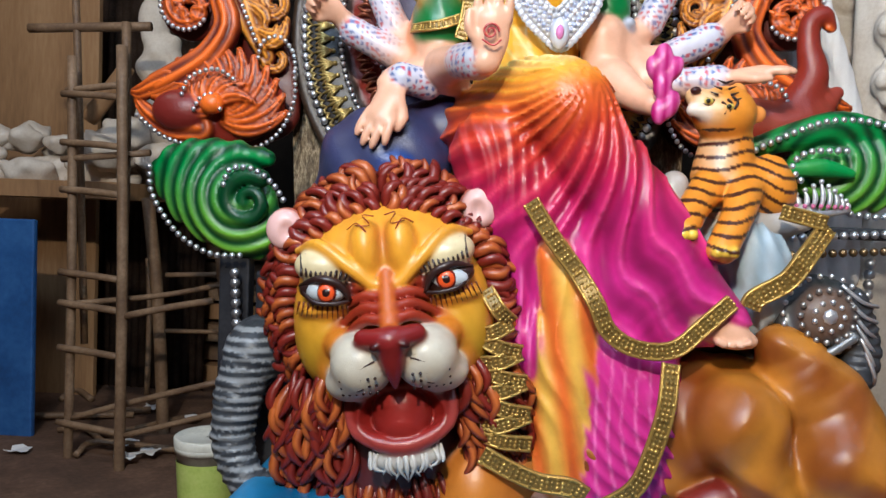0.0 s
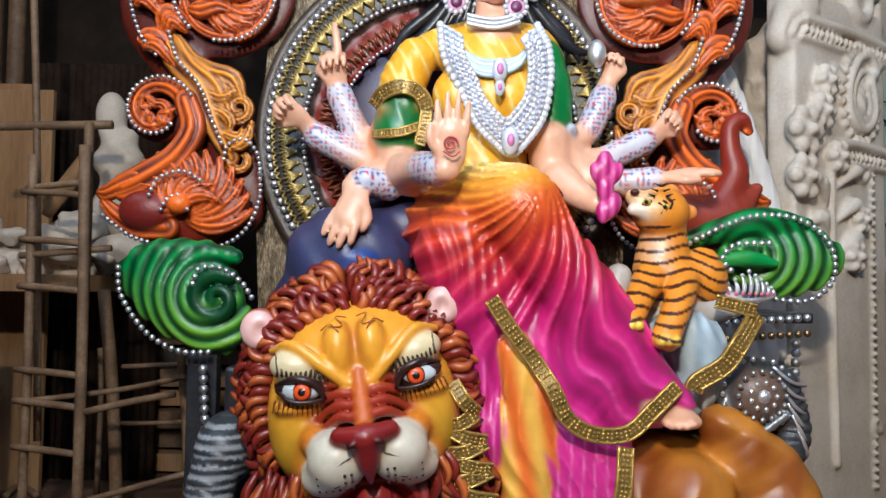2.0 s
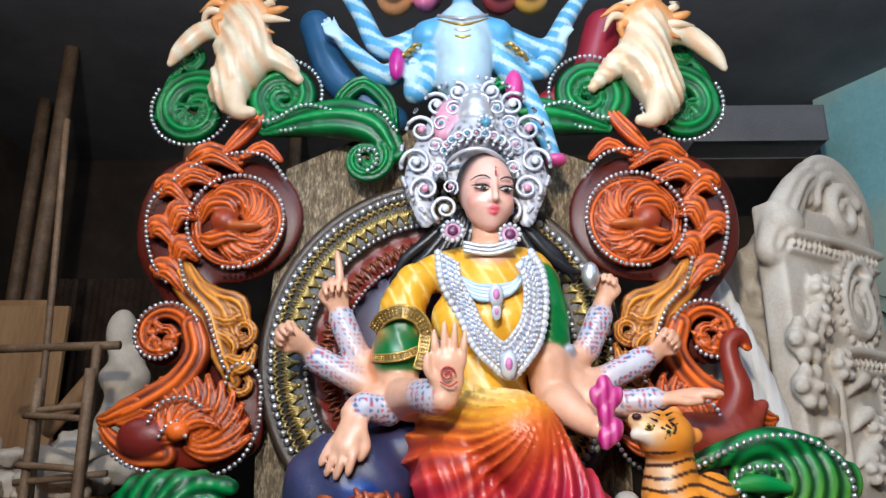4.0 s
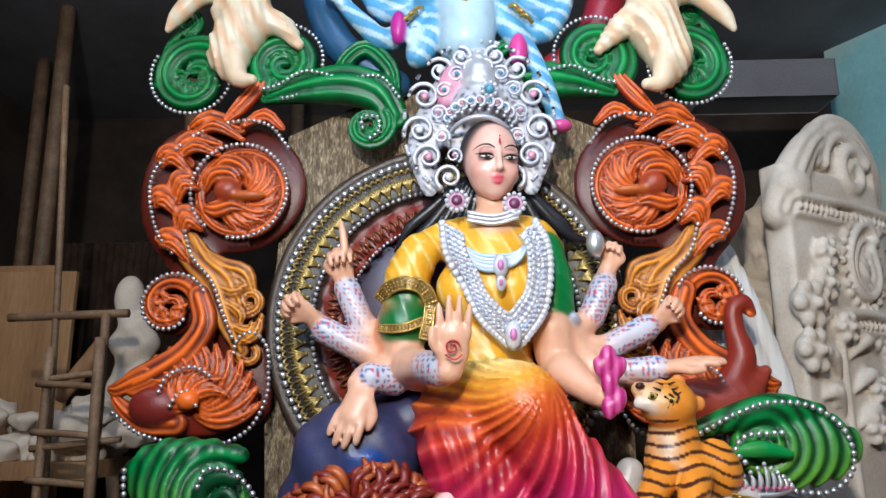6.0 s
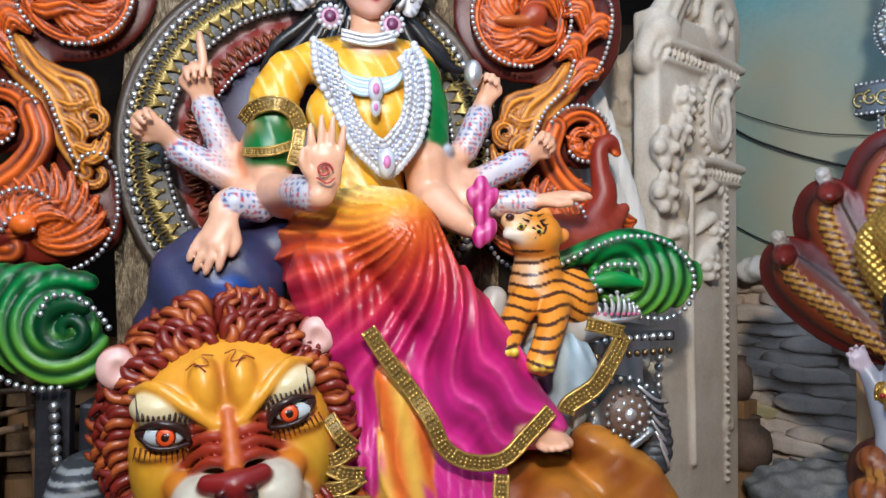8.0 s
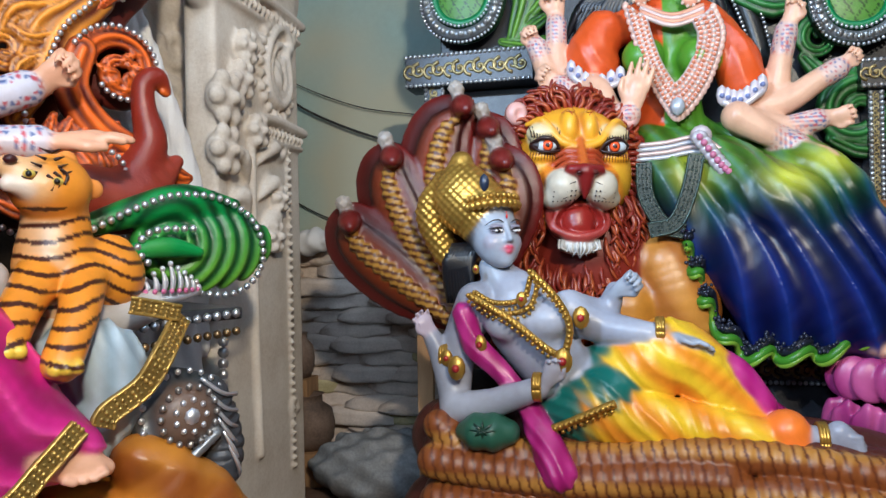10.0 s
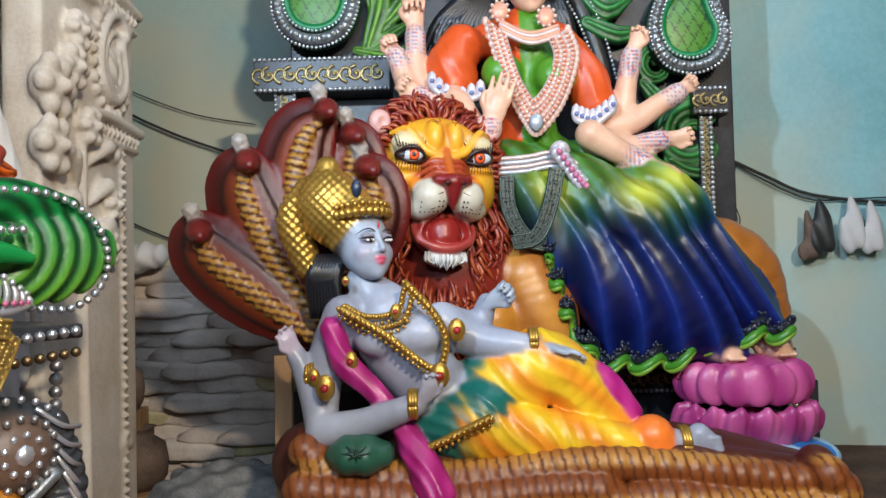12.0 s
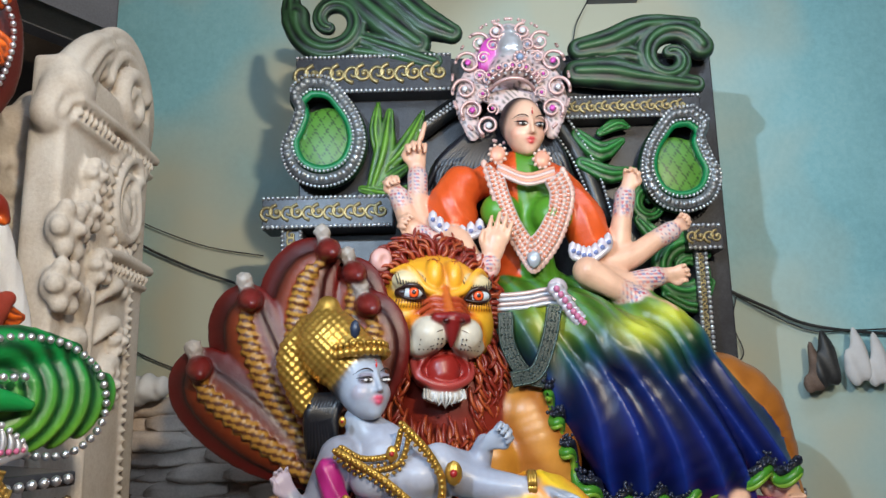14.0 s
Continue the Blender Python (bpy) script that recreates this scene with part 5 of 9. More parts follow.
# tall filigree crown with a scalloped halo
def crown(pile, c, s, base, tint, pink, gem=(0.1, 0.3, 0.5), dome=SILV):
    """A pith crown: a ring of scrolled plates behind, a brim of scallops and a tall dome; s: width of the halo's half."""
    c = np.array(c, float)
    plain = np.array(base, float)

    def base(P_):
        q = (P_ - c) / s
        d = np.sin(q[:, 0] * 34 + 3 * np.sin(q[:, 2] * 9)) * np.sin(q[:, 2] * 34 + 3 * np.sin(q[:, 0] * 9))
        hole = np.clip(d * 3 - 0.9, 0, 1)[:, None]
        thread = np.clip(-d * 3 - 0.9, 0, 1)[:, None]
        return plain * (1 - 0.78 * hole) * (1 - 0.4 * thread) + np.asarray(tint) * 0.4 * thread
    D = Sculpt(0.012 * max(0.8, s / 0.36))
    D.limb([c + [-0.72 * s, 0.12 * s, -0.75 * s], c + [-0.8 * s, 0.12 * s, -0.1 * s], c + [-0.45 * s, 0.12 * s, 0.65 * s], c + [0, 0.12 * s, 1.2 * s], c + [0.45 * s, 0.12 * s, 0.65 * s],
            c + [0.8 * s, 0.12 * s, -0.1 * s], c + [0.72 * s, 0.12 * s, -0.75 * s]], [0.12 * s, 0.24 * s, 0.28 * s, 0.24 * s, 0.28 * s, 0.24 * s, 0.12 * s], base, 0.05, flat=((0, 1, 0), 0.25))
    D.ball(c + [0, 0.12 * s, 0.45 * s], (0.62 * s, 0.1 * s, 0.85 * s), base, 0.05)
    D.ball(c + [0, 0, 0.42 * s], (0.4 * s, 0.36 * s, 0.3 * s), base, 0.03)
    D.limb([c + [0, 0, 0.5 * s], c + [0, 0, 0.9 * s], c + [0, 0.02 * s, 1.25 * s]], [0.3 * s, 0.24 * s, 0.08 * s], dome, 0.03, leaf=0.6, relief=lambda P_, q, r_: 0.012 * s * np.sin(q * 40 / s))
    D.ball(c + [-0.42 * s, -0.02 * s, 0.75 * s], (0.17 * s, 0.1 * s, 0.34 * s), pink, 0.01, (0, 15, 0))
    D.skin(pile)
    for side in (-1, 1):
        for a, r in ((-60, 0.2), (-32, 0.21), (-4, 0.22), (24, 0.22), (50, 0.2), (74, 0.16)):
            q = c + [side * s * (0.83 * math.cos(radians(a)) + 0.02), 0.02 * s, s * (0.15 + 1.05 * math.sin(radians(a)) * (0.85 if a < 0 else 1.05))]
            sp = spiral(q, r * s, 0.04 * s, a if side > 0 else 180 - a, 1.5 * side, q[1] - 0.03 * s, 18)
            pile.tube(sp, np.linspace(0.034, 0.018, 18) * s, tint, 0.25, sides=6, n=2)
            pile.bead(q + [0, -0.06 * s, 0], 0.06 * s, pink if a in (-32, 24) else SILV, 0.2, squash=(1, 0.5, 1))
            q2 = c + [side * s * (0.56 * math.cos(radians(a + 8)) + 0.02), -0.06 * s, s * (0.25 + 0.75 * math.sin(radians(a + 8)))]
            pile.tube(spiral(q2, 0.12 * s, 0.03 * s, 180 - a if side > 0 else a, -1.5 * side, q2[1] - 0.05 * s, 16), np.linspace(0.022, 0.012, 16) * s, tint, 0.3, sides=5, n=2)
            pile.bead(q2 + [0, -0.07 * s, 0], 0.035 * s, gem if a > 0 else pink, 0.1, nu=6, nv=4)
            for k in range(7):
                b = radians(a + (k - 3) * 13)
                o = c + [side * s * (1.08 * math.cos(b)), 0.06 * s, s * (0.15 + 1.28 * math.sin(b) * (0.85 if b < 0 else 1.05))]
                pile.bead(o, 0.034 * s, tint, 0.2, nu=6, nv=4)
    for k in range(-5, 6):
        a = radians(k * 16)
        o = c + [0.46 * s * math.sin(a), -0.4 * s * math.cos(a), 0.22 * s - 0.012 * s * k * k * 0.4]
        pile.tube(spiral(o + [0, -0.02 * s, 0.12 * s], 0.085 * s, 0.02 * s, -90, 1.3, None, 14), np.linspace(0.026, 0.014, 14) * s, tint, 0.25, sides=5, n=2)
        pile.bead(o, 0.03 * s, SILV, 0.5, nu=6, nv=4)
        pile.bead(o + [0, -0.04 * s, 0.12 * s], 0.03 * s, gem if k % 2 else pink, 0, nu=6, nv=4)
    g = c + [0.14 * s, -0.42 * s, 0.5 * s]
    for k in range(9):
        pile.bead(g + [0.1 * s * math.cos(k * 0.7), 0, 0.1 * s * math.sin(k * 0.7)], 0.035 * s, tint, 0.3)
    pile.bead(g, 0.07 * s, gem, 0.1)
    pile.tube([c + [0.4 * s * math.sin(radians(a)), -0.38 * s * math.cos(radians(a)), 0.12 * s - 0.1 * s * abs(math.sin(radians(a))) ** 2] for a in range(-80, 81, 16)], 0.035 * s, tint, 0.4, sides=6)


crown(p, (0.16, 3.48, 3.27), 0.365, (0.5, 0.5, 0.56), (0.66, 0.67, 0.74), (0.68, 0.3, 0.42), (0.12, 0.35, 0.5))
for q in [(0.04, 3.36, 2.88), (0.32, 3.36, 2.86)]:
    p.bead(q, 0.05, (0.68, 0.4, 0.5), 0.1, nu=12, nv=7, squash=(1, 0.35, 1))
    p.bead(np.array(q) + [0, -0.02, 0], 0.028, (0.15, 0.03, 0.1), 0, nu=10, nv=6, squash=(1, 0.4, 1))
    for k in range(12):
        p.bead(np.array(q) + [0.05 * math.cos(k * 0.52), -0.012, 0.05 * math.sin(k * 0.52)], 0.012, WHT, 0.2)
tagged(p.build("goddess_statue", ENAMEL), "seated eight-armed plaster statue in yellow and magenta sari", "statue")


# ---- first group: the lion (one plain mesh) ----
def mane_lock(pile, root, flow, bend, lift, length, rad, c1, c2):
    """One carved lock: it runs along flow, swings to the bend side in an S and hooks at its tip; its crest is painted c2."""
    root, flow, bend, lift = (np.array(q, float) for q in (root, flow, bend, lift))
    t = np.linspace(0, 1, 7)[:, None]
    pts = root + length * (flow * (t - 0.28 * t ** 3) + bend * (0.13 * np.sin(t * 5.0) * (0.25 + t)) + lift * (0.15 * np.sin(t * 2.9)))
    pile.tube(pts, rad * np.array([0.6, 0.95, 1.0, 0.92, 0.75, 0.5, 0.14]), c1, sides=6, n=2)
    v = pile.v[-1]
    k = (len(v) - 2) // 6
    ring = v[:k * 6].reshape(k, 6, 3)
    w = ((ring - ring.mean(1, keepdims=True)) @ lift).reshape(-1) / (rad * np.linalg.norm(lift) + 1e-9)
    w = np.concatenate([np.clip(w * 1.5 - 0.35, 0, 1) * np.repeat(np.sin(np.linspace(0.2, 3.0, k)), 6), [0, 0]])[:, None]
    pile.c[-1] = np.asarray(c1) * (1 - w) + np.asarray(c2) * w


def mane(pile, c, s, turn, tilt, seed, rings, chest, c1, crests, thick):
    """A carved mane: rings of locks (half width, half height, depth, count) round the mask and wavy strands over the chest."""
    rnd = random.Random(seed)
    T = np.array((Matrix.Rotation(radians(turn), 3, "Z") @ Matrix.Rotation(radians(tilt), 3, "Y")).to_3x3())
    for n, (rx, rz, yy, num, length) in enumerate(rings):
        for k in range(num):
            a = 2 * math.pi * (k + 0.5 * (n % 2) + rnd.uniform(-0.2, 0.2)) / num
            ca, sa = math.cos(a), math.sin(a)
            if sa < -0.55 and n < 3:
                continue
            way = 1 if ca > 0 else -1
            flow = np.array([ca * 0.8 + 0.35 * way, 0.1, sa * 0.75 - 0.35 * (1 - max(sa, 0))])
            flow /= np.linalg.norm(flow)
            bend = np.array([-flow[2], 0, flow[0]]) * rnd.choice((1, 1, -1)) * way
            root = np.array([rx * ca, yy, 0.12 + rz * sa])
            crest = crests[0] if rnd.random() < 0.45 else crests[1]
            mane_lock(pile, c + T @ (root * s), T @ flow, T @ bend, T @ np.array([ca * 0.45, -0.8, sa * 0.45]), length * s * rnd.uniform(0.8, 1.2), thick * s * rnd.uniform(0.8, 1.2), c1, crest)
    half, top, low, rows, cols = chest
    for row in range(rows):
        for k in range(cols):
            x = half * (2 * (k + 0.5 * (row % 2)) / cols - 1) + rnd.uniform(-0.05, 0.05)
            z = top + (low - top) * row / rows + rnd.uniform(-0.06, 0.06)
            if abs(x) < 0.52 and z > -1.62:
                continue
            y = -0.12 - 0.42 * (1 - (x / half) ** 2) + 0.025 * row
            sg = rnd.choice((-1, 1))
            mane_lock(pile, c + T @ (np.array([x, y, z]) * s), T @ np.array([0.25 * x, -0.05, -1]), T @ np.array([sg * 0.8, 0, 0]), T @ np.array([x * 0.4, -0.8, 0.15]), 0.62 * s * rnd.uniform(0.8, 1.2), thick * 0.9 * s * rnd.uniform(0.8, 1.2), c1, crests[0] if rnd.random() < 0.5 else crests[1])


def lion_face(S, pile, c, s, turn=0, tilt=0, gold=(0.8, 0.36, 0.02), amber=(0.62, 0.2, 0.012), rust=(0.3, 0.025, 0.01), slant=1.0, ear=(0.8, 0.5, 0.46)):
    """A roaring lion's mask round c; s: half the width of the face; slant: how far the brows frown."""
    T = np.array((Matrix.Rotation(radians(turn), 3, "Z") @ Matrix.Rotation(radians(tilt), 3, "Y")).to_3x3())
    c = np.array(c, float)
    ang = (0, tilt, turn)
    dark = (0.03, 0.012, 0.01)
    cream = (0.74, 0.62, 0.36)
    white = (0.62, 0.57, 0.46)

    def at(x, y, z):
        return c + T @ (np.array([x, y, z]) * s)

    def ball(o, r, col, k, lean=0.0, **kw):
        S.ball(at(*o), tuple(np.array(r) * s), col, k * s, (ang[0], ang[1] + lean, ang[2]), **kw)

    def limb(pts, r, col, k, **kw):
        S.limb([at(*q) for q in pts], [x * s for x in r], col, k * s, **kw)

    def cheek(P_):
        q = ((P_ - c) @ T) / s
        k = np.clip((0.35 - q[:, 2]) / 0.9, 0, 1)[:, None]
        edge = np.clip((0.62 - np.abs(q[:, 0])) / 0.3, 0, 1)[:, None]
        base = np.array(gold) * (1 - k) + np.array((0.5, 0.3, 0.012)) * k
        return base * (1 - 0.75 * edge) + np.array(amber) * 0.75 * edge

    # rust painted as shade into the creases between and below the brow bosses
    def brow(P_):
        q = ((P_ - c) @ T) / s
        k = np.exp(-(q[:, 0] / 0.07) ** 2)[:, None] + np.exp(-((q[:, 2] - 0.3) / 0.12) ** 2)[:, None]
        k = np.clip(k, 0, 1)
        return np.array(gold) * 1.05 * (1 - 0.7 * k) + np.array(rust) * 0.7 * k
    ball((0, 0.25, 0.28), (0.98, 0.8, 0.86), cheek, 0.1)
    ball((0, 0.12, 0.55), (0.8, 0.7, 0.52), gold, 0.2)
    for e in (-1, 1):
        ball((0.66 * e, -0.1, -0.12), (0.36, 0.45, 0.6), cheek, 0.25)
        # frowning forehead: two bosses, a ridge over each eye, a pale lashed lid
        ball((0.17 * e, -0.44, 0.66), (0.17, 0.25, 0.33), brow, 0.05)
        limb([(0.12 * e, -0.62, 0.34), (0.36 * e, -0.6, 0.42 + 0.14 * slant), (0.62 * e, -0.5, 0.78), (0.86 * e, -0.26, 0.74)], [0.07, 0.07, 0.065, 0.04], gold, 0.05)
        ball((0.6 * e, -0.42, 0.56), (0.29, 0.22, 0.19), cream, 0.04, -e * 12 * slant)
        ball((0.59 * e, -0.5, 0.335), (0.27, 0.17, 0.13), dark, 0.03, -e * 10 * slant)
        ball((0.62 * e, -0.42, 0.16), (0.28, 0.2, 0.1), gold, 0.06)
        tl = np.array((Matrix.Rotation(radians(turn), 3, "Z") @ Matrix.Rotation(radians(tilt - e * 12 * slant), 3, "Y")).to_3x3())
        eye = at(0.59 * e, -0.6, 0.335)

        def on(x, y, z):
            return eye + tl @ (np.array([x, y, z]) * s)
        pile.bead(eye, 0.2 * s, (0.58, 0.64, 0.68), nu=16, nv=10, squash=(1, 0.5, 0.55))
        pile.bead(on(-0.02 * e, -0.08, 0.0), 0.098 * s, (0.16, 0.012, 0.008), nu=14, nv=8, squash=(1, 0.35, 1))
        pile.bead(on(-0.02 * e, -0.09, 0.0), 0.085 * s, (0.85, 0.1, 0.01), nu=14, nv=8, squash=(1, 0.38, 1))
        pile.bead(on(-0.02 * e, -0.112, 0.0), 0.042 * s, (0.02, 0.006, 0.006), nu=10, nv=7, squash=(1, 0.4, 1))
        # small white bead stands in for the glint of the eye
        pile.bead(on(-0.045 * e, -0.128, 0.03), 0.013 * s, (0.8, 0.8, 0.8), nu=6, nv=4)
        pile.tube([on(-0.25 * e, -0.03, -0.06), on(-0.13 * e, -0.09, 0.085), on(0.06 * e, -0.09, 0.12), on(0.26 * e, 0.06, 0.03)], [0.02 * s, 0.04 * s, 0.04 * s, 0.015 * s], dark)
        pile.tube([on(-0.25 * e, -0.03, -0.06), on(-0.1 * e, -0.08, -0.1), on(0.1 * e, -0.07, -0.1), on(0.26 * e, 0.06, 0.02)], [0.018 * s, 0.024 * s, 0.024 * s, 0.012 * s], dark)
        for k in range(11):   # painted lashes over and under the eye
            x = (-0.22 + 0.046 * k) * e
            pile.tube([on(x, -0.06 + 0.25 * abs(x) ** 1.5, 0.13), on(x * 1.08, 0.0 + 0.25 * abs(x) ** 1.5, 0.24), on(x * 1.2, 0.06 + 0.2 * abs(x) ** 1.5, 0.34)], [0.013 * s, 0.011 * s, 0.004 * s], dark, sides=4, n=2)
            pile.tube([on(x, -0.04 + 0.2 * abs(x), -0.12), on(x * 1.1, 0.0 + 0.2 * abs(x), -0.26)], [0.012 * s, 0.003 * s], (0.14, 0.02, 0.008), sides=4, n=1)
        # round ears with a pink hollow
        ball((1.0 * e, 0.02, 0.97), (0.21, 0.12, 0.23), (0.4, 0.08, 0.04), 0.03)
        ball((1.01 * e, -0.06, 0.97), (0.19, 0.1, 0.21), ear, 0.02)
        ball((0.97 * e, -0.2, 0.94), (0.09, 0.1, 0.12), ear, 0.04, cut=True)
        # muzzle with its whisker furrows
        ball((0.3 * e, -0.78, -0.36), (0.3, 0.3, 0.3), white, 0.08)
        ball((0.42 * e, -0.62, -0.54), (0.27, 0.26, 0.2), white, 0.1)
        ball((0.46 * e, -0.56, -0.2), (0.2, 0.2, 0.16), amber, 0.1)
        for k in range(4):   # wrinkles up the nose
            z = 0.02 + 0.105 * k
            limb([(0.05 * e, -0.86 + 0.08 * k, z), (0.22 * e, -0.78 + 0.07 * k, z + 0.02), (0.4 * e, -0.62 + 0.045 * k, z - 0.1 + 0.02 * k), (0.54 * e, -0.5, z - 0.24 + 0.03 * k)], [0.05, 0.056, 0.045, 0.02], amber, 0.012, tones=(rust, (0.86, 0.34, 0.03)))
        limb([(0.5 * e, -0.5, -0.02), (0.68 * e, -0.45, -0.3), (0.66 * e, -0.38, -0.66), (0.54 * e, -0.36, -1.0)], [0.05, 0.08, 0.08, 0.05], amber, 0.08)
        for r in range(3):
            pile.tube([at((0.16 + 0.03 * r) * e, -1.06 + 0.02 * r, -0.3 - 0.1 * r), at(0.34 * e, -1.06 + 0.04 * r, -0.37 - 0.1 * r), at(0.54 * e, -0.93 + 0.05 * r, -0.4 - 0.09 * r)], [0.006 * s, 0.012 * s, 0.004 * s], (0.06, 0.03, 0.03), sides=5)
            for k in range(6):
                x = 0.17 + 0.066 * k
                pile.bead(at(x * e, -1.08 + 0.55 * (x - 0.17) ** 1.4 + 0.05 * r, -0.45 - 0.075 * r - 0.04 * (x - 0.1)), 0.017 * s, dark, nu=5, nv=4)
        pile.tube([at(0.05 * e, -0.6, 1.0), at(0.16 * e, -0.6, 1.02), at(0.1 * e, -0.62, 0.92), at(0.24 * e, -0.6, 0.93)], 0.006 * s, rust, sides=4)
        pile.tube([at(0.14 * e, -0.64, 0.86), at(0.22 * e, -0.62, 0.95), at(0.32 * e, -0.57, 0.9)], 0.007 * s, rust, sides=4)
    limb([(0, -0.6, 0.42), (0, -0.78, 0.15), (0, -0.95, -0.12)], [0.06, 0.065, 0.09], (0.55, 0.13, 0.015), 0.06)
    # wedge-shaped nose
    limb([(-0.24, -1.0, -0.1), (0, -1.1, -0.12), (0.24, -1.0, -0.1)], [0.09, 0.11, 0.09], (0.22, 0.012, 0.012), 0.06)
    limb([(0, -1.06, -0.16), (0, -1.04, -0.36), (0, -1.0, -0.56)], [0.15, 0.1, 0.03], (0.2, 0.012, 0.012), 0.06)
    for e in (-1, 1):
        ball((0.13 * e, -1.17, -0.16), (0.06, 0.05, 0.035), (0.04, 0.004, 0.004), 0.02, 20 * e)
    # open mouth: hollow, gums, tongue, chin tuft
    ball((0, -0.45, -0.95), (0.52, 0.4, 0.38), (0.3, 0.02, 0.015), 0.05)
    ball((0, -0.86, -0.92), (0.46, 0.42, 0.3), (0.16, 0.01, 0.008), 0.04, cut=True)
    limb([(-0.5, -0.42, -0.72), (-0.43, -0.62, -1.05), (0, -0.72, -1.2), (0.43, -0.62, -1.05), (0.5, -0.42, -0.72)], [0.07, 0.075, 0.085, 0.075, 0.07], (0.4, 0.06, 0.05), 0.04)
    S.limb([at(0, -0.46, -0.86), at(0, -0.56, -0.96), at(0, -0.66, -1.1)], [0.24 * s, 0.29 * s, 0.2 * s], (0.78, 0.06, 0.012), 0.02 * s, flat=(T @ np.array([0, 1, 0.5]), 0.4))
    ball((0, -0.55, -1.34), (0.36, 0.2, 0.16), (0.62, 0.6, 0.55), 0.06)
    for k in range(-8, 9):
        w = 0.04 * math.sin(k * 2.3)
        pile.tube([at(k * 0.042, -0.72 + abs(k) * 0.012, -1.24), at(k * 0.046 + w, -0.78 + abs(k) * 0.014, -1.38), at(k * 0.04 - w, -0.7, -1.56 + 0.02 * abs(k))], [0.02 * s, 0.026 * s, 0.004 * s], (0.64, 0.63, 0.6), sides=5)
    return at


p = Pile()
S = Sculpt(0.0105, 0.006)
LC = np.array((-0.315, 2.98, 1.07))
F = Sculpt(0.0078, 0.005)
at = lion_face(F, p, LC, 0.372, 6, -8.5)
F.skin(p)
MANE, MANE_L = (0.1, 0.012, 0.008), (0.5, 0.13, 0.025)
# mane mass, chest, shoulder
S.ball(LC + [-0.05, 0.22, 0.06], (0.42, 0.26, 0.5), MANE, 0.03)
S.ball(LC + [-0.05, 0.16, -0.5], (0.42, 0.3, 0.55), MANE, 0.08)
S.ball((0.03, 3.05, 0.33), (0.2, 0.25, 0.3), (0.6, 0.2, 0.02), 0.05)
# long body that lies behind the legs of the rider, with its haunch
HIDE = lambda P_: np.array((0.27, 0.075, 0.009)) + np.outer(np.clip(0.5 + 0.55 * np.sin(P_[:, 0] * 13 + P_[:, 2] * 9 + 1.6 * np.sin(P_[:, 2] * 13)) + 0.25 * np.sin(P_[:, 0] * 31 - P_[:, 2] * 17), 0, 1), (0.26, 0.13, 0.01))
MUSCLE = lambda P_, s, q: 0.02 * np.abs(np.sin(P_[:, 0] * 6.5 + P_[:, 2] * 4.5 + 0.8 * np.sin(P_[:, 2] * 13))) + 0.005 * np.sin(P_[:, 0] * 31 - P_[:, 2] * 17)
S.limb([(0.05, 3.25, 0.43), (0.55, 3.25, 0.53), (0.95, 3.25, 0.64), (1.30, 3.25, 0.71)], [0.3, 0.32, 0.3, 0.2], HIDE, 0.08, relief=MUSCLE)
S.limb([(1.21, 3.12, 0.96), (1.33, 3.12, 0.77), (1.42, 3.12, 0.58), (1.49, 3.12, 0.41)], [0.13, 0.2, 0.22, 0.2], HIDE, 0.06, relief=MUSCLE)
S.ball((1.01, 3.02, 0.71), (0.2, 0.2, 0.19), HIDE, 0.05, relief=lambda P_: MUSCLE(P_, 0, 0))
S.limb([(0.99, 2.98, 0.71), (1.08, 2.98, 0.54), (1.10, 2.98, 0.36), (1.13, 2.98, 0.15)], [0.16, 0.15, 0.13, 0.1], HIDE, 0.05, relief=MUSCLE)
S.limb([(1.38, 3.00, 0.56), (1.53, 3.00, 0.47), (1.67, 3.00, 0.41), (1.73, 3.00, 0.40)], [0.2, 0.16, 0.08, 0.03], HIDE, 0.05, relief=MUSCLE)
S.limb([(0.84, 2.95, 0.39), (0.95, 2.95, 0.43), (1.09, 2.95, 0.42)], [0.06, 0.07, 0.06], (0.2, 0.02, 0.012), 0.03)
S.limb([LC + [-0.1, 0.05, -0.75], LC + [-0.12, 0.0, -1.0]], [0.16, 0.15], (0.5, 0.2, 0.02), 0.05)
S.limb([LC + [0.4, 0.05, -0.7], LC + [0.45, 0.0, -1.0]], [0.16, 0.15], (0.5, 0.2, 0.02), 0.05)
S.skin(p)
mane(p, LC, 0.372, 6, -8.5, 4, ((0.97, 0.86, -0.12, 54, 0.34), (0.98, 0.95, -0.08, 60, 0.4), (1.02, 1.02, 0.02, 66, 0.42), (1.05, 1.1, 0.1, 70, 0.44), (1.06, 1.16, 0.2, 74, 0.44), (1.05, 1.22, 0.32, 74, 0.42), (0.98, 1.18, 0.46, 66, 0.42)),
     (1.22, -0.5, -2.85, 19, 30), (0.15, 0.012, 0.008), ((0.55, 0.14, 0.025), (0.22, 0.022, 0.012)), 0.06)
tagged(p.build("lion_statue", ENAMEL), "roaring plaster lion with yellow face and dark red curled mane", "statue")

# ---- first group: the small tiger on the arm (one plain mesh) ----
p = Pile()
S = Sculpt(0.008, 0.005)
TIG = (0.82, 0.3, 0.02)


def belly(P_):
    w = np.clip(1 - np.abs(P_[:, 0] - TX) / 0.09, 0, 1)[:, None]
    return np.array(TIG) * (1 - 0.8 * w) + np.array((0.75, 0.6, 0.4)) * 0.8 * w


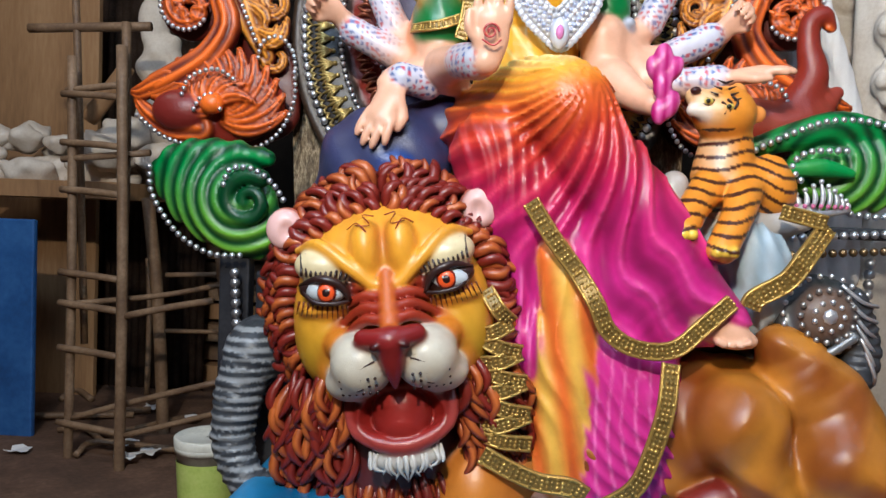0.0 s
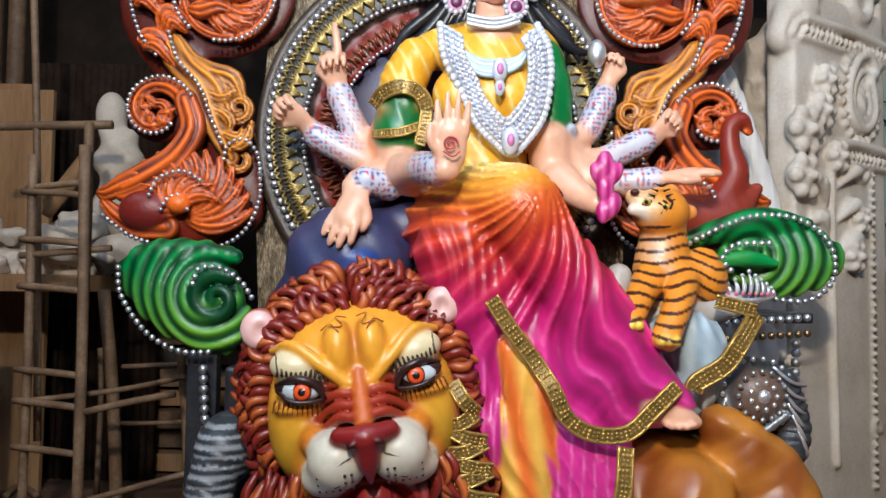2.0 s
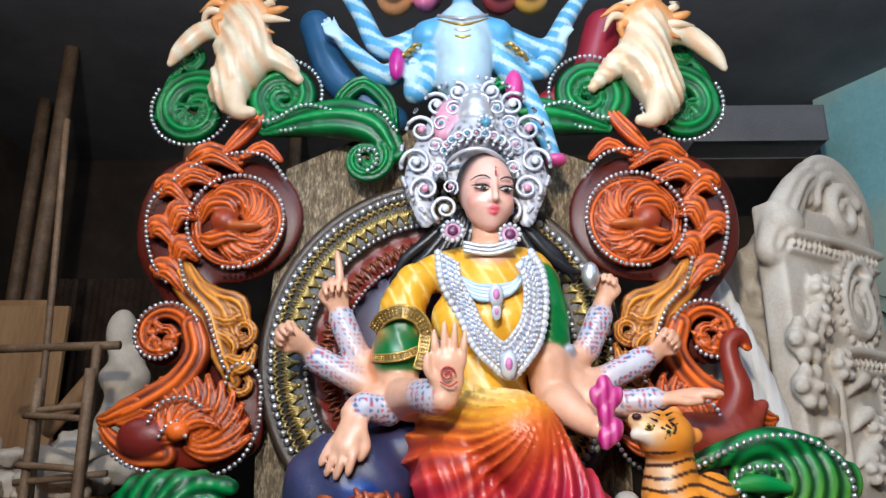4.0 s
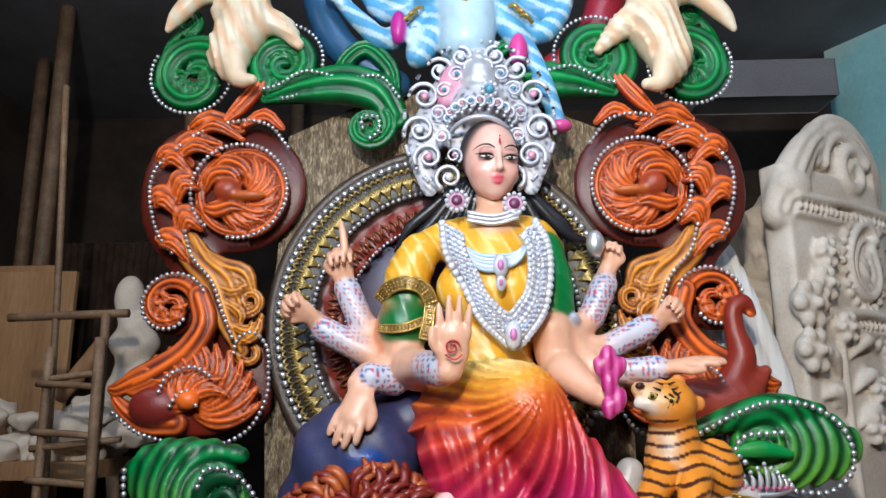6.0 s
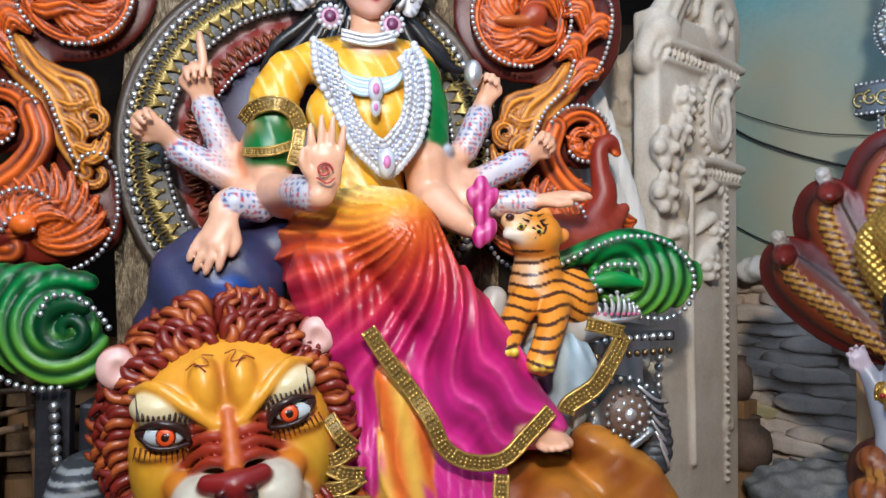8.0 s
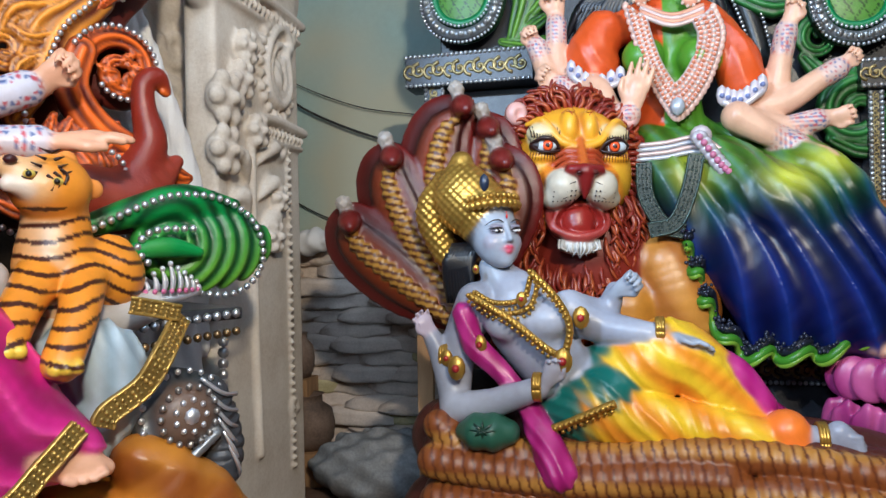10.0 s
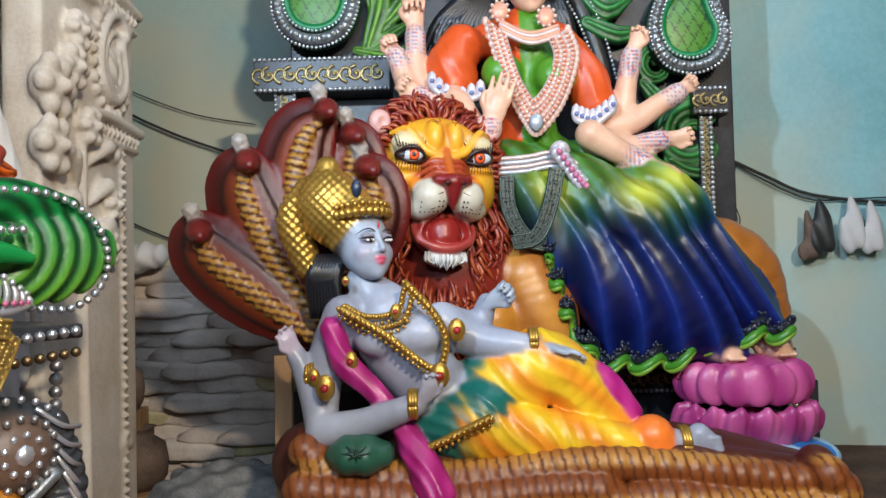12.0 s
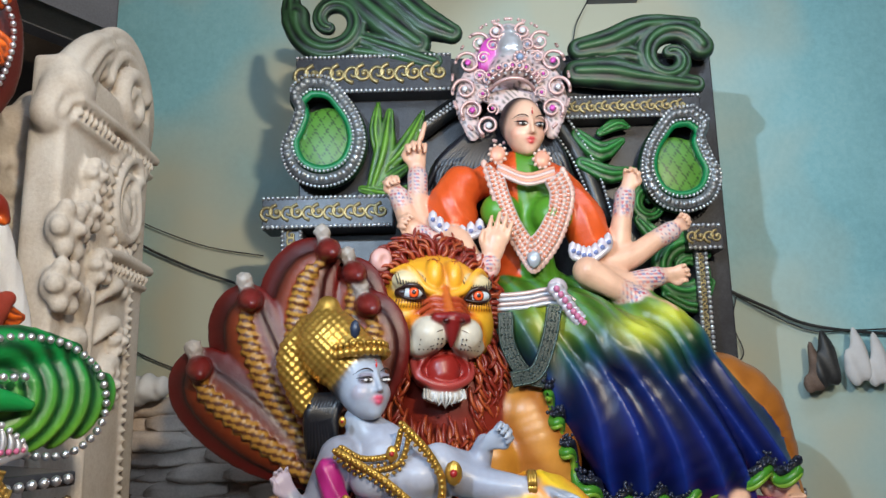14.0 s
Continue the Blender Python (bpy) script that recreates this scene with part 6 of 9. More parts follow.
TX = (0.93, 3.20, 1.68)[0]
S.limb([(0.99, 3.30, 1.89), (0.99, 3.30, 1.76), (0.98, 3.30, 1.61), (0.99, 3.30, 1.48)], [0.09, 0.11, 0.125, 0.08], belly, 0.03)
S.ball((0.96, 3.24, 1.90), (0.125, 0.11, 0.11), TIG, 0.03)
S.limb([(0.92, 3.20, 1.90), (0.86, 3.20, 1.94), (0.83, 3.20, 1.96)], [0.07, 0.05, 0.035], (0.75, 0.45, 0.2), 0.03)
S.limb([(0.82, 3.17, 1.90), (0.88, 3.17, 1.89)], [0.025, 0.03], (0.7, 0.6, 0.5), 0.02)
for q in [(1.09, 3.24, 1.90), (1.01, 3.24, 1.99)]:
    S.ball(q, (0.035, 0.02, 0.035), (0.8, 0.3, 0.06), 0.01)
for q in ([(0.91, 3.22, 1.60), (0.83, 3.10, 1.52), (0.755, 2.98, 1.42)], [(1.05, 3.22, 1.60), (0.99, 3.08, 1.50), (0.90, 2.96, 1.36)]):
    S.limb(q, [0.075, 0.062, 0.058], TIG, 0.02)
    for k in (-1, 0, 1):
        S.ball(np.array(q[-1]) + [k * 0.03, -0.04, -0.01], (0.022, 0.035, 0.025), (0.85, 0.55, 0.05), 0.008)
S.ball((1.15, 3.34, 1.6), (0.14, 0.15, 0.14), TIG, 0.04)
S.limb([(1.17, 3.30, 1.59), (1.20, 3.30, 1.69), (1.16, 3.30, 1.72)], [0.05, 0.04, 0.03], TIG, 0.02)


def stripes(V, tone):
    s = np.sin(V[:, 2] * 120 + 2.5 * np.sin(V[:, 0] * 22) + 10 * np.abs(V[:, 0] - TX))
    m = (s > 0.62) & (V[:, 2] < 1.83)
    tone[m] = (0.06, 0.015, 0.008)
    return tone


S.skin(p, stripes)
for q in [(0.87, 3.13, 1.93), (0.95, 3.13, 1.91)]:
    p.bead(q, 0.02, (0.7, 0.55, 0.1), squash=(1, 0.6, 0.7))
    p.bead(np.array(q) + [-0.004, -0.01, 0], 0.01, (0.01, 0.01, 0.01))
p.bead((0.825, 3.155, 1.975), 0.022, (0.05, 0.012, 0.012), squash=(1, 0.8, 0.7))
for k in range(5):
    for e in (-1, 1):
        o = np.array((0.93 + 0.012 * k * e, 3.125 + 0.004 * k, 2.0 - 0.022 * k))
        p.tube([o, o + [0.03 * e, 0.004, 0.012]], [0.006, 0.002], (0.03, 0.01, 0.01), sides=4, n=1)
for a in (-1, 0, 1):
    p.tube([(0.94, 3.13, 1.94), (0.96, 3.13, 1.92), (0.95, 3.13, 1.89)] + np.array([a * 0.02, 0, a * 0.01]), 0.006, (0.03, 0.01, 0.01), sides=4)
tagged(p.build("tiger_cub_statue", ENAMEL), "small striped orange tiger statue sitting on the throne arm", "statue")

# white drape with a gold edge under the tiger
p = Pile()
S = Sculpt(0.012)
S.limb([(0.98, 3.16, 1.36), (1.07, 3.16, 1.32), (1.10, 3.16, 1.19), (1.07, 3.16, 1.05)], [0.1, 0.14, 0.12, 0.05], lambda P_: np.array((0.42, 0.52, 0.6)) + np.outer(np.sin(P_[:, 0] * 80), (0.08, 0.08, 0.08)), 0.03, relief=folds((1, 0, 0.3), 60, 0.014), flat=((0, 1, 0), 0.6))
S.limb([(0.79, 3.30, 1.61), (0.77, 3.30, 1.51), (0.82, 3.30, 1.38), (1.05, 3.30, 1.43), (1.30, 3.30, 1.49)], [0.06, 0.08, 0.1, 0.1, 0.06], (0.5, 0.46, 0.42), 0.03)
S.skin(p)
trim(p, [(1.35, 3.15, 1.46), (1.23, 3.02, 1.35), (1.16, 3.02, 1.25), (1.05, 3.02, 1.18), (1.03, 3.02, 1.14)], 0.04)
trim(p, [(1.15, 3.10, 1.51), (1.24, 3.10, 1.49), (1.32, 3.10, 1.47)], 0.03)
tagged(p.build("drape", ENAMEL), "pale blue draped cloth with gilded edge over the throne arm", "drape")


# ---- first group: figures on the crest (each one plain mesh) ----
CREAM, CREAM_D = (0.8, 0.62, 0.42), (0.75, 0.33, 0.1)
for base, sg in (((-1.16, 3.62, 3.99), -1), ((1.15, 3.62, 3.92), 1)):
    c = np.array(base)
    S = Sculpt(0.011)
    cream = lambda P_: np.array(CREAM) + np.outer(np.sin(P_[:, 0] * 50 + P_[:, 2] * 34), (0.0, -0.09, -0.1))
    S.limb([c + [0.0, 0, 0.25], c + [-0.02 * sg, 0, 0.05], c + [0.06 * sg, 0, -0.15], c + [0.02 * sg, -0.03, -0.3]], [0.13, 0.15, 0.12, 0.06], cream, 0.04, relief=folds((0.9, 0, 0.4), 60, 0.016))
    S.limb([c + [-0.1, 0, 0.1], c + [-0.2 * sg, 0, 0.02], c + [-0.32 * sg, 0.02, -0.1]], [0.08, 0.07, 0.03], cream, 0.03, relief=folds((0.5, 0, 0.8), 70, 0.01))
    S.limb([c + [0.05, 0, 0.2], c + [0.22 * sg, 0, 0.22], c + [0.36 * sg, 0, 0.1], c + [0.42 * sg, 0, 0.0]], [0.07, 0.06, 0.05, 0.02], cream, 0.03)
    S.ball(c + [0, -0.02, 0.45], (0.1, 0.1, 0.12), CREAM, 0.03)
    S.limb([c + [-0.12, -0.03, 0.3], c + [0, -0.08, 0.36], c + [0.12, -0.03, 0.3]], [0.05, 0.05, 0.05], CREAM_D, 0.03)
    S.limb([c + [0.02 * sg, -0.05, -0.22], c + [-0.02 * sg, -0.07, -0.34], c + [-0.1 * sg, -0.09, -0.36]], [0.07, 0.05, 0.03], CREAM, 0.02)
    S.ball(c + [0, 0, 0.58], (0.11, 0.1, 0.08), (0.7, 0.5, 0.2), 0.03)
    p = Pile()
    S.skin(p)
    for k in range(10):
        a = k * 0.63
        p.tube([c + [0.1 * math.cos(a), -0.04, 0.3 + 0.05 * math.sin(a)], c + [0.2 * math.cos(a), -0.07, 0.3 + 0.1 * math.sin(a)], c + [0.27 * math.cos(a + 0.4), -0.04, 0.28 + 0.15 * math.sin(a + 0.4)]], [0.02, 0.025, 0.006], CREAM if k % 2 else CREAM_D)
    tagged(p.build("cream_figure_statue", ENAMEL), "cream plaster winged figure with orange folds on the throne crest", "statue", "crest figures")

p = Pile()
S = Sculpt(0.0115)
BLU, BLU_L = (0.12, 0.38, 0.66), (0.5, 0.68, 0.8)


def striped(P_):
    m = (np.sin(P_[:, 2] * 75 + P_[:, 0] * 40) > 0.35)[:, None]
    return np.where(m, BLU_L, BLU)


c = np.array((0.10, 3.62, 4.03))
S.limb([c + [0, 0, -0.15], c + [0, 0, 0.05], c + [0, 0, 0.2]], [0.16, 0.17, 0.12], BLU_L, 0.05)
S.limb([c + [-0.2, 0, 0.12], c + [0, 0, 0.17], c + [0.2, 0, 0.12]], 0.09, BLU, 0.05)
S.limb([c + [0, 0, 0.2], c + [0, 0, 0.34]], [0.07, 0.06], BLU, 0.03)
for pts in ([(-0.07, 3.66, 4.09), (-0.33, 3.66, 3.92), (-0.49, 3.66, 4.03), (-0.62, 3.66, 4.18)], [(0.28, 3.64, 4.07), (0.43, 3.64, 3.82), (0.52, 3.64, 3.62), (0.59, 3.64, 3.40)], [(0.28, 3.66, 4.12), (0.50, 3.66, 3.94), (0.62, 3.66, 4.04), (0.67, 3.66, 4.13)], [(-0.04, 3.62, 4.00), (-0.16, 3.62, 3.79), (-0.18, 3.62, 3.86), (-0.18, 3.62, 3.97)],
            [(-0.10, 3.70, 4.19), (-0.37, 3.70, 4.12), (-0.50, 3.70, 4.35), (-0.64, 3.70, 4.58)], [(0.32, 3.70, 4.18), (0.58, 3.70, 4.10), (0.72, 3.70, 4.32), (0.86, 3.70, 4.54)]):
    S.limb(pts, [0.085, 0.065, 0.055, 0.04], striped, 0.02)
for w, t in (((-0.61, 3.62, 4.14), (-0.71, 3.60, 4.29)), ((0.58, 3.60, 3.38), (0.65, 3.58, 3.33)), ((0.66, 3.62, 4.11), (0.73, 3.60, 4.22)), ((-0.18, 3.58, 3.80), (-0.18, 3.55, 3.98))):
    hand(S, w, t, (0, -1, 0.1), BLU_L, 0.3)
S.ball((0.38, 3.55, 3.78), (0.05, 0.05, 0.1), (0.65, 0.05, 0.3), 0.01)
S.ball((0.59, 3.55, 3.34), (0.06, 0.05, 0.035), (0.65, 0.08, 0.32), 0.01)
S.ball((-0.27, 3.55, 3.93), (0.045, 0.05, 0.1), (0.5, 0.02, 0.3), 0.01)
S.limb([(-0.79, 3.80, 4.34), (-0.64, 3.80, 3.97), (-0.30, 3.80, 3.71)], [0.1, 0.1, 0.08], (0.03, 0.1, 0.22), 0.03)
S.limb([(0.95, 3.80, 4.30), (0.81, 3.80, 3.94), (0.54, 3.80, 3.76)], [0.12, 0.1, 0.08], (0.3, 0.02, 0.04), 0.03)
S.skin(p)
H = Sculpt(0.009)
face(H, p, c + [0, -0.02, 0.5], 0.24, 0, BLU)
for dx, col, kind in ((-0.22, (0.6, 0.16, 0.3), 0), (0.22, (0.3, 0.05, 0.05), 1), (-0.4, (0.7, 0.3, 0.1), 1), (0.4, (0.75, 0.4, 0.06), 1)):
    q = c + [dx, 0.04, 0.42]
    if kind:
        H.ball(q, (0.11, 0.11, 0.12), col, 0.02)
        H.ball(q + [0, -0.1, -0.05], (0.06, 0.06, 0.05), tuple(np.array(col) * 0.7), 0.02)
        H.ball(q + [0, -0.14, -0.07], (0.035, 0.02, 0.02), (0.4, 0.02, 0.02), 0.01)
        for e in (-1, 1):
            H.ball(q + [0.1 * e, 0, 0.09], (0.035, 0.02, 0.04), col, 0.01)
            p.bead(q + [0.045 * e, -0.105, 0.02], 0.02, (0.7, 0.7, 0.6))
            p.bead(q + [0.045 * e, -0.12, 0.02], 0.009, (0.02, 0.01, 0.01))
    else:
        face(H, p, q, 0.2, -15, col)
    H.ball(q + [0, 0.02, 0.17], (0.11, 0.1, 0.07), GOLD, 0.01, leaf=0.6)
H.limb([c + [0, 0.03, 0.66], c + [0, 0.03, 0.8], c + [0, 0.03, 0.95]], [0.15, 0.12, 0.03], GOLD, 0.02, leaf=0.7)
H.skin(p)
for k in range(4):
    p.tube([c + [-0.14, -0.08, 0.2 - 0.03 * k], c + [0, -0.17, 0.12 - 0.04 * k], c + [0.14, -0.08, 0.2 - 0.03 * k]], 0.011, GOLD if k % 2 else SILV, 0.7)
for side in (-1, 1):
    for k in range(3):
        p.tube([c + [side * (0.24 + 0.03 * k), -0.07, 0.02 - 0.03 * k], c + [side * (0.27 + 0.03 * k), -0.1, 0.0 - 0.03 * k], c + [side * (0.3 + 0.03 * k), -0.06, -0.02 - 0.03 * k]], 0.012, GOLD, 0.7)
tagged(p.build("blue_deity_statue", ENAMEL), "blue many-headed plaster statue with striped arms above the crown", "statue")


# ---- second group: the throne ----
def bay(ob):
    """Sets a thing of the second bay into its place."""
    ob.matrix_world = G2
    return ob


throne2 = bay(tagged(empty("throne"), "dark throne with silver pearls and green paisley medallions", "throne"))
TB = 5.05
block("back_panel", (-1.02, 5.08, 0.95), (2.01, 5.16, 4.12), DARK_PAINT, throne2, 0.01, "black back panel")


def band(name, a, b, deep, rows=2, label=""):
    """A dark moulded beam with a pearl row along each edge and gilded leaf scrolls between."""
    a, b = np.array(a), np.array(b)
    lo, hi = np.minimum(a, b), np.maximum(a, b)
    lo[1], hi[1] = a[1], a[1] + deep
    ob = block(name, lo, hi, DARK_PAINT, throne2, 0.008, label)
    p = Pile()
    up = hi[2] - lo[2] > hi[0] - lo[0]
    if up:
        lines = [[(x, lo[1] - 0.004, lo[2] + 0.01), (x, lo[1] - 0.004, (lo[2] + hi[2]) / 2), (x, lo[1] - 0.004, hi[2] - 0.01)] for x in (lo[0] + 0.014, hi[0] - 0.014)]
    else:
        lines = [[(lo[0] + 0.01, lo[1] - 0.004, z), ((lo[0] + hi[0]) / 2, lo[1] - 0.004, z), (hi[0] - 0.01, lo[1] - 0.004, z)] for z in (lo[2] + 0.014, hi[2] - 0.014)]
    for ln in lines:
        p.beads(ln, 0.0145, 0.033, SILV, 0.9)
    tagged(p.build("pearl_string", ENAMEL, ob, "silver pearl edging"), kind="stuff")
    p = Pile()
    L = (hi[2] - lo[2]) if up else (hi[0] - lo[0])
    w = ((hi[0] - lo[0]) if up else (hi[2] - lo[2])) * 0.24
    for k in range(max(1, int(L / (2.6 * w)))):
        for s in (-1, 1):
            o = (k + 0.5) * 2.6 * w + s * 0.55 * w
            q = np.array([(lo[0] + hi[0]) / 2, lo[1] - 0.004, lo[2] + o] if up else [lo[0] + o, lo[1] - 0.004, (lo[2] + hi[2]) / 2])
            p.tube(spiral(q, w, 0.2 * w, 90 if s > 0 else -90, 1.2 * s, q[1], 12), np.linspace(0.25, 0.14, 12) * w, (0.42, 0.34, 0.16), 0.7, sides=5, n=2)
        p.bead(q, 0.3 * w, (0.45, 0.37, 0.18), 0.7)
    p.build("gilded_scrolls", ENAMEL_RELIEF, ob, "gilded leaf scrolls")
    return ob


band("cornice_beam", (-1.02, 4.92, 4.09), (0.10, 4.92, 3.80), 0.2)
band("cornice_beam", (0.90, 4.92, 3.73), (1.85, 4.92, 3.56), 0.2)
band("shelf_beam", (-1.22, 4.85, 3.03), (-0.32, 4.85, 2.80), 0.25)
band("shelf_beam", (1.66, 4.85, 2.77), (1.90, 4.85, 2.59), 0.25)
band("post", (-1.10, 4.90, 2.82), (-0.95, 4.90, 2.42), 0.15)
band("post", (1.71, 4.90, 2.61), (1.80, 4.90, 1.67), 0.15)
band("base_beam", (0.89, 4.75, 0.98), (2.24, 4.75, 0.80), 0.3)
block("base_block", tuple(np.array((-1.01, 4.80, 0.16)) * [1, 1, 0]), (2.38, 5.10, 0.85), DARK_PAINT, throne2, 0.01, "black throne base")
band("base_post", (2.13, 4.70, 1.07), (2.20, 4.70, 0.34), 0.2)


def paisley(c, s, flip):
    """A teardrop boss: green lattice inside, silver rim with studs, pearls round it."""
    c = np.array(c, float)
    f = -1 if flip else 1
    prof = [(-0.35, 0.95), (-0.62, 0.72), (-0.5, 0.42), (-0.62, 0.05), (-0.78, -0.35), (-0.55, -0.8), (0.0, -0.98), (0.55, -0.8), (0.8, -0.3), (0.7, 0.2), (0.4, 0.62), (0.1, 0.9), (-0.35, 0.95)]
    ln = np.array([[c[0] + f * x * s * 0.86, c[1], c[2] + z * s] for x, z in prof])
    S = Sculpt(0.012)
    S.limb(ln * [1, 1, 1], 0.15 * s, (0.006, 0.03, 0.012), 0.02, flat=((0, 1, 0), 0.55))
    S.ball(c + [0.05 * f * s, 0.02, -0.2 * s], (0.66 * s, 0.06, 0.72 * s), lambda P_: np.where(((np.abs(np.sin((P_[:, 0] + P_[:, 2] * 0.6) * 38)) < 0.16) | (np.abs(np.sin((P_[:, 0] - P_[:, 2] * 0.6) * 38)) < 0.16))[:, None], (0.02, 0.05, 0.01), (0.1, 0.26, 0.03)), 0.02)
    mid = c + (ln - c) * [0.78, 1, 0.78] + [0, -0.05, 0]
    S.limb(mid, 0.075 * s, (0.01, 0.2, 0.06), 0.01)
    p = Pile()
    S.skin(p)
    ob = p.build("paisley_medallion", ENAMEL_RELIEF, throne2, "green paisley boss with silver studs")
    p = Pile()
    rim = ln + [0, -0.06, 0]
    p.tube(rim, 0.11 * s, (0.3, 0.32, 0.34), 0.7, sides=8, n=6)
    q = smooth_line(rim + [0, -0.1 * s, 0], 3)
    for k in q[:-1]:
        p.bead(k, 0.075 * s, (0.36, 0.38, 0.38), 0.8, squash=(1, 0.5, 1))
        p.bead(k + [0, -0.035 * s, 0], 0.035 * s, SILV, 0.8, nu=6, nv=4)
    for g in (1.15, 0.84):
        p.beads(c + (rim - c) * [g, 1, g] + [0, -0.02, 0], 0.012, 0.028, SILV, 0.9)
    p.build("studded_rim", ENAMEL, ob, "silver studded rim with pearls")


paisley((-0.81, 4.93, 3.51), 0.37, False)
paisley((1.66, 4.93, 3.24), 0.34, True)


def acanthus(name, origin, lines, rim, crest, label):
    S = Sculpt(0.011)
    for pts, rad in lines:
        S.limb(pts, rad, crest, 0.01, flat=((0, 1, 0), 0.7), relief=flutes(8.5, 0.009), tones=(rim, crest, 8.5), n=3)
    p = Pile()
    S.skin(p)
    return p.build(name, ENAMEL_RELIEF, throne2, label)


OLIVE, OLIVE_L = (0.01, 0.05, 0.01), (0.16, 0.36, 0.03)
acanthus("acanthus", 0, [([(-0.47, 4.98, 3.12), (-0.39, 4.98, 3.37), (-0.35, 4.98, 3.67)], [0.05, 0.08, 0.03]), ([(-0.39, 4.97, 3.24), (-0.23, 4.97, 3.41), (-0.11, 4.97, 3.66)], [0.03, 0.07, 0.02]), ([(-0.43, 4.97, 3.33), (-0.45, 4.97, 3.54), (-0.43, 4.97, 3.73)], [0.03, 0.05, 0.02]),
                         ([(-0.43, 4.97, 3.12), (-0.31, 4.97, 3.20), (-0.19, 4.97, 3.28)], [0.03, 0.05, 0.02]), ([(-0.55, 4.97, 3.10), (-0.35, 4.97, 3.06), (-0.23, 4.97, 3.11)], [0.03, 0.05, 0.02])], OLIVE, OLIVE_L, "olive green acanthus leaf")
acanthus("acanthus", 0, [([(0.98, 4.98, 3.46), (1.13, 4.98, 3.33), (1.29, 4.98, 3.41)], [0.05, 0.08, 0.03]), ([(1.00, 4.97, 3.25), (1.20, 4.97, 3.16), (1.36, 4.97, 3.20)], [0.05, 0.07, 0.02]), ([(1.14, 4.97, 3.47), (1.26, 4.97, 3.53), (1.34, 4.97, 3.51)], [0.03, 0.05, 0.02]),
                         (spiral(np.array((1.46, 4.97, 2.94)), 0.14, 0.03, 0, 1.3), np.linspace(0.06, 0.03, 26)), (spiral(np.array((1.67, 4.97, 2.47)), 0.2, 0.05, 90, 1.2), np.linspace(0.08, 0.04, 26)),
                         ([(1.37, 4.97, 2.83), (1.48, 4.97, 2.71), (1.63, 4.97, 2.70), (1.81, 4.97, 2.58)], [0.04, 0.07, 0.07, 0.04]), ([(1.52, 4.97, 2.31), (1.71, 4.97, 2.23), (1.82, 4.97, 2.38)], [0.04, 0.06, 0.04])], OLIVE, (0.05, 0.26, 0.05), "green acanthus scrolls")
BG, BGL = (0.008, 0.01, 0.012), (0.05, 0.13, 0.05)
acanthus("crest_scroll", 0, [(spiral(np.array((-0.76, 4.95, 4.37)), 0.27, 0.06, 170, 1.2), np.linspace(0.1, 0.05, 26)), ([(-1.07, 4.95, 4.65), (-1.05, 4.95, 4.38), (-0.94, 4.95, 4.17)], [0.05, 0.09, 0.06]), ([(-0.89, 4.96, 4.69), (-0.63, 4.96, 4.59), (-0.38, 4.96, 4.36), (-0.14, 4.96, 4.17)], [0.06, 0.1, 0.13, 0.1]),
                             ([(-0.63, 4.95, 4.50), (-0.34, 4.95, 4.56), (-0.09, 4.95, 4.35), (0.11, 4.95, 4.25)], [0.05, 0.1, 0.12, 0.08]), ([(-0.55, 4.95, 4.23), (-0.30, 4.95, 4.13), (-0.02, 4.95, 4.03)], [0.06, 0.08, 0.07]), ([(-0.88, 4.98, 4.16), (-0.47, 4.98, 4.11), (0.02, 4.98, 3.96)], [0.06, 0.09, 0.07])], BG, BGL, "black-green crest scroll")
acanthus("crest_scroll", 0, [(spiral(np.array((1.67, 4.95, 4.01)), 0.24, 0.05, 20, 1.2), np.linspace(0.1, 0.05, 26)), ([(1.03, 4.96, 4.10), (1.26, 4.96, 4.15), (1.51, 4.96, 4.26), (1.86, 4.96, 4.27)], [0.09, 0.11, 0.1, 0.06]), ([(1.00, 4.96, 3.92), (1.24, 4.96, 3.91), (1.44, 4.96, 3.87), (1.84, 4.96, 3.81)], [0.1, 0.12, 0.1, 0.07]),
                             ([(1.17, 4.95, 4.04), (1.37, 4.95, 4.06), (1.53, 4.95, 3.99)], [0.05, 0.07, 0.04])], BG, BGL, "black-green crest scroll")
# beaded arch behind the hair
p = Pile()
arch = np.array([(-0.13, 4.98, 3.53), (0.10, 4.98, 3.70), (0.30, 4.98, 3.78), (0.71, 4.98, 3.68), (0.93, 4.98, 3.42), (1.06, 4.98, 3.12), (1.14, 4.98, 2.80)])
p.tube(arch + [0, 0.04, 0], 0.07, (0.02, 0.02, 0.02), n=5)
for o in (-0.05, 0.05):
    p.beads(arch + [o, -0.03, o], 0.013, 0.03, SILV, 0.9)
p.build("beaded_arch", ENAMEL, throne2, "black arch with silver pearls")

# lotus footstool on a blue base
p = Pile()
S = Sculpt(0.011)
c = np.array((1.70, 4.30, 0.94))
LP = lambda P_: np.array((0.44, 0.07, 0.24)) + np.outer(np.sin(P_[:, 0] * 26 + P_[:, 2] * 9), (0.1, 0.035, 0.06))
S.ball(c, (0.32, 0.22, 0.15), LP, 0.02)
for k in range(9):
    a = math.pi * (k / 8)
    q = c + [-0.3 * math.cos(a), -0.22 * math.sin(a), 0]
    S.ball(q + [0, 0.01, 0.0], (0.1, 0.045, 0.12), LP, 0.012)
    S.ball(q + [-0.05 * math.cos(a), -0.05 * math.sin(a), -0.22], (0.075, 0.05, 0.13), LP, 0.02, (28, 0, 0), relief=lambda P_: 0.006 * np.sin(P_[:, 0] * 95))
S.ball(c + [0, 0, -0.28], (0.36, 0.26, 0.12), LP, 0.02)
S.skin(p)
